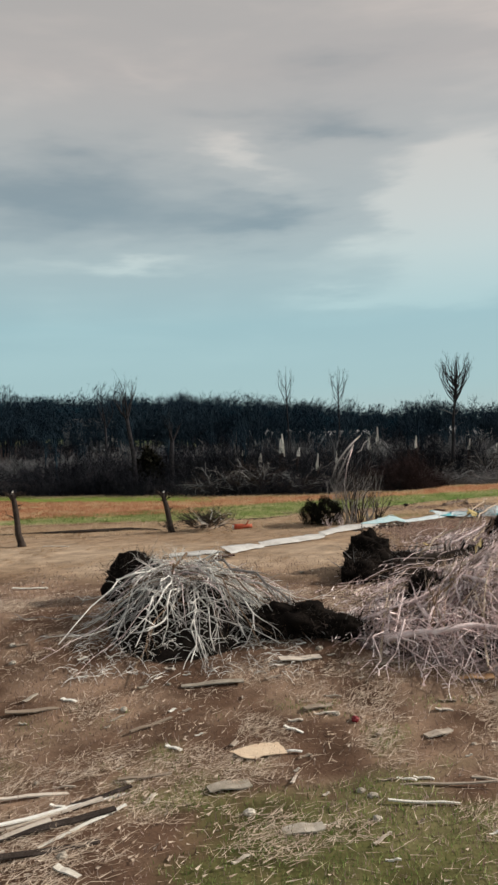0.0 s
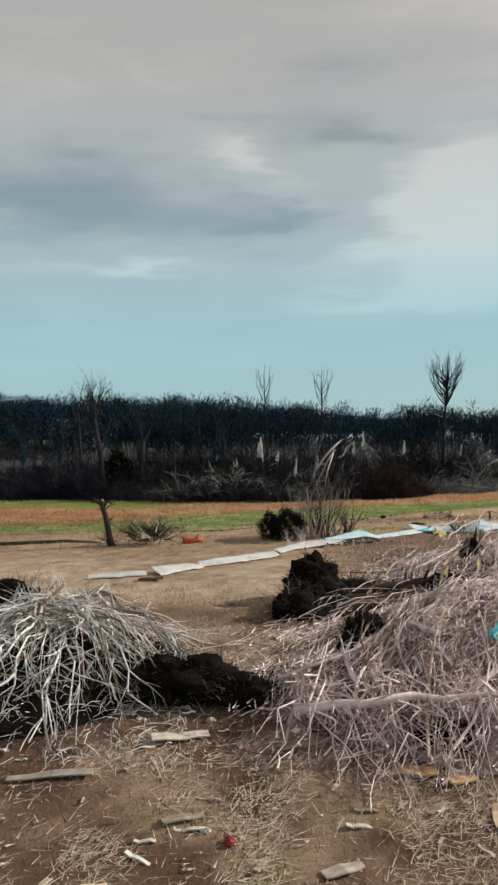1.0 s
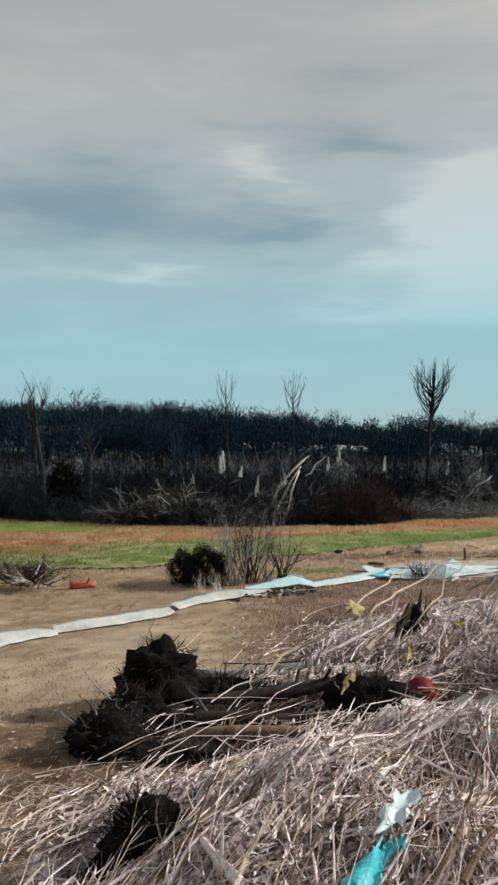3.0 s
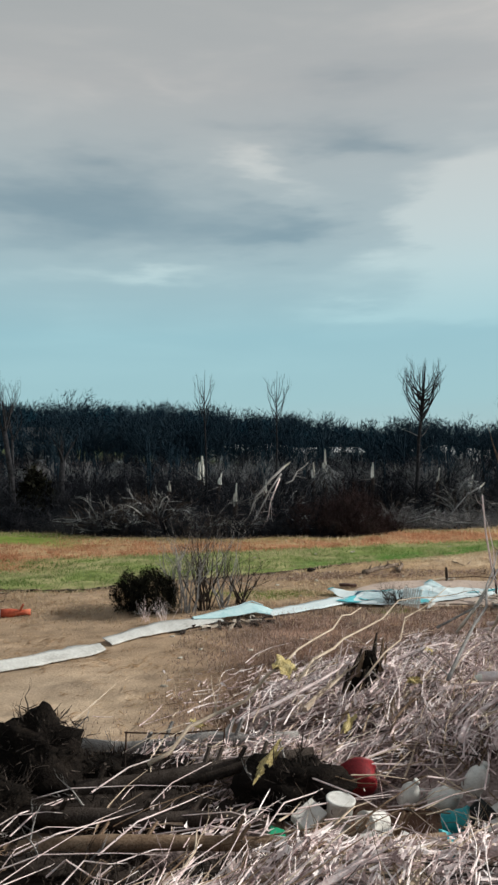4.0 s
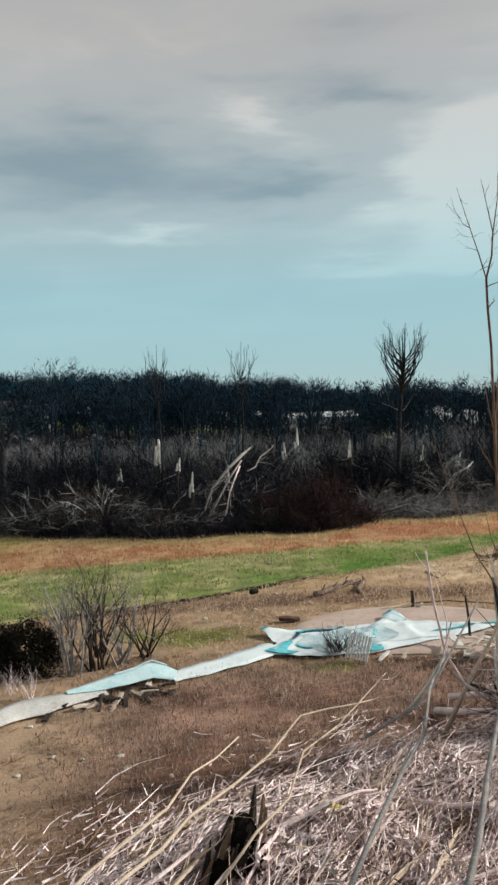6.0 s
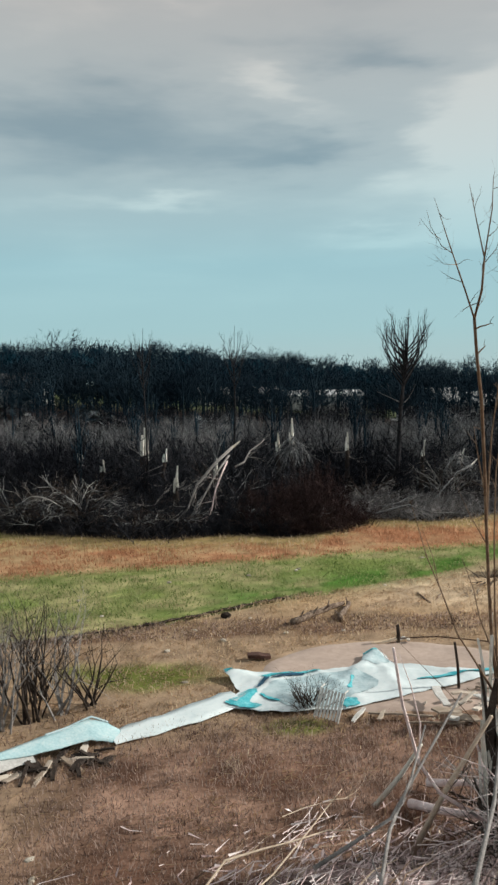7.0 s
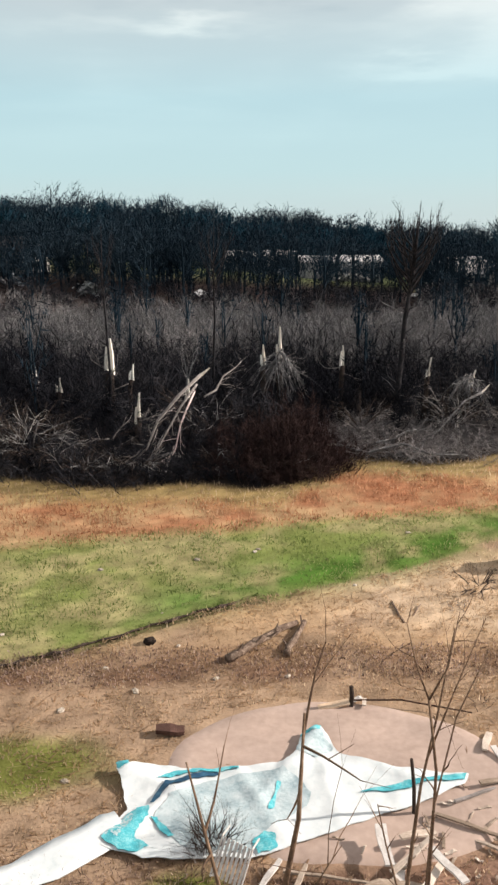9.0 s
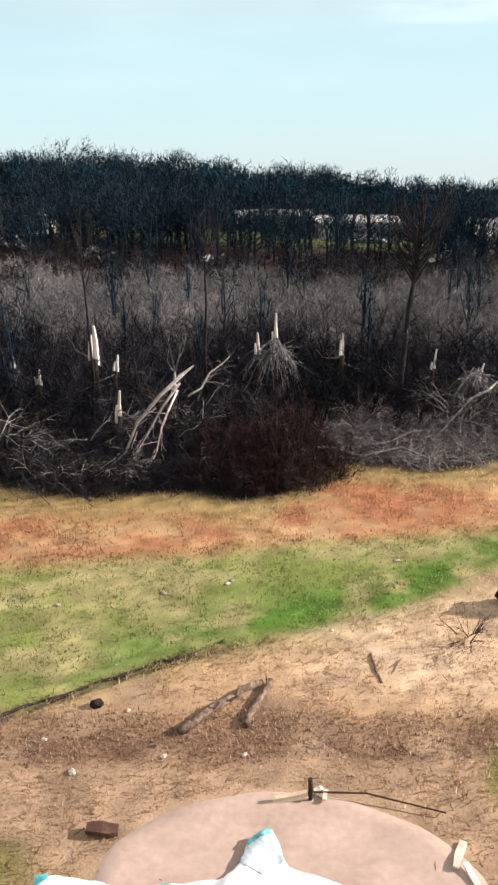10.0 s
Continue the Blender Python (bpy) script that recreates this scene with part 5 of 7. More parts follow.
bare_shrub(11.65, 39.55, 0.95, 44, "dark twiggy brush lying on pool liner", 111, BARK_DARK, 0.020, 1.3)
bare_shrub(11.4, 39.35, 0.55, 10, "grey twiggy brush lying on pool liner", 112, BARK_GREY, 0.012, 1.3)

# rim, posts and broken lumber round the pool
b = Bag()
b.tube([(14.35, 43.85, 0.12), (15.4, 43.86, 0.16), (16.9, 43.55, 0.10)], [0.02, 0.02, 0.016], 6)
tagged(part("pool_rail", b, RUST), "dark bent rail on the rim of the sand", "rail")


def post(x, y, h, label, material=BARK_DARK, lean=(0, 0), rad=0.055):
    b = Bag()
    b.tube([(0, 0, -0.15), (lean[0] * 0.5 + 0.02, lean[1] * 0.5, h * 0.5), (lean[0], lean[1], h)], [rad, rad * 0.95, rad * 0.8], 6)
    return tagged(part("post", b, material, at=pose(x, y, zland(x, y))), label, "post")


post(14.3, 43.75, 0.55, "short dark post at the rim of the pool")
post(15.25, 40.55, 1.15, "dark upright post by the pool", BARK_DARK, (-0.1, 0.05), 0.036)
for k, (x, y, l, w, turn, m) in enumerate([(13.85, 43.7, 0.85, 0.22, 8, FOAM_TAN), (14.45, 43.95, 0.25, 0.12, 20, PLASTIC_WHITE), (14.6, 43.8, 0.3, 0.1, 80, LUMBER), (17.0, 42.6, 0.7, 0.14, 70, LUMBER), (17.2, 42.0, 0.8, 0.12, 110, PLASTIC_WHITE),
                                           (17.0, 41.4, 0.9, 0.12, 15, LUMBER), (16.6, 41.1, 1.4, 0.06, 30, BARK_GREY), (17.4, 41.2, 0.7, 0.16, 0, LINER_WHITE), (16.2, 40.2, 1.3, 0.07, 155, LUMBER),
                                           (16.6, 39.7, 1.1, 0.06, 150, LUMBER), (17.1, 40.6, 0.9, 0.05, 20, LUMBER), (13.6, 38.95, 1.4, 0.05, 174, LUMBER), (14.3, 38.6, 1.2, 0.05, 170, LUMBER), (12.7, 39.0, 0.6, 0.09, 60, PLASTIC_WHITE), (13.2, 38.95, 0.5, 0.08, 70, LUMBER)]):
    board(x, y, l, w, turn, m, "broken_board", "broken pale board beside the wrecked pool", 0.06 + 0.02 * (k % 3), (k * 37) % 16 - 8, group="broken boards by the pool")
for k, (x, y, l, w, turn, tilt) in enumerate([(14.75, 38.9, 0.95, 0.22, 75, 12), (15.05, 39.4, 1.0, 0.10, 40, -10), (15.3, 38.85, 0.9, 0.14, 60, 14), (15.55, 39.0, 0.9, 0.16, 115, 8), (14.95, 38.75, 0.6, 0.30, 10, 5), (15.2, 39.85, 0.7, 0.14, 25, 10), (14.6, 39.5, 0.8, 0.2, 95, -6), (14.5, 38.5, 0.6, 0.3, 30, 10)]):
    board(x, y, l, w, turn, LUMBER if k % 3 else PLASTIC_WHITE, "broken_crate_board", "pale board of a smashed crate by the pool", 0.1 + 0.09 * (k % 4), tilt, group="smashed crate by the pool")
for k in range(60):
    x, y = 16.0 + r_deb.normal(0, 0.8), 39.5 + r_deb.normal(0, 1.0)
    board(x, y, r_deb.uniform(0.08, 0.4), r_deb.uniform(0.02, 0.06), r_deb.uniform(0, 180), LUMBER, "splinter", "small pale splinter of wood on the ground", 0.07 if in_pool(x, y) else 0.02, group="splinters by the pool", category="splinter", thick=0.02)

# ---------------------------------------------------------------- things in the middle field
def log(x, y, length, radius, turn, label, material=BARK_GREY, pitch=0.0, fresh=True, z=None, stubs=2, seed=1, name="log", group=""):
    """A cut or broken log with a pale end and short limb stubs."""
    r = np.random.default_rng(seed)
    t = thing(name, pose(x, y, (zland(x, y) if z is None else z) + radius * 0.85, 0, -pitch, turn), label, "log", group)
    b = Bag()
    n = 5
    b.tube([(-length / 2 + length * k / n, r.normal(0, 0.06) * length * 0.3, r.normal(0, 0.025) * length * 0.3) for k in range(n + 1)], [radius * (1.05 - 0.3 * k / n) * r.uniform(0.84, 1.16) for k in range(n + 1)], 9)
    part("trunk", b, material, t, smooth=True)
    if fresh:
        b = Bag()
        b.tube([(-length / 2 + 0.02, 0, 0), (-length / 2 - 0.07, 0.01, 0.01)], [radius * 0.93, radius * 0.5], 8)
        part("torn_end", b, WOOD_FRESH, t, "pale torn end")
    for k in range(stubs):
        b, a = Bag(), r.uniform(0.3, 2.8)
        p = (r.uniform(-0.4, 0.45) * length, 0, 0)
        b.tube([p, (p[0] + 0.15, math.cos(a) * radius * 2.6, math.sin(a) * radius * 2.6)], [radius * 0.35, radius * 0.2], 5)
        part("stub", b, material, t)
    return t


log(12.25, 46.36, 2.5, 0.10, 48, "long brown log lying in dry grass", LOG_BROWN, 0, False, None, 4, 121)
log(13.05, 46.57, 1.7, 0.09, 73, "short brown log lying in dry grass", LOG_BROWN, 0, False, None, 3, 122)


def rock(name, x, y, s, label, material, seed, category="rock", z=None, group=""):
    """A rough lump: a rounded block with broken faces."""
    r = np.random.default_rng(seed)
    bm = bmesh.new()
    bmesh.ops.create_icosphere(bm, subdivisions=4, radius=1)
    for v in bm.verts:
        n = noise.fractal(v.co * 1.6 + Vector((seed * 3.1, 0, 0)), 1.0, 2.0, 4)
        v.co *= 1 + 0.36 * n + 0.10 * noise.fractal(v.co * 6 + Vector((0, seed * 1.7, 0)), 1.0, 2.0, 3)
        v.co = Vector((v.co.x * s[0], v.co.y * s[1], v.co.z * s[2]))
    me = bpy.data.meshes.new(name)
    bm.to_mesh(me)
    bm.free()
    me.polygons.foreach_set("use_smooth", [True] * len(me.polygons))
    me.materials.append(material)
    ob = new(name, me)
    ob.matrix_basis = pose(x, y, (zland(x, y) if z is None else z) + s[2] * 0.55, 0, 0, r.uniform(0, 360))
    return tagged(ob, label, category, group)


def root_ball(x, y, s, label, material, seed, category="root ball", z=None, group=""):
    """An earth-filled root plate: a lumpy core bristling with torn fibres."""
    r = np.random.default_rng(seed + 900)
    z0 = (zland(x, y) if z is None else z) + s[2] * 0.55
    t = thing("root_ball", pose(x, y, z0), label, category, group)
    bm = bmesh.new()
    bmesh.ops.create_icosphere(bm, subdivisions=4, radius=0.9)
    for v in bm.verts:
        v.co *= 1 + 0.48 * noise.fractal(v.co * 1.5 + Vector((seed * 3.1, 0, 0)), 1.0, 2.0, 4) + 0.16 * noise.fractal(v.co * 6 + Vector((0, seed * 1.7, 0)), 1.0, 2.0, 3)
        v.co = Vector((v.co.x * s[0], v.co.y * s[1], v.co.z * s[2]))
    me = bpy.data.meshes.new("core")
    bm.to_mesh(me)
    bm.free()
    me.materials.append(material)
    me.polygons.foreach_set("use_smooth", [True] * len(me.polygons))
    new("core", me).parent = t
    b = Bag()
    for _ in range(650):
        d = unit(r.normal(0, 1, 3))
        q = d * np.array(s) * r.uniform(0.75, 1.02)
        spray(b, q, d + r.normal(0, 0.7, 3), r.uniform(0.08, 0.34) * s[0] ** 0.5, 0.011, r)
    tagged(part("fibre_mat", b, BARK_DARK, t, "torn root fibres"), kind="stuff")
    for k in range(7):
        d, b = unit(r.normal(0, 1, 3) + np.array((0, 0, 0.4))), Bag()
        grow(b, tuple(d * np.array(s) * 0.8), d, r.uniform(0.2, 0.45), 0.018, 2, r, 4, 0.6, 3)
        part("root", b, BARK_DARK if k % 3 else BARK_GREY, t)
    return t


rock("clod", 9.35, 46.2, (0.17, 0.12, 0.10), "dark clod of soil in dry grass", BARK_DARK, 1, "clod")
board(10.45, 42.62, 0.6, 0.26, 8, CLAY, "rusty_sheet", "rust red crumpled metal sheet behind the pool", 0.06, 4, 0.09, "metal scraps in the field", "scrap")
for k, (x, y, s) in enumerate([(11.7, 52.1, 0.11), (9.9, 51.4, 0.13), (9.4, 47.8, 0.09), (11.8, 52.3, 0.10), (8.5, 45.0, 0.09), (9.4, 44.1, 0.13), (10.1, 46.1, 0.08), (7.9, 43.3, 0.12), (8.65, 41.05, 0.10), (16.9, 54.0, 0.12), (14.8, 49.8, 0.08), (7.0, 50.5, 0.11), (4.2, 48.2, 0.1), (12.9, 44.9, 0.09), (11.2, 44.7, 0.1), (5.4, 46.4, 0.09)]):
    rock("pale_scrap", x, y, (s * 0.8, s * 0.6, s * 0.3), "small pale scrap lying in the field", STONE, 30 + k, "scrap", group="pale scraps in the field")

# low broken brush at the far side of the field
crown_heap(18.3, 49.3, 0.9, 0.7, "dark broken branch heap in dry grass", 131, BARK_DARK, 16)
bare_shrub(17.6, 48.5, 0.6, 6, "dry twiggy brush in dry grass", 132, BARK_GREY, 0.012, 1.4)
rock("dark_stump", 19.9, 51.4, (0.42, 0.38, 0.55), "dark burnt stump on green grass", BARK_DARK, 9, "stump")
log(15.85, 48.2, 1.2, 0.035, 100, "brown stick lying in dry grass", LOG_BROWN, 0, False, None, 1, 124, "stick")
log(16.35, 48.3, 0.8, 0.025, 65, "thin brown stick lying in dry grass", LOG_BROWN, 6, False, None, 0, 125, "stick")
bare_shrub(16.2, 45.2, 0.7, 8, "reddish twiggy weeds in dry grass", 133, SCRUB_RED, 0.009, 0.9)
bare_shrub(17.2, 44.0, 0.55, 7, "dry weeds beside the pool", 134, SCRUB_RED, 0.009, 0.9)

# evergreen and bare shrubs beside the pool wall
cedar(3.95, 38.6, (0.80, 0.75, 0.68), "dark round cedar bush beside bare shrubs", 141, 17000, 0.021)
cedar(3.15, 38.8, (0.55, 0.6, 0.62), "small dark cedar bush", 142, 9000, 0.021)
for k, (x, y, h) in enumerate([(5.0, 38.5, 3.0), (5.5, 38.9, 3.3), (6.1, 39.3, 2.9), (6.6, 39.7, 2.3), (4.5, 39.6, 2.8), (5.3, 40.0, 3.1)]):
    bare_shrub(x, y, h, 9, "grey bare many-stemmed shrub by the pool wall", 150 + k, BARK_DARK if k % 2 else BARK_GREY, 0.042, 0.5, 15)
bare_shrub(4.4, 37.0, 0.9, 10, "pale dry weeds under the cedar bush", 156, BARK_PALE, 0.012, 0.8)
bare_shrub(3.9, 37.4, 0.8, 9, "pale dry weeds under the cedar bush", 157, BARK_PALE, 0.012, 0.8)


def snag(x, y, h, rad, label, seed, lean=(0, 0), fork=True):
    """A dead standing stump with a forked, torn head."""
    r = np.random.default_rng(seed)
    t = thing("snag", pose(x, y, zland(x, y)), label, "stump")
    b = Bag()
    spine = [(lean[0] * f + r.normal(0, 0.025), lean[1] * f + r.normal(0, 0.02), h * f - 0.1 * (f == 0)) for f in (0, 0.08, 0.25, 0.45, 0.65, 0.85, 1)]
    b.tube(spine, [rad * k * r.uniform(0.92, 1.08) for k in (1.7, 1.15, 1.0, 0.95, 0.9, 0.8, 0.5)], 9)
    for f in (0.5, 0.62, 0.74, 0.8, 0.88, 0.94):
        a = r.uniform(0, 6.28)
        grow(b, (lean[0] * f, lean[1] * f, h * f), (math.cos(a), math.sin(a) * 0.6, r.uniform(-0.2, 0.7)), r.uniform(0.2, 0.5), rad * 0.25, 1, r, 4, 0.6, 3)
    part("trunk", b, BARK_DARK, t, smooth=True)
    if fork:
        for s in (-1, 1):
            b = Bag()
            b.tube([(lean[0] * 0.9, lean[1], h * 0.86), (lean[0] + s * 0.18, 0.05 * s, h * 0.98), (lean[0] + s * 0.42, 0, h * r.uniform(0.92, 1.12))], [rad * 0.6, rad * 0.42, rad * 0.1], 5)
            grow(b, (lean[0] + s * 0.2, 0, h * 0.98), (s, 0.2, -0.3), 0.35, rad * 0.25, 1, r, 4, 0.6, 3)
            part("torn_limb", b, BARK_DARK, t)
    b = Bag()
    b.tube([(lean[0], lean[1], h * 0.97), (lean[0] + 0.03, 0, h * 1.04)], [rad * 0.5, rad * 0.1], 5)
    part("torn_head", b, WOOD_FRESH, t, "pale torn wood")
    return t


snag(-10.1, 34.5, 2.4, 0.14, "dark broken tree stump standing in the field", 161, (-0.3, 0))
snag(-3.75, 37.8, 1.95, 0.14, "dark broken tree stump beside a brush heap", 162, (-0.34, 0))
crown_heap(-3.9, 37.7, 0.7, 0.5, "dark roots and brush round a broken stump", 163, BARK_DARK, 16)
crown_heap(-2.4, 38.1, 1.4, 1.0, "dark brush heap lying beside a broken stump", 164, BARK_DARK, 60)
crown_heap(-1.7, 38.0, 1.0, 1.1, "brown branches of a brush heap", 165, BARK_BROWN, 30)
crown_heap(-1.9, 37.7, 1.3, 0.9, "pale grey branches of a brush heap", 177, BARK_WHITE, 26)
log(-0.3, 38.1, 0.9, 0.13, 8, "orange red broken log end", RED_WOOD, 0, True, None, 1, 166)
board(-1.0, 29.3, 0.8, 0.28, 10, CLAY, "rusty_sheet", "rust red metal scrap on worn grass", 0.05, category="panel", group="panels on the grass")
# dark rod laid where the broken stump casts its shadow to the left
b = Bag()
b.tube([(-12.5, 39.2, 0.02), (-9.0, 39.0, 0.05), (-6.0, 39.3, 0.04), (-4.4, 38.9, 0.02)], [0.03, 0.10, 0.12, 0.04], 6)
tagged(part("fallen_pole", b, BARK_DARK), "long dark streak in the field as the broken stump's shadow", "pole")

# ---------------------------------------------------------------- uprooted shrub heap in the foreground
r_pile = np.random.default_rng(17)


def droop(a, e, sag, n=5):
    """Points of a limb that arches from a down to e."""
    a, e = np.array(a, float), np.array(e, float)
    return [tuple(a + (e - a) * f + np.array((0, 0, sag * math.sin(math.pi * f))) + (r_pile.normal(0, 0.085, 3) if 0 < f < 1 else 0)) for f in np.linspace(0, 1, n)]


heap = thing("uprooted_shrub", pose(0, 0, 0), "uprooted pale shrub with drooping bare branches on worn grass", "shrub")


def dome(x, y):
    """Height of the shrub heap above the ground: steep behind, drawn out in front and to the right."""
    u, v = x + 2.0, y - 20.9
    q = (u / (3.1 if u > 0 else 2.0)) ** 2 + (v / (4.1 if v < 0 else 1.5)) ** 2
    return 1.12 * max(0.0, 1 - q) ** 1.35 * (0.85 + 0.3 * float(fractal(np.array(x * 0.9), np.array(y * 0.9), 89, 2)))


for k in range(90):
    u, v = r_pile.normal(0.25, 0.85), r_pile.normal(-0.3, 0.9)
    p = np.array((-2.0 + u, 20.9 + v))
    a = math.atan2(v - 0.9, u * 1.3) + r_pile.normal(0, 0.45)
    length, curl, lift = r_pile.uniform(0.6, 2.9), r_pile.normal(0, 0.30), r_pile.uniform(0.0, 0.42)
    pts = []
    for i in range(7):
        pts.append((p[0], p[1], zland(p[0], p[1]) + dome(p[0], p[1]) + lift * math.sin(math.pi * (i + 1) / 8) + r_pile.normal(0, 0.025)))
        a += curl + r_pile.normal(0, 0.24)
        p = p + np.array((math.cos(a), math.sin(a))) * length / 6
    rad = r_pile.uniform(0.007, 0.026)
    b = Bag()
    b.tube(pts, [rad * (1.1 - 0.8 * i / 6) for i in range(7)], 5)
    for _ in range(4):
        i = r_pile.integers(1, 6)
        q = np.array(pts[i])
        e = unit(np.array(pts[i + 1]) - q) * r_pile.uniform(0.2, 0.7) + r_pile.normal(0, 0.16, 3)
        b.tube([tuple(q), tuple(q + e * 0.5 + np.array((0, 0, 0.05))), tuple(q + e)], [rad * 0.5, rad * 0.4, rad * 0.12], 4)
    part("branch", b, [BARK_WHITE, BARK_PALE, BARK_GREY, BARK_WHITE, BARK_BROWN][k % 5], heap)
for k in range(26):
    b = Bag()
    grow(b, (-1.9 + r_pile.normal(0, 0.6), 21.0 + r_pile.normal(0, 0.5), 1.0), (r_pile.normal(0.2, 0.7), r_pile.normal(-0.1, 0.5), 0.7), 0.45, 0.016, 2, r_pile, 4, 0.5, 3)
    part("upright_branch", b, BARK_WHITE, heap)
for k in range(64):
    # limbs fanning from the crown of the shrub down to the ground in front
    f = (k + r_pile.uniform(0, 1)) / 64
    a = np.array((-1.85 + r_pile.normal(0.12, 0.34), 20.9 + r_pile.normal(-0.15, 0.3), 1.08 + r_pile.normal(0, 0.14)))
    ang = math.radians(-152 + 140 * f + r_pile.normal(0, 9))
    reach = (2.4 + 2.3 * math.sin(math.pi * f) ** 0.7) * r_pile.uniform(0.4, 1.0)
    e = np.array((a[0] + math.cos(ang) * reach, a[1] + math.sin(ang) * reach, 0))
    e[2] = zland(e[0], e[1]) + r_pile.uniform(0.02, 0.25)
    pts = droop(a, e, r_pile.uniform(0.15, 0.5), 8)
    rad = r_pile.uniform(0.011, 0.034)
    b = Bag()
    b.tube(pts, [rad * (1.1 - 0.75 * i / 7) for i in range(8)], 6)
    for _ in range(5):
        i = r_pile.integers(1, 7)
        grow(b, pts[i], np.array(pts[i + 1]) - np.array(pts[i]) + r_pile.normal(0, 0.18, 3), reach * 0.22, rad * 0.5, 1, r_pile, 4, 0.45, 3, -0.2)
    part("limb", b, [BARK_WHITE, BARK_WHITE, BARK_GREY, BARK_WHITE, BARK_WHITE, BARK_BROWN][k % 6], heap)
twigs = Bag()
for k in range(900):
    p = np.array((r_pile.uniform(-4.2, 1.2), r_pile.uniform(16.6, 21.8), 0))
    p[2] = zland(p[0], p[1]) + dome(p[0], p[1]) * r_pile.uniform(0.4, 1) + 0.03
    e = np.array((r_pile.normal(0, 0.25), r_pile.normal(-0.2, 0.25), -r_pile.uniform(-0.1, 0.2)))
    twigs.tube([tuple(p), tuple(p + e * 0.5 + np.array((0, 0, 0.05))), tuple(p + e)], [0.008, 0.006, 0.003], 3, cap=False)
tagged(part("twig_litter", twigs, BARK_WHITE, heap), kind="stuff")
# near-black dome added under the branches to paint the shade inside the heap
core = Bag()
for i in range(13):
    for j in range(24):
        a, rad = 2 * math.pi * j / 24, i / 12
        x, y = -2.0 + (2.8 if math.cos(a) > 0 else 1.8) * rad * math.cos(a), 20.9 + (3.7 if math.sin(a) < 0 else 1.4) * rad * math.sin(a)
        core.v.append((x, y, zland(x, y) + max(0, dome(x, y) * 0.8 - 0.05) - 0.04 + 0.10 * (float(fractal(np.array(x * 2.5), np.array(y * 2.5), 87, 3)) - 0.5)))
for i in range(12):
    for j in range(24):
        core.f.append((i * 24 + j, i * 24 + (j + 1) % 24, (i + 1) * 24 + (j + 1) % 24, (i + 1) * 24 + j))
part("matted_core", core, SOIL_SHADE, heap, "dark matted core for the shaded inside of the heap", True)
for k in range(18):
    b = Bag()
    grow(b, (-3.3 + r_pile.normal(0, 0.5), 22.4 + r_pile.normal(0, 0.3), 0.5), (r_pile.normal(-0.5, 0.8), r_pile.normal(0.2, 0.6), 0.8), 0.7, 0.02, 2, r_pile, 4, 0.5, 3)
    part("root", b, BARK_DARK, heap)
root_ball(-3.3, 22.4, (0.95, 0.6, 0.85), "dark root ball of an uprooted shrub", SOIL_SHADE, 41)
root_ball(1.0, 18.6, (1.05, 0.6, 0.5), "black root ball beside an uprooted shrub", SOIL_SHADE, 42)
root_ball(2.0, 18.3, (0.8, 0.35, 0.3), "black roots lying on the ground", SOIL_SHADE, 43)
log(1.0, 18.6, 2.4, 0.15, -6, "black trunk lying by an uprooted shrub", BARK_DARK, 0, False, None, 3, 167)

# ---------------------------------------------------------------- the great debris heap


def heap_rise(x, y):
    """Height of the debris heap above the ground."""
    x, y = np.asarray(x, float), np.asarray(y, float)
    z = 0
    for cx, cy, rx, ry, h in ((6.6, 19.6, 2.8, 2.6, 0.95), (9.6, 21.4, 3.6, 2.9, 1.05), (10.4, 29.2, 2.8, 2.5, 0.62), (12.4, 25.5, 3.4, 4.5, 0.95), (13.6, 31.0, 3.0, 2.6, 0.65), (4.3, 18.2, 1.7, 1.3, 0.55), (3.0, 18.7, 1.3, 0.7, 0.26), (6.7, 26.5, 1.7, 0.8, 0.35)):
        z = np.maximum(z, h * np.exp(-(((x - cx) / rx) ** 2 + ((y - cy) / ry) ** 2) ** 1.3)) + 0.10 * h * np.exp(-((x - cx) / rx) ** 2 - ((y - cy) / ry) ** 2)
    pit = np.exp(-(((x - 9.3) / 2.1) ** 2 + ((y - 24.2) / 1.6) ** 2) ** 2)
    z = z * (1 - 0.92 * pit) * (1 - 0.9 * np.exp(-(((x - 4.3) / 0.75) ** 2 + ((y - 19.95) / 0.7) ** 2) ** 2))
    return z * (0.55 + 0.9 * fractal(x * 0.9, y * 0.9, 77, 3))


def zheap(x, y):
    return zland(x, y) + float(heap_rise(x, y))


debris = thing("debris_heap", pose(0, 0, 0), "large heap of pale broken branches and storm debris", "debris heap")
gx, gy = np.meshgrid(np.arange(1.0, 17.01, 0.14), np.arange(14.6, 36.5, 0.14))
hz = heap_rise(gx.ravel(), gy.ravel())
gz = land(gx.ravel(), gy.ravel()) + hz * 0.86 - 0.10 + 0.16 * (fractal(gx.ravel() * 2.6, gy.ravel() * 2.6, 81, 3) - 0.5) * smoothstep(0.05, 0.4, hz)
w_, h_ = gx.shape[1], gx.shape[0]
a_ = (np.arange(h_ - 1)[:, None] * w_ + np.arange(w_ - 1)[None, :]).ravel()
f_ = np.stack([a_, a_ + 1, a_ + w_ + 1, a_ + w_], 1)
f_ = f_[hz[f_].max(1) > 0.06]
mat_core = new("matted_core", array_mesh("matted_core", np.stack([gx.ravel(), gy.ravel(), gz], 1), f_, MATTED))
mat_core.parent = debris
tagged(mat_core, "dark matted twigs and soil", kind="stuff")


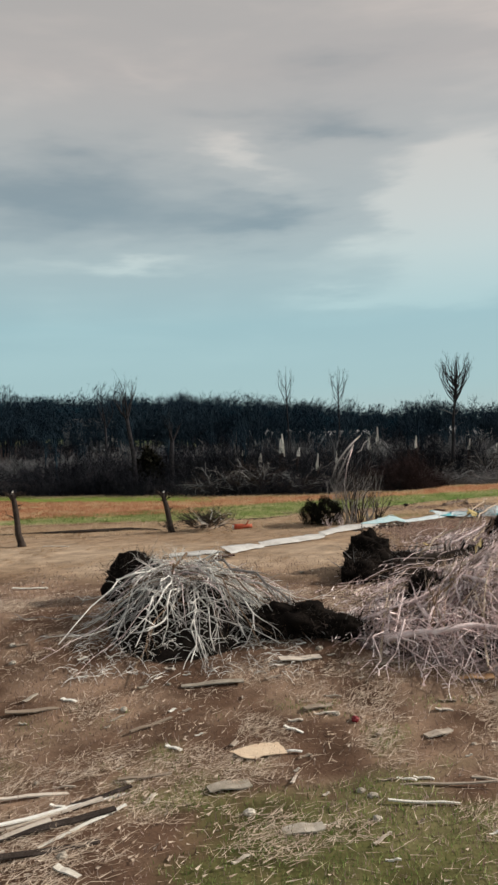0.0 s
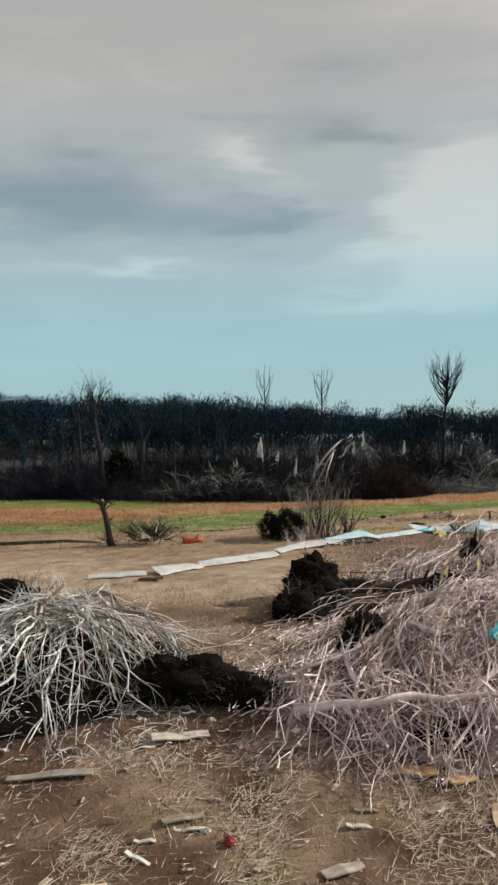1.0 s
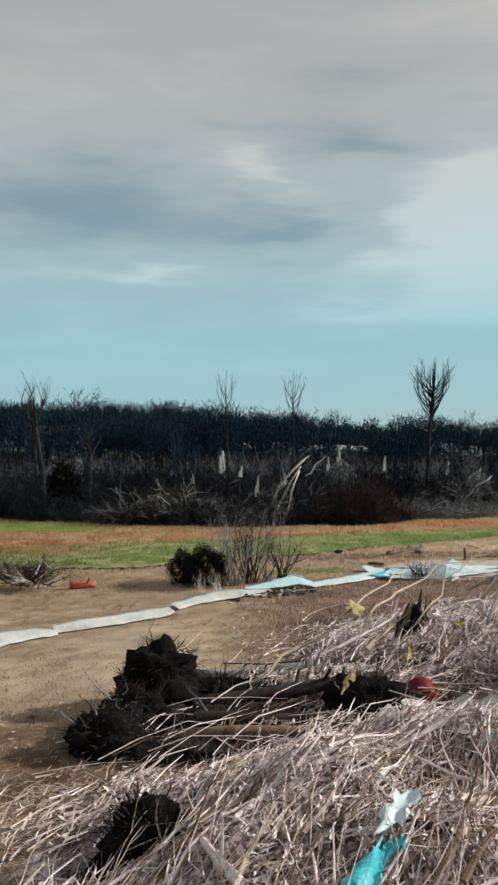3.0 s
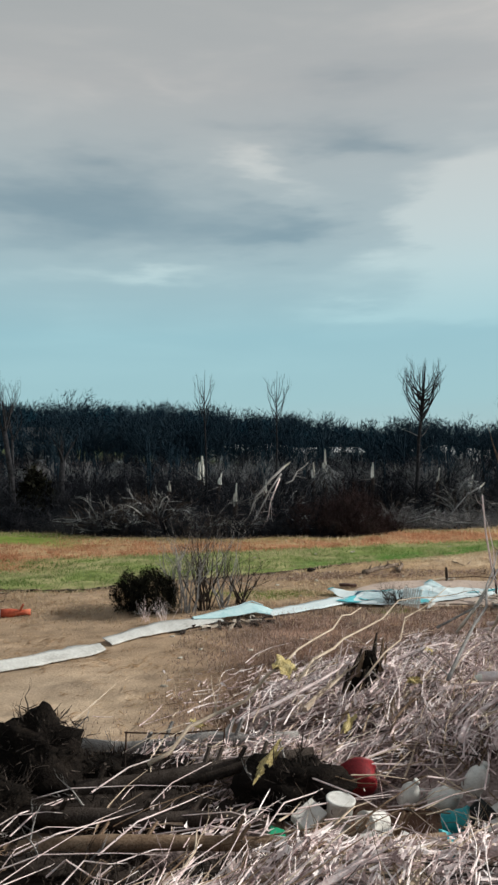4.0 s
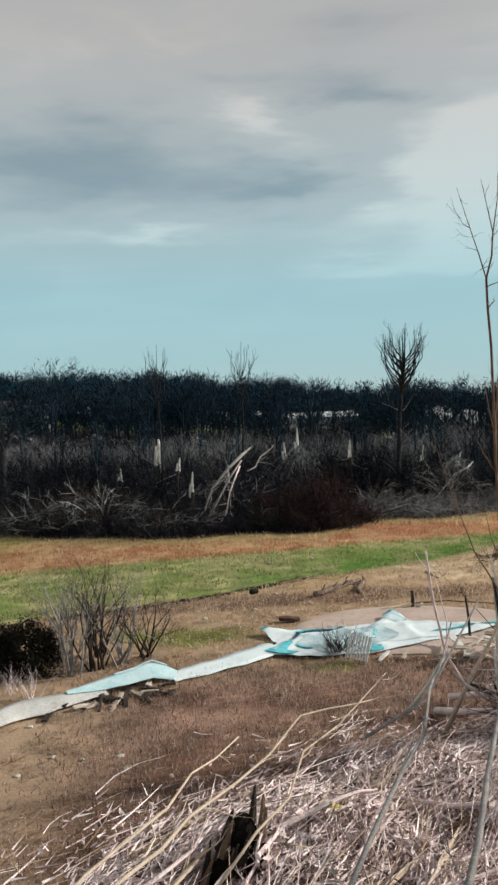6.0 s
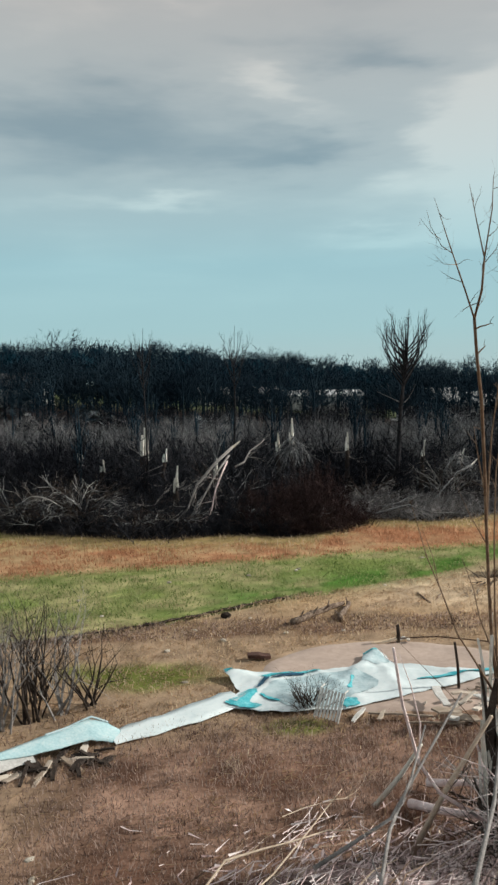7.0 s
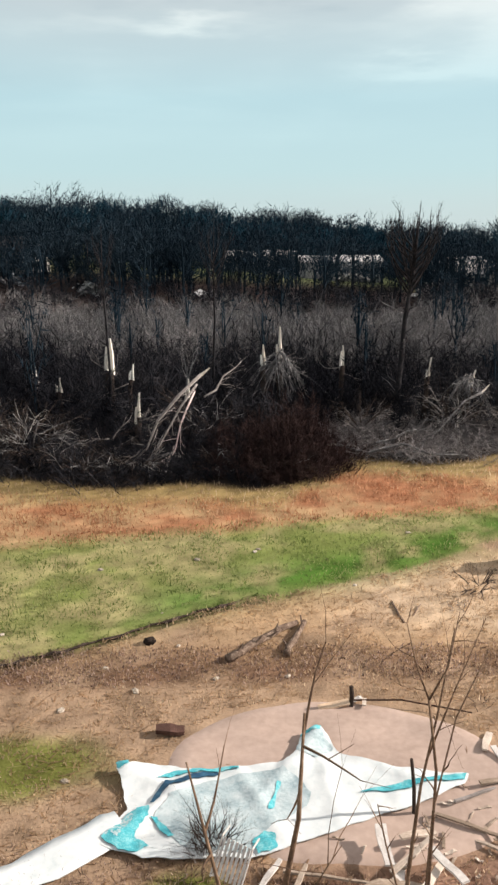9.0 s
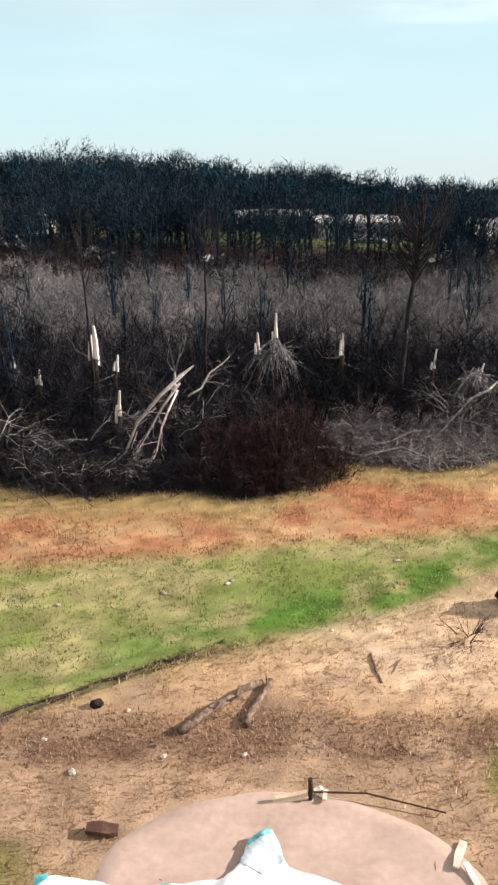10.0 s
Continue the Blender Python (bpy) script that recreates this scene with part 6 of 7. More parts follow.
def lying(bag, x, y, length, rad, turn, lift, r, sides=4, rise=0.0, n=5, top=None):
    """A stick that follows the heap's surface."""
    c, s = math.cos(turn), math.sin(turn)
    pts = []
    bow = r.normal(0, 0.10) * length
    for i in range(n):
        f = i / (n - 1) - 0.5
        px, py = x + c * f * length - s * bow * (0.25 - f * f) * 4, y + s * f * length + c * bow * (0.25 - f * f) * 4
        pts.append([px, py, zheap(px, py) + lift + rise * (f + 0.5) * length])
    for i in range(1, n - 1):
        pts[i][2] = 0.5 * pts[i][2] + 0.25 * (pts[i - 1][2] + pts[i + 1][2])
    bag.tube(pts, [rad * (1.1 - 0.75 * i / (n - 1)) for i in range(n)], sides, cap=sides > 4)
    return pts


r_heap = np.random.default_rng(29)


def heap_spot():
    while True:
        x, y = r_heap.uniform(1.4, 19), r_heap.uniform(15.2, 35.5)
        if ((x - 9.4) / 2.1) ** 2 + ((y - 24.2) / 1.5) ** 2 > 1 and ((x - 7.0) / 3.2) ** 2 + ((y - 23.0) / 0.85) ** 2 > 1 and ((x - 4.3) / 0.7) ** 2 + ((y - 19.9) / 0.6) ** 2 > 1 and ((x - 9.25) / 0.5) ** 2 + ((y - 29.2) / 0.7) ** 2 > 1 and x < 8.5 + 0.42 * (y - 14.5) + 3.2 and r_heap.uniform() < min(1, 1.6 * float(heap_rise(x, y))):
            return x, y


for mat_, count, name_ in ((BARK_PALE, 8600, "pale_brush"), (BARK_STRAW, 2200, "straw_brush"), (BARK_BROWN, 1300, "brown_brush"), (BARK_DARK, 450, "dark_brush")):
    bag = Bag()
    for k in range(count):
        x, y = heap_spot()
        while k > 6600 and x < 10.2:
            x, y = heap_spot()
        turn = r_heap.normal(0.98, 0.38) if r_heap.uniform() < 0.78 else r_heap.uniform(0, 3.14)
        lying(bag, x, y, r_heap.uniform(0.12, 0.5) if k % 5 < 3 else r_heap.uniform(0.4, 1.5), (r_heap.uniform(0.005, 0.012) if k % 6 else r_heap.uniform(0.010, 0.021)), turn + (r_heap.normal(0, 0.5) if k % 5 < 3 else 0), r_heap.uniform(-0.02, 0.2), r_heap, 3, r_heap.uniform(-0.05, 0.35) if r_heap.uniform() < 0.45 else 0, 3 if k % 5 < 3 else 4)
    ob = part(name_, bag, mat_, debris)
    tagged(ob, kind="stuff")
chips = Bag()
for k in range(17000):
    x, y = heap_spot()
    a, l, w = r_heap.normal(0.6, 0.9), r_heap.uniform(0.06, 0.36), r_heap.uniform(0.006, 0.022)
    c, s_ = math.cos(a), math.sin(a)
    z = zheap(x, y) + r_heap.uniform(0.0, 0.16)
    chips.add([(x + s_ * w, y - c * w, z), (x - s_ * w, y + c * w, z + w), (x + c * l, y + s_ * l, z + r_heap.uniform(-0.05, 0.16))], [(0, 1, 2)])
tagged(part("chip_litter", chips, BARK_PALE, debris, "pale chips and straw"), kind="stuff")
flakes = Bag()
for k in range(7000):
    # curled leaves and bark flakes
    x, y = heap_spot()
    z, l, w = zheap(x, y) + r_heap.uniform(0.02, 0.2), r_heap.uniform(0.03, 0.10), r_heap.uniform(0.015, 0.05)
    d, up = unit(r_heap.normal(0, 1, 3)), unit(r_heap.normal(0, 1, 3))
    c = np.array((x, y, z))
    flakes.add([tuple(c - d * l), tuple(c + np.cross(d, up) * w), tuple(c + d * l), tuple(c - np.cross(d, up) * w + up * w * 0.5)], [(0, 1, 2), (0, 2, 3)])
tagged(part("bark_litter", flakes, BARK_PALE, debris, "curled pale leaves and bark flakes"), kind="stuff")
for k in range(300):
    x, y = heap_spot()
    while heap_rise(x, y) < 0.32 or y < 17.2:
        x, y = heap_spot()
    bag = Bag()
    turn = r_heap.normal(0.92, 0.4) if r_heap.uniform() < 0.75 else r_heap.uniform(0, 3.14)
    length, rad = r_heap.uniform(0.8, 3.2), 0.012 + 0.045 * r_heap.uniform() ** 2.5
    pts = lying(bag, x, y, length, rad, turn, r_heap.uniform(0.03, 0.2), r_heap, 6, r_heap.uniform(-0.03, 0.10), 6)
    for _ in range(4):
        i = r_heap.integers(1, 5)
        d = unit(np.array(pts[i + 1 if i < 5 else i]) - np.array(pts[i - 1]) + r_heap.normal(0, 0.35, 3))
        grow(bag, pts[i], d + np.array((0, 0, 0.2)), length * 0.22, rad * 0.4, 1, r_heap, 4, 0.5, 3)
    part("branch", bag, [BARK_PALE, BARK_PALE, BARK_STRAW, BARK_BROWN][k % 4], debris)
# roots hanging over the front of the heap
for k in range(130):
    x = r_heap.uniform(2.8, 9.4)
    y0 = 17.9 - 0.12 * (x - 3) + r_heap.normal(0, 0.25)
    ex, ey = x + r_heap.normal(0.1, 0.75), y0 - r_heap.uniform(0.3, 1.9)
    a, e = np.array((x, y0, zheap(x, y0) + 0.12)), np.array((ex, ey, zland(ex, ey) + 0.02))
    bag, lift = Bag(), r_heap.uniform(0.05, 0.5)
    pts = [tuple(a + (e - a) * f + np.array((0, 0, lift * math.sin(math.pi * f))) + (r_heap.normal(0, 0.10, 3) if 0 < f < 1 else 0)) for f in np.linspace(0, 1, 6)]
    rad = r_heap.uniform(0.008, 0.022)
    bag.tube(pts, [rad * (1.1 - 0.7 * i / 5) for i in range(6)], 4)
    for _ in range(4):
        i = r_heap.integers(1, 5)
        grow(bag, pts[i], np.array(pts[i + 1]) - np.array(pts[i]) + r_heap.normal(0, 0.35, 3), 0.4, rad * 0.5, 2, r_heap, 4, 0.6, 2, -0.1)
    part("root", bag, BARK_PALE, debris)

# logs, root balls and stumps in the heap
log(6.1, 26.9, 3.6, 0.13, 3, "grey trunk of a thrown tree lying in debris", BARK_GREY, 2, False, zland(6, 26.9) + 0.22, 6, 173)
log(6.0, 25.6, 4.2, 0.145, 8, "dark trunk of a thrown tree lying in debris", BARK_DARK, 5, False, zland(6, 25.6) + 0.22, 6, 174)
log(6.9, 23.65, 5.2, 0.10, 1, "long brown trunk lying in front of household scrap", BARK_BROWN, 1, False, zland(6.9, 23.6) + 0.28, 8, 178)
log(5.6, 24.5, 3.4, 0.13, -4, "dark trunk of a thrown tree lying in debris", BARK_DARK, 0, False, zland(6, 24.5) + 0.12, 5, 179)
# flat dark masses added to paint the shadow under and between the trunks
root_ball(6.3, 22.7, (1.3, 0.45, 0.22), "dark flat mass for the shadow under a pale trunk", SOIL_SHADE, 62)
for k, (x, y, s_) in enumerate([(8.2, 22.95, (1.4, 0.5, 0.2)), (4.7, 23.5, (1.1, 0.45, 0.18)), (5.6, 24.95, (1.5, 0.6, 0.18)), (5.9, 26.25, (1.5, 0.45, 0.18)), (7.2, 23.1, (1.0, 0.5, 0.2))]):
    root_ball(x, y, s_, "flat dark mat of roots and twigs for shade between trunks", BARK_DARK, 63 + k, group="mats of roots between trunks")
for k in range(60):
    # pale twigs lying over the trunks and dark mats
    x, y = r_heap.uniform(3.6, 8.4), r_heap.uniform(22.6, 27.0)
    turn, l, z = r_heap.normal(0.7, 0.6), r_heap.uniform(0.6, 2.4), zland(x, y) + r_heap.uniform(0.22, 0.5)
    c, s_ = math.cos(turn) * l / 2, math.sin(turn) * l / 2
    bag, rad = Bag(), r_heap.uniform(0.006, 0.015)
    bag.tube([(x - c, y - s_, z - 0.12), (x - c * 0.4, y - s_ * 0.4 + r_heap.normal(0, 0.08), z + r_heap.normal(0, 0.05)), (x + c * 0.4, y + s_ * 0.4, z + r_heap.normal(0, 0.07)), (x + c, y + s_, z - 0.08)], [rad, rad * 0.85, rad * 0.65, rad * 0.3], 5)
    part("twig", bag, [BARK_PALE, BARK_PALE, BARK_BROWN][k % 3], debris)
log(12.6, 26.9, 3.6, 0.07, 6, "pale grey log lying on the debris heap", BARK_PALE, 0, True, zheap(12.3, 26.9) + 0.1, 3, 175)
log(13.2, 29.5, 3.0, 0.065, 14, "pale grey log lying on the debris heap", BARK_PALE, 4, True, zheap(13.2, 29.5) + 0.1, 3, 176)
log(11.6, 23.6, 3.0, 0.07, -12, "pale grey log lying on the debris heap", BARK_PALE, 0, True, zheap(10.6, 24.0) + 0.1, 3, 177)
root_ball(3.95, 25.75, (0.80, 0.6, 0.78), "tall black root ball of a thrown tree", SOIL_SHADE, 59)
root_ball(4.9, 25.95, (0.75, 0.5, 0.30), "low black root mass of a thrown tree", SOIL_SHADE, 51)
root_ball(3.6, 24.7, (0.62, 0.6, 0.45), "black root ball of a thrown tree", SOIL_SHADE, 52)
root_ball(3.3, 23.8, (0.66, 0.6, 0.42), "black matted roots of a thrown tree", SOIL_SHADE, 57)
root_ball(4.4, 20.05, (0.50, 0.42, 0.66), "black root ball in the debris heap", SOIL_SHADE, 53)
# two dark lumps stand in for shaded gaps at the heap's front
root_ball(5.3, 16.9, (0.6, 0.35, 0.25), "dark lump for the shaded gaps under the debris heap", SOIL_SHADE, 60)
root_ball(7.4, 16.6, (0.42, 0.28, 0.2), "dark lump for the shaded gaps under the debris heap", SOIL_SHADE, 61)
# solid dark lump added to paint the black hollow left of the bucket
root_ball(7.7, 25.25, (0.78, 0.6, 0.5), "dark lump for a shaded hollow beside household scrap", SOIL_SHADE, 54)


def jagged_stump(x, y, h, rad, label, seed):
    """A torn dark stump: upright splinters of uneven height round a rotten core."""
    r = np.random.default_rng(seed)
    t = thing("stump", pose(x, y, zland(x, y) - 0.05), label, "stump")
    b = Bag()
    b.tube([(0, 0, 0), (0.02, 0, h * 0.4), (0.05, 0, h * 0.66), (0.08, 0, h * 0.82)], [rad * 1.25, rad * 1.0, rad * 0.75, rad * 0.3], 9)
    part("core", b, SOIL_SHADE, t)
    for k in range(13):
        a = 2 * math.pi * k / 13 + r.uniform(-0.2, 0.2)
        c, b = np.array((math.cos(a), math.sin(a), 0)), Bag()
        top = h * r.uniform(0.45, 1.1)
        b.tube([tuple(c * rad * 1.2), tuple(c * rad + np.array((0, 0, top * 0.5))), tuple(c * rad * r.uniform(0.5, 1.2) + np.array((0.12 * h, 0, top)))], [rad * 0.38, rad * 0.3, rad * 0.05], 5)
        part("splinter", b, BARK_DARK if k % 4 else BARK_BROWN, t)
    return t


jagged_stump(9.38, 29.75, 1.36, 0.30, "dark jagged stump in dry branches", 55)
jagged_stump(9.1, 29.5, 0.8, 0.2, "low dark stump in dry branches", 58)
jagged_stump(10.9, 27.3, 1.1, 0.16, "small dark stump in dry branches", 56)
# bent branch with yellow insulation caught on it, reaching out over the grass
def long_branch(points, rad, label, seed, material=BARK_STRAW, twig=5):
    r = np.random.default_rng(seed)
    t = thing("long_branch", pose(*points[0]), label, "branch")
    p0, bag = np.array(points[0]), Bag()
    fine = []
    for i in range(len(points) - 1):
        a, e = np.array(points[i]), np.array(points[i + 1])
        fine += [tuple(a + (e - a) * f + (r.normal(0, 0.05, 3) if i or f else 0) - p0) for f in (0, 0.33, 0.67)]
    pts = fine + [tuple(np.array(points[-1]) - p0)]
    n = len(pts)
    bag.tube(pts, [rad * (1.1 - 0.75 * i / (n - 1)) for i in range(n)], 6)
    part("stem", bag, material, t, smooth=True)
    for k in range(twig):
        i, bag = r.integers(1, n), Bag()
        f = r.uniform(0, 1)
        q = np.array(pts[i - 1]) * (1 - f) + np.array(pts[i]) * f
        grow(bag, tuple(q), np.array(pts[i]) - np.array(pts[i - 1]) + r.normal(0, 0.4, 3), 0.6, rad * 0.35, 2, r, 4, 0.45, 3)
        part("twig", bag, material, t)
    return t


long_branch([(5.6, 25.6, 0.5), (6.6, 26.3, 1.0), (7.7, 26.9, 1.6), (8.6, 28.6, 1.8), (9.4, 30.6, 1.75)], 0.032, "long bent branch reaching out of the heap", 181)
long_branch([(7.9, 27.0, 1.3), (8.9, 28.9, 1.55), (10.3, 31.2, 1.7), (11.6, 31.9, 1.75)], 0.026, "long arched branch reaching out of the heap", 182)
long_branch([(9.2, 28.5, 0.9), (10.4, 30.4, 1.6), (11.8, 32.6, 1.9)], 0.02, "long branch reaching out of the heap", 183)
long_branch([(10.6, 28.0, 1.0), (12.0, 30.5, 1.7), (13.0, 33.0, 2.6)], 0.035, "long branch leaning on the splintered trunk", 184, BARK_GREY)
long_branch([(11.5, 26.8, 1.3), (13.0, 30.3, 2.2), (14.2, 33.2, 3.2)], 0.04, "long grey branch leaning on the splintered trunk", 185, BARK_GREY)
long_branch([(2.9, 17.3, -0.08), (4.0, 17.0, 0.12), (5.3, 17.1, 0.22), (6.5, 16.85, 0.28), (7.4, 16.95, 0.36)], 0.085, "long pale crooked trunk lying across the debris heap", 171, BARK_PALE, 14)
long_branch([(3.0, 18.05, -0.12), (3.7, 18.35, 0.12), (4.4, 18.9, 0.22), (5.2, 19.3, 0.5), (6.1, 20.3, 0.85)], 0.085, "pale crooked trunk slanting out of the debris heap", 187, BARK_PALE, 8)
long_branch([(4.6, 18.4, 0.35), (5.6, 19.3, 0.9), (6.6, 20.6, 1.25)], 0.05, "pale bent branch in the debris heap", 186, BARK_PALE)


def rag(name, x, y, z, w, h, turn, tilt, material, label, seed, category="rag"):
    """A torn limp piece of sheet, with folds and a ragged edge."""
    r = np.random.default_rng(seed)
    b, n = Bag(), 9
    top = []
    for i in range(n):
        for j in range(n):
            u, v = i / (n - 1) - 0.5, j / (n - 1) - 0.5
            k = 1 + 0.25 * math.sin(9 * v + seed) * abs(u) * 2
            top.append((u * w * k, v * h * (1 + 0.3 * math.sin(7 * u + seed * 2) * abs(v) * 2), 0.10 * w * math.sin(6 * u + 4 * v + seed) + 0.05 * w * math.sin(13 * v + 5 * u)))
            if abs(u) > 0.35 or abs(v) > 0.35:
                top[-1] = tuple(np.array(top[-1]) + r.normal(0, 0.06, 3) * np.array((w, h, w)))
    m = len(top)
    b.v = top + [(p[0], p[1], p[2] - 0.012) for p in top]
    for i in range(n - 1):
        for j in range(n - 1):
            a = i * n + j
            b.f += [(a, a + n, a + n + 1, a + 1), (m + a, m + a + 1, m + a + n + 1, m + a + n)]
    return tagged(part(name, b, material, None, "", True, pose(x, y, z, tilt, 8, turn)), label, category)


rag("tarp_scrap", 6.75, 18.4, zheap(6.75, 18.4) + 0.24, 0.24, 0.85, -38, 16, CLOTH_TEAL, "torn turquoise tarp scrap caught in branches", 3)
rag("tarp_scrap", 7.1, 18.95, zheap(7.1, 18.95) + 0.24, 0.22, 0.6, -38, 14, LINER_WHITE, "torn white tarp scrap caught in branches", 4)
for k, (x, y, z, w, h, turn) in enumerate([(7.68, 26.75, 1.64, 0.34, 0.36, 30), (7.35, 25.1, 0.72, 0.14, 0.6, -38), (8.65, 26.4, 0.8, 0.12, 0.35, -30), (10.0, 28.0, 1.0, 0.22, 0.14, 10), (4.9, 18.9, 0.75, 0.2, 0.42, -20), (6.6, 17.9, 0.9, 0.24, 0.2, 0), (10.7, 30.0, 1.0, 0.2, 0.16, 40), (6.2, 27.3, 0.5, 0.2, 0.2, 70)]):
    rag("insulation", x, y, z, w, h, turn, 28, CLOTH_YELLOW, "torn strip of pale yellow insulation caught on branches", 20 + k, "insulation")


# ---------------------------------------------------------------- household things lying in the heap
def lathe(profile, sides=20):
    """A turned shape from radius and height pairs."""
    b = Bag()
    n = len(profile)
    for rad, z in profile:
        for s in range(sides):
            a = 2 * math.pi * s / sides
            b.v.append((rad * math.cos(a), rad * math.sin(a), z))
    for i in range(n - 1):
        for s in range(sides):
            t = (s + 1) % sides
            b.f.append((i * sides + s, i * sides + t, (i + 1) * sides + t, (i + 1) * sides + s))
    b.f.append(tuple(range(sides))[::-1])
    b.f.append(tuple((n - 1) * sides + s for s in range(sides)))
    return b


def bucket(x, y, z, s, material, label, rx=0, ry=0, rz=0, lid=True):
    t = thing("bucket", pose(x, y, z, rx, ry, rz), label, "bucket")
    body = part("body", lathe([(0.145 * s, 0), (0.15 * s, 0.01), (0.165 * s, 0.34 * s), (0.175 * s, 0.345 * s), (0.175 * s, 0.36 * s), (0.16 * s, 0.365 * s)] + ([] if lid else [(0.155 * s, 0.35 * s), (0.138 * s, 0.03)])), material, t, smooth=True)
    if lid:
        part("lid", lathe([(0.182 * s, 0.362 * s), (0.185 * s, 0.385 * s), (0.17 * s, 0.392 * s), (0.15 * s, 0.386 * s)]), material, t, "flat lid", True)
    b = Bag()
    b.tube([(0.17 * s * math.cos(a), 0.19 * s * math.sin(a) * 0.4 - 0.12 * s, 0.33 * s - 0.16 * s * math.sin(a)) for a in np.linspace(0, math.pi, 9)], [0.006] * 9, 5)
    part("handle", b, RUST, body, "wire handle")
    return t


def jug(x, y, z, s, material, label, rx=0, ry=0, rz=0):
    t = thing("jug", pose(x, y, z, rx, ry, rz), label, "jug")
    body = part("body", lathe([(0.13 * s, 0), (0.15 * s, 0.03 * s), (0.15 * s, 0.26 * s), (0.11 * s, 0.34 * s), (0.045 * s, 0.38 * s), (0.04 * s, 0.42 * s)], 16), material, t, smooth=True)
    part("cap", lathe([(0.05 * s, 0.42 * s), (0.05 * s, 0.46 * s), (0.04 * s, 0.465 * s)], 14), PLASTIC_WHITE, body, "screw cap", True)
    b = Bag()
    b.tube([(0.10 * s, 0, 0.35 * s), (0.19 * s, 0, 0.36 * s), (0.2 * s, 0, 0.2 * s), (0.15 * s, 0, 0.15 * s)], [0.016 * s] * 4, 6)
    part("handle", b, material, t)
    return t


def carton(x, y, z, size, material, label, rx=0, ry=0, rz=0, name="box"):
    t = thing(name, pose(x, y, z, rx, ry, rz), label, "box")
    bm = bmesh.new()
    bmesh.ops.create_cube(bm, size=1)
    bmesh.ops.scale(bm, vec=size, verts=bm.verts)
    bmesh.ops.bevel(bm, geom=bm.edges, offset=min(size) * 0.08, segments=2, affect="EDGES")
    me = bpy.data.meshes.new("body")
    bm.to_mesh(me)
    bm.free()
    me.materials.append(material)
    new("body", me).parent = t
    b = Bag()
    b.box((size[0] * 0.9, size[1] * 0.9, size[2] * 0.06), pose(0, 0, size[2] * 0.5))
    part("lid", b, material, t)
    return t


GZ = zland(9, 25) - 0.13
bucket(8.29, 24.54, GZ + 0.20, 1.08, PLASTIC_WHITE, "upright white plastic bucket with lid in branches", 6, 4, 20)
carton(7.9, 24.42, GZ + 0.42, (0.30, 0.40, 0.10), PLASTIC_WHITE, "small white box lying tilted in the heap", 20, 25, -40)
t = thing("tub", pose(8.72, 25.40, GZ + 0.34, -62, 18, 24), "big red plastic tub lying on its side", "tub")
part("body", lathe([(0.22, 0), (0.25, 0.02), (0.30, 0.28), (0.33, 0.29), (0.32, 0.31), (0.28, 0.28), (0.23, 0.04)], 22), PLASTIC_RED, t, smooth=True)
for s in (-1, 1):
    b = Bag()
    b.tube([(s * 0.31, -0.08, 0.27), (s * 0.37, -0.06, 0.26), (s * 0.37, 0.06, 0.26), (s * 0.31, 0.08, 0.27)], [0.016] * 4, 6)
    part("handle", b, PLASTIC_RED, t)
bucket(8.91, 24.64, GZ + 0.25, 0.95, PLASTIC_WHITE, "white plastic canister lying on its side", 80, 0, -50)
jug(9.3, 25.2, GZ + 0.22, 0.92, PLASTIC_WHITE, "white plastic jug in branches", 12, 24, 0)
bucket(9.71, 24.54, GZ + 0.26, 0.95, PLASTIC_TEAL, "teal plastic bucket lying on its side", 70, 20, 60)
bucket(10.01, 24.44, GZ + 0.22, 1.1, PLASTIC_BLACK, "black plastic bucket in branches", 50, 10, 100, False)
jug(9.71, 25.14, GZ + 0.28, 1.1, PLASTIC_WHITE, "dirty white plastic jug in branches", 60, 0, 40)
jug(10.26, 25.34, GZ + 0.34, 1.05, PLASTIC_WHITE, "large cream plastic jug in branches", 30, 0, 80)
carton(10.51, 24.44, GZ + 0.3, (0.75, 0.5, 0.28), PLASTIC_WHITE, "cream plastic sheet-covered box in the heap", 12, -14, 30)
rag("tarp_scrap", 9.48, 23.79, GZ + 0.35, 0.55, 0.3, 10, 20, CLOTH_TEAL, "crumpled turquoise plastic in branches", 6)
carton(7.46, 24.14, GZ + 0.30, (0.22, 0.2, 0.12), PLASTIC_GREEN, "small green plastic box in the heap", 10, 20, 0)
carton(8.71, 24.19, GZ + 0.22, (0.7, 0.22, 0.10), PLASTIC_WHITE, "white plastic tray in the heap", 8, -6, 14, "tray")
carton(9.06, 24.14, GZ + 0.25, (0.3, 0.22, 0.16), PLASTIC_WHITE, "white plastic box in the heap", 8, 16, 60)
carton(10.86, 23.89, GZ + 0.45, (0.3, 0.5, 0.05), FOAM_TAN, "tan board scrap in the heap", 40, 6, 60, "board_scrap")
jug(8.91, 23.84, GZ + 0.3, 0.8, PLASTIC_WHITE, "small white bottle in branches", 80, 0, 15)
b = Bag()
b.tube([(10.0, 26.3, GZ + 0.5), (11.3, 26.35, GZ + 0.75), (12.6, 26.1, GZ + 1.3)], [0.05, 0.05, 0.05], 10)
tagged(part("pipe", b, PLASTIC_WHITE), "pale grey plastic pipe in the heap", "pipe")

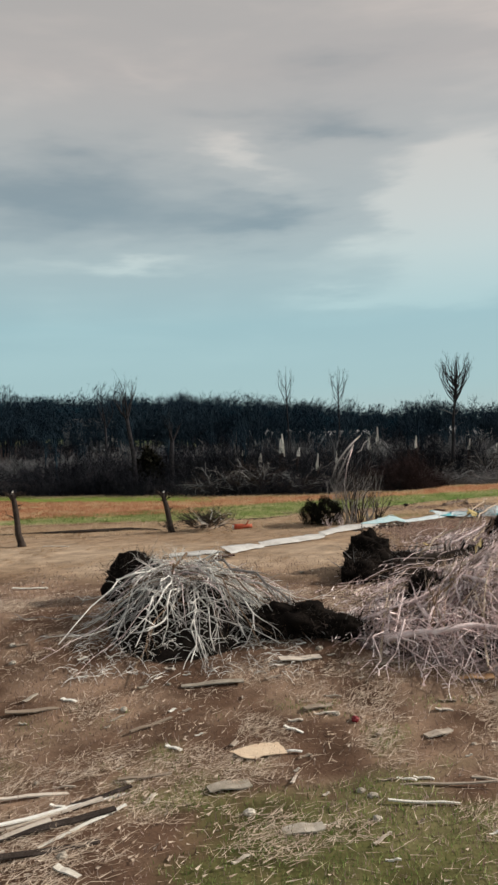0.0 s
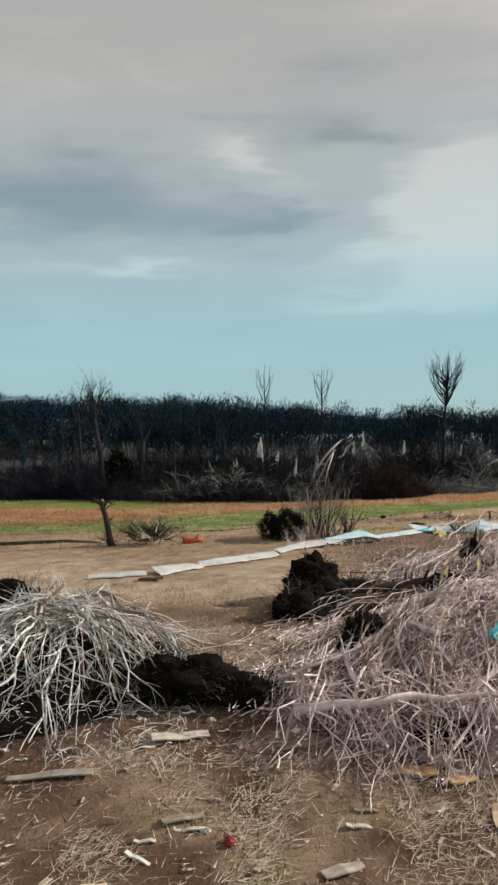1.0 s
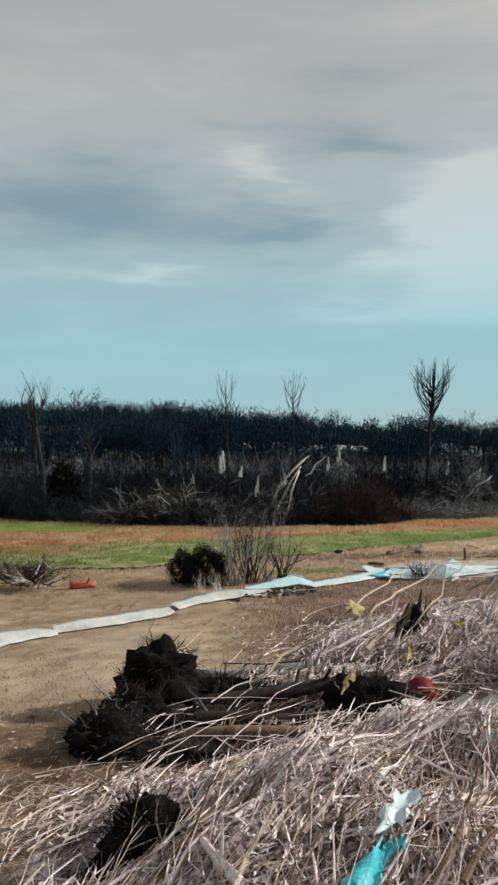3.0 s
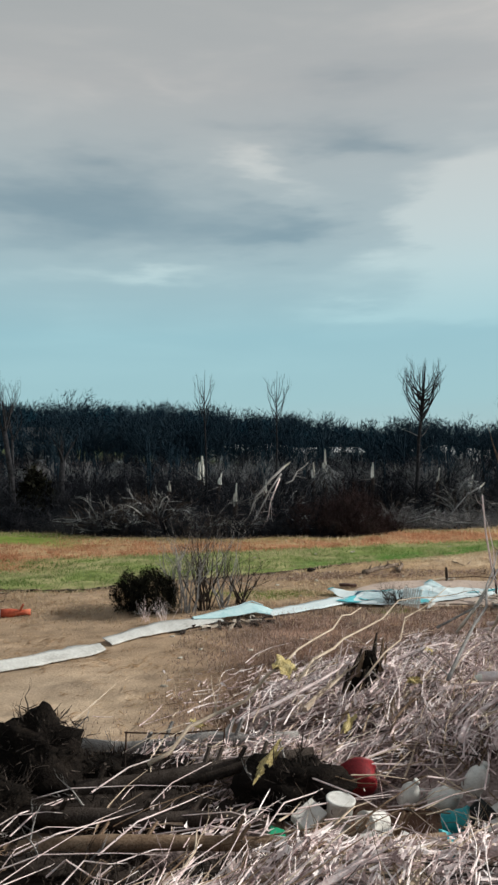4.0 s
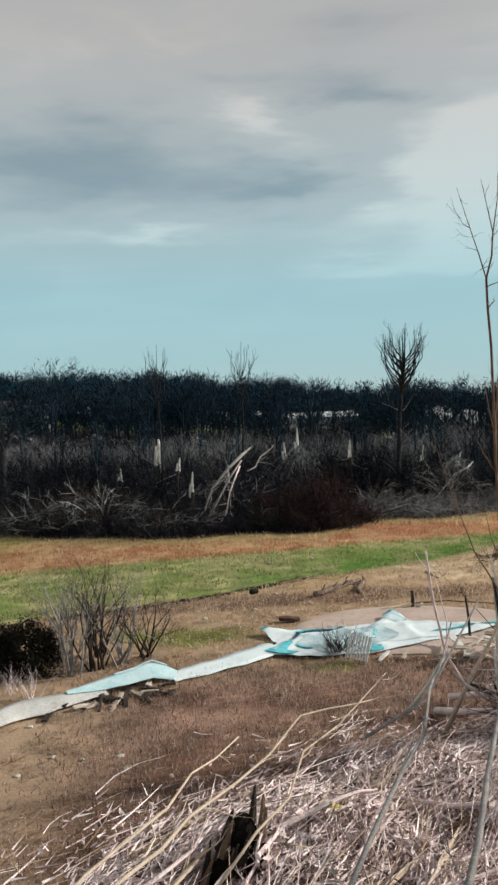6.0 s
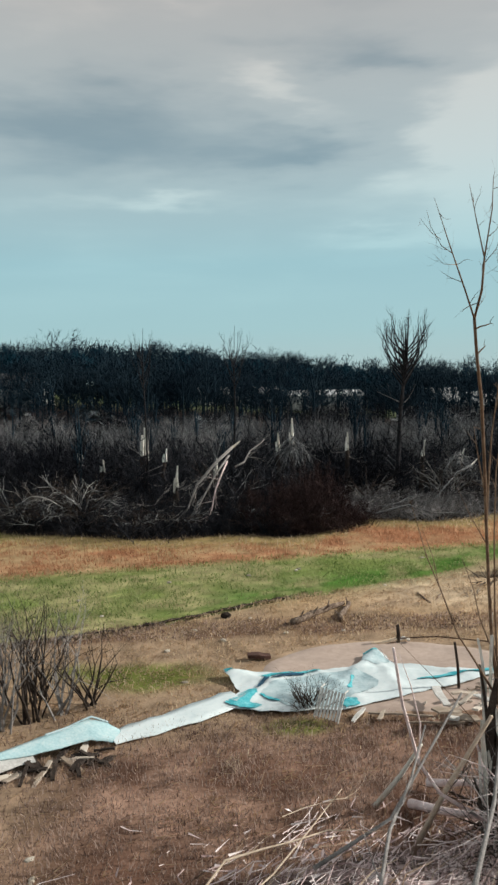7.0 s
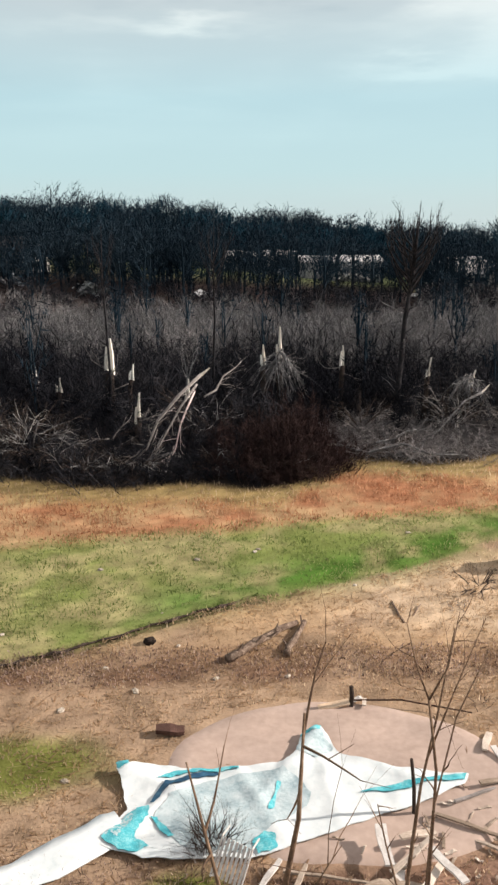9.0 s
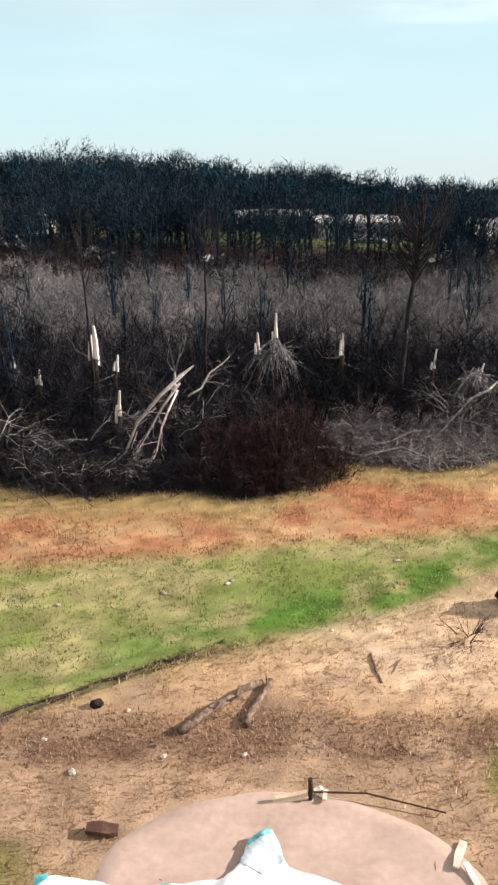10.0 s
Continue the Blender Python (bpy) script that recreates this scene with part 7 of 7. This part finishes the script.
# sticks lying over the household things
for k in range(70):
    x, y = r_heap.uniform(7.6, 11.4), r_heap.uniform(24.0, 26.2)
    turn, l, z = r_heap.normal(0.3, 0.6), r_heap.uniform(0.5, 1.6), GZ + r_heap.uniform(0.3, 0.75)
    c, s_ = math.cos(turn) * l / 2, math.sin(turn) * l / 2
    bag, rise = Bag(), r_heap.normal(0, 0.12)
    rad = r_heap.uniform(0.006, 0.016)
    bag.tube([(x - c, y - s_, z - rise), (x, y + r_heap.normal(0, 0.05), z + r_heap.normal(0, 0.06)), (x + c, y + s_, z + rise)], [rad, rad * 0.8, rad * 0.4], 5)
    part("branch", bag, [BARK_PALE, BARK_STRAW, BARK_BROWN][k % 3], debris)

# bent steel frame standing in the branches
frame_thing = thing("steel_frame", pose(5.05, 26.75, zland(5.1, 26.75) + 0.05), "rusty bent steel gate frame standing in branches", "frame")
for x, h in ((0.0, 0.5), (0.8, 0.46), (1.6, 0.55)):
    b = Bag()
    b.tube([(x, 0, -0.1), (x + 0.03, 0.02, h)], [0.014, 0.014], 6)
    part("post", b, RUST, frame_thing)
for z in (0.49, 0.22):
    b = Bag()
    b.tube([(0, 0, z), (0.8, 0.01, z - 0.03), (1.6, 0.0, z + 0.04)], [0.014] * 3, 6)
    part("rail", b, RUST, frame_thing)

# ---------------------------------------------------------------- splintered trunk with sprouting stems
TX, TY = 14.42, 33.9
trunk = thing("splintered_tree", pose(TX, TY, zland(TX, TY)), "splintered thick trunk with torn pale slabs and thin standing stems", "tree")
r_tr = np.random.default_rng(33)
b = Bag()
b.tube([(0.05, 0, -0.2), (0.0, 0.02, 1.2), (0.04, 0, 2.2), (0.05, 0.02, 2.5)], [0.42, 0.36, 0.28, 0.14], 12)
part("trunk", b, BARK_DARK, trunk, "dark rotten heart of the trunk", True)
for k in range(46):
    # torn slabs of the outer wood, curling away from the hollow heart
    a = 2 * math.pi * k / 18 + r_tr.uniform(-0.25, 0.25)
    z0 = r_tr.uniform(-0.1, 2.0)
    z1 = min(r_tr.uniform(2.9, 4.1), z0 + r_tr.uniform(1.0, 2.6))
    w, flare, twist = r_tr.uniform(0.03, 0.10), r_tr.uniform(-0.05, 0.22), r_tr.normal(0, 0.5)
    b, n = Bag(), 7
    for i in range(n):
        f = i / (n - 1)
        c = np.array((math.cos(a + twist * f), math.sin(a + twist * f), 0))
        side = np.array((-c[1], c[0], 0))
        ww = w * (1 - 0.75 * f ** 3) * r_tr.uniform(0.8, 1.15)
        o = c * (0.31 - 0.05 * z0 + 0.03 * (k % 3) + flare * f ** 2.2) + side * (r_tr.normal(0, 0.02) + 0.10 * math.sin(3 * f + k)) + np.array((0, 0, z0 + (z1 - z0) * f))
        b.v += [tuple(o - side * ww), tuple(o + c * 0.03 - side * ww * 0.5), tuple(o + c * 0.035 + side * ww * 0.5), tuple(o + side * ww)]
    for i in range(n - 1):
        for s in range(4):
            q = (s + 1) % 4
            b.f.append((i * 4 + s, i * 4 + q, i * 4 + 4 + q, i * 4 + 4 + s))
    b.f += [(3, 2, 1, 0), (n * 4 - 4, n * 4 - 3, n * 4 - 2, n * 4 - 1)]
    part("torn_slab", b, [BARK_PALE, WOOD_FRESH, BARK_DARK, BARK_WHITE, BARK_DARK, BARK_WHITE, WOOD_FRESH][k % 7], trunk, "torn slab of wood")
STEMS = [
    # the bowed main stem, bent over by the storm, and its three long shoots
    ([(14.35, 34.0, 2.2), (14.2, 34.0, 3.35), (14.03, 33.6, 4.4), (13.84, 33.05, 5.4), (13.64, 32.4, 6.25), (13.33, 31.4, 7.2), (13.12, 30.8, 7.7), (12.98, 30.35, 8.04)], 0.056, 0.030),
    ([(12.98, 30.35, 8.04), (13.0, 30.15, 8.3), (13.01, 30.1, 8.6)], 0.024, 0.020), ([(13.01, 30.1, 8.6), (13.08, 30.1, 9.05), (13.09, 30.1, 9.33)], 0.017, 0.005),
    ([(13.01, 30.1, 8.6), (12.91, 30.0, 8.92), (12.84, 30.0, 9.27)], 0.015, 0.004), ([(13.02, 30.1, 8.56), (13.12, 30.1, 8.68), (13.21, 30.1, 8.90)], 0.009, 0.002), ([(13.05, 30.1, 8.8), (13.12, 30.1, 8.86), (13.18, 30.1, 8.98)], 0.007, 0.002),
    ([(12.98, 30.35, 8.04), (12.82, 30.1, 8.32), (12.66, 29.9, 8.62), (12.54, 29.8, 8.90), (12.45, 29.7, 9.09)], 0.020, 0.003), ([(12.66, 29.9, 8.62), (12.55, 29.85, 8.68), (12.44, 29.8, 8.85), (12.40, 29.8, 9.0)], 0.008, 0.002),
    ([(12.54, 29.85, 8.74), (12.44, 29.8, 8.80), (12.34, 29.8, 8.93)], 0.006, 0.002), ([(12.7, 29.95, 8.52), (12.58, 29.9, 8.52), (12.48, 29.9, 8.62)], 0.006, 0.002),
    # straight stems standing behind it
    ([(13.84, 33.05, 5.4), (13.80, 33.0, 5.9), (13.68, 32.9, 6.4), (13.60, 32.8, 6.8)], 0.022, 0.006), ([(13.84, 33.05, 5.4), (13.88, 33.1, 6.1), (13.92, 33.1, 6.7), (13.99, 33.05, 7.3), (14.05, 33.0, 7.95)], 0.034, 0.008),
    ([(13.95, 33.08, 6.95), (14.1, 33.1, 7.45), (14.26, 33.1, 7.97)], 0.015, 0.004), ([(14.3, 34.0, 2.6), (14.2, 33.9, 4.0), (14.1, 33.6, 5.2), (14.12, 33.6, 6.1), (14.24, 33.6, 6.9), (14.4, 33.5, 7.5)], 0.034, 0.006),
    ([(13.9, 33.2, 5.1), (13.65, 33.2, 5.55), (13.45, 33.1, 5.95)], 0.014, 0.004), ([(14.1, 33.8, 3.5), (13.95, 33.8, 3.89), (13.84, 33.7, 4.33), (13.64, 33.6, 4.85)], 0.022, 0.006),
    ([(14.4, 33.8, 2.8), (14.1, 33.2, 4.8), (13.85, 32.3, 6.6), (13.68, 31.5, 8.09), (13.63, 31.5, 8.44)], 0.024, 0.010), ([(13.63, 31.5, 8.44), (13.57, 31.5, 8.6), (13.52, 31.5, 8.80)], 0.009, 0.003), ([(13.63, 31.5, 8.44), (13.70, 31.5, 8.6), (13.73, 31.5, 8.85)], 0.009, 0.003),
    # limbs reaching out low
    ([(14.2, 33.8, 2.7), (13.84, 33.7, 3.31), (13.59, 33.6, 3.7), (13.27, 33.4, 4.5), (13.06, 33.2, 4.96), (12.82, 33.1, 5.76)], 0.036, 0.006), ([(13.27, 33.4, 4.5), (13.2, 33.5, 4.9), (13.05, 33.5, 5.3)], 0.014, 0.004),
    ([(14.5, 33.8, 2.6), (14.8, 33.6, 4.0), (15.0, 33.6, 5.0)], 0.024, 0.006), ([(14.25, 33.8, 1.9), (13.4, 33.6, 2.9), (12.7, 33.8, 3.6)], 0.016, 0.004),
    ([(14.15, 33.8, 0.7), (13.3, 33.4, 1.4), (12.94, 33.15, 2.0), (12.62, 32.6, 3.1), (12.45, 32.25, 4.0)], 0.060, 0.034), ([(12.94, 33.15, 2.0), (12.95, 33.1, 2.6), (12.80, 33.0, 3.2), (12.62, 32.9, 3.7)], 0.028, 0.006),
    ([(12.50, 32.35, 3.75), (12.36, 32.3, 3.85), (12.28, 32.25, 4.0)], 0.014, 0.005),
]
STEMS = [([(x - TX, y - TY, z) for x, y, z in pts], rad, tip) for pts, rad, tip in STEMS]
for k, (pts, rad, tip) in enumerate(STEMS):
    b = Bag()
    n = len(pts)
    b.tube(pts, [0.54 * (rad + (tip - rad) * i / (n - 1)) for i in range(n)], 6)
    for _ in range(4):
        i = r_tr.integers(1, n)
        f = r_tr.uniform(0, 1)
        q = np.array(pts[i - 1]) * (1 - f) + np.array(pts[i]) * f
        if q[2] > 4.0:
            grow(b, tuple(q), np.array(pts[i]) - np.array(pts[i - 1]) + r_tr.normal(0, 0.35, 3), r_tr.uniform(0.10, 0.24), rad * 0.22, 1, r_tr, 4, 0.4, 2, 0.1)
    part("stem", b, BARK_BROWN if k < len(STEMS) - 3 else BARK_PALE, trunk, "thin upright stem" if k < len(STEMS) - 3 else "pale torn stem", True)
# stems and slabs leaning and lying round the trunk
for k, (pts, rad, m) in enumerate([                                   ([(13.0, 34.0, 0.1), (13.4, 33.6, 1.3), (14.0, 33.3, 2.6)], 0.05, BARK_STRAW), ([(14.2, 34.4, 0.0), (14.4, 33.9, 1.4), (14.5, 33.5, 2.6)], 0.045, BARK_PALE), ([(13.2, 35.4, 0.1), (13.7, 34.8, 0.3), (14.4, 34.1, 0.6)], 0.08, BARK_PALE),
                                   ([(12.6, 35.4, 0.05), (13.0, 35.2, 0.7), (13.3, 34.9, 1.4)], 0.05, WOOD_FRESH), ([(15.2, 34.2, 0.1), (14.9, 33.8, 1.5), (14.4, 33.5, 3.0)], 0.06, BARK_PALE), ([(13.6, 36.0, 0.15), (14.3, 35.7, 0.3), (15.0, 35.8, 0.2)], 0.07, BARK_PALE),
                                   ([(11.4, 32.4, 0.9), (12.5, 32.9, 1.3), (13.6, 33.4, 2.9)], 0.03, BARK_GREY)]):
    b = Bag()
    n = len(pts)
    b.tube(pts, [rad * (1.05 - 0.5 * i / (n - 1)) for i in range(n)], 7)
    tagged(part("torn_limb", b, m, None, "", True), "pale torn limb leaning by the splintered trunk", "branch", "torn limbs round the trunk")
fan = Bag()
for k in range(900):
    # fine torn fibres fanning down from the foot of the trunk
    x, y = TX + 0.5 + r_tr.normal(0, 0.45), TY - 0.3 + r_tr.normal(0, 0.4)
    z = zheap(x, y) + abs(r_tr.normal(0, 0.55)) + 0.05
    e = np.array((r_tr.normal(0.0, 0.30), r_tr.normal(-0.25, 0.25), r_tr.normal(0.45, 0.3)))
    fan.tube([(x, y, z), tuple(np.array((x, y, z)) + e * 0.5 + r_tr.normal(0, 0.03, 3)), tuple(np.array((x, y, z)) + e)], [0.009, 0.007, 0.003], 3, cap=False)
tagged(part("fibre_mat", fan, BARK_PALE), "pale fine torn fibres fanning round the splintered trunk", "fibres", kind="stuff")
crown_heap(14.9, 33.0, 1.3, 1.7, "tangled grey branches beside the splintered trunk", 191, BARK_PALE, 40)
crown_heap(14.3, 31.9, 1.0, 1.0, "pale tangled roots below the splintered trunk", 194, BARK_PALE, 26)
crown_heap(15.3, 33.9, 1.3, 1.6, "tangled pale branches beside the splintered trunk", 195, BARK_PALE, 34)
crown_heap(14.5, 35.2, 1.0, 0.8, "tangled grey branches beside the splintered trunk", 192, BARK_GREY, 20)
bare_shrub(10.2, 36.6, 0.5, 6, "thin dry weeds in brown grass", 193, BARK_STRAW, 0.008, 0.9)

# ---------------------------------------------------------------- chips, boards and stones strewn in the foreground
r_s = np.random.default_rng(55)
for k in range(150):
    x, y = r_s.uniform(-6.5, 8), r_s.uniform(10.2, 21)
    l = r_s.uniform(0.12, 0.45)
    board(x, y, l, l * r_s.uniform(0.08, 0.3), r_s.normal(20, 30), [LUMBER, WOOD_FRESH, STONE, LUMBER][k % 4], "wood_chip", "pale wood splinter on trampled ground", 0.015, r_s.uniform(-8, 8), 0.02, "splinters on the ground", "splinter")
for k, (x, y, l, w, turn, m, lab) in enumerate([
    (1.0, 17.2, 0.95, 0.32, 10, LUMBER, "pale flat board on trampled ground"), (-3.6, 11.5, 2.6, 0.10, 28, LUMBER, "long pale splintered board on the ground"),
    (-3.0, 11.9, 2.2, 0.08, 32, WOOD_FRESH, "long pale splintered board on the ground"), (-3.3, 11.3, 2.4, 0.16, 24, BARK_DARK, "dark board lying on the ground"), (-4.4, 15.4, 1.1, 0.16, 18, LUMBER, "pale board on trampled ground"),
    (3.0, 12.5, 1.7, 0.05, -6, LUMBER, "thin long batten on the ground"), (2.5, 11.9, 1.1, 0.05, -4, WOOD_FRESH, "thin batten on the ground"), (3.9, 12.6, 0.9, 0.06, -24, LUMBER, "thin batten on the ground"), (-6.9, 24.3, 1.1, 0.12, 6, WOOD_FRESH, "pale board on worn grass"),
    (-0.9, 16.2, 1.3, 0.22, 4, STONE, "pale flat slab on trampled ground"), (-1.9, 12.9, 0.9, 0.1, 15, LUMBER, "pale board on trampled ground"), (4.6, 16.2, 0.7, 0.3, -8, ORANGE, "orange board scrap below the heap"), (5.3, 16.0, 0.5, 0.25, 20, ORANGE, "orange board scrap below the heap"),
    (5.6, 15.2, 0.6, 0.18, 80, FOAM_TAN, "tan board scrap below the heap"), (-0.5, 12.55, 0.7, 0.3, 20, STONE, "grey flat stone in grass"), (0.6, 11.2, 0.6, 0.25, 10, STONE, "grey flat stone in grass"), (2.9, 16.9, 0.6, 0.25, 30, LUMBER, "pale board on trampled ground"),
    (-3.9, 11.0, 1.9, 0.10, 36, LUMBER, "pale splintered board on the ground"), (-3.1, 10.7, 1.7, 0.14, 20, BARK_DARK, "dark board lying on the ground"), (-2.6, 11.4, 1.5, 0.06, 44, WOOD_FRESH, "thin pale batten on the ground"), (-3.7, 12.4, 1.3, 0.09, 12, LUMBER, "pale board on trampled ground"),
    (-2.5, 12.3, 1.0, 0.12, 30, BARK_DARK, "dark board lying on the ground"), (-8.2, 34.0, 1.6, 0.14, 5, LUMBER, "pale board on worn grass"), (3.3, 14.2, 0.55, 0.2, 24, LUMBER, "pale board on trampled ground"), (1.2, 15.2, 0.6, 0.16, 25, LUMBER, "pale board on trampled ground"), (-2.0, 14.7, 0.9, 0.09, 35, LUMBER, "pale board on trampled ground"),
]):
    board(x, y, l, w, turn, m, "plank", lab, 0.03, 2.5 * (-1) ** k, 0.022, "boards on the ground")
part("tan_sheet", sheet([(-0.52, 13.68), (-0.22, 13.4), (0.5, 13.55), (0.36, 13.98), (-0.02, 13.92)], lambda x, y: zland(x, y) + 0.045 + wrinkle(x, y, 0.02, 3), 0.1), FOAM_TAN, None, "", True)
tagged(bpy.data.objects["tan_sheet"], "flat torn tan foam sheet on trampled ground", "sheet")
rock("red_scrap", 1.85, 14.75, (0.10, 0.07, 0.05), "small red plastic scrap on the ground", PLASTIC_RED, 71, "scrap")
for k in range(40):
    x, y = r_s.uniform(-8, 7), r_s.uniform(10.5, 27)
    s = r_s.uniform(0.03, 0.075)
    if x > 2.5 and y > 16:
        continue
    rock("stone", x, y, (s * 1.3, s, s * 0.7), "small pale stone on the ground", STONE, 200 + k, "stone", group="stones on the ground")
for k in range(7):
    rock("pale_scrap", r_s.uniform(4.6, 7.4), r_s.uniform(30.5, 36), (0.05 + 0.008 * k, 0.05, 0.025), "small pale scrap in brown grass", STONE, 240 + k, "scrap", group="pale scraps in the field")
for k in range(6):
    bare_shrub(6.2 + r_s.normal(0, 0.5), 30.3 + r_s.normal(0, 0.8), 0.6, 4, "thin dry weeds at the edge of the heap", 260 + k, BARK_STRAW, 0.008, 0.7)
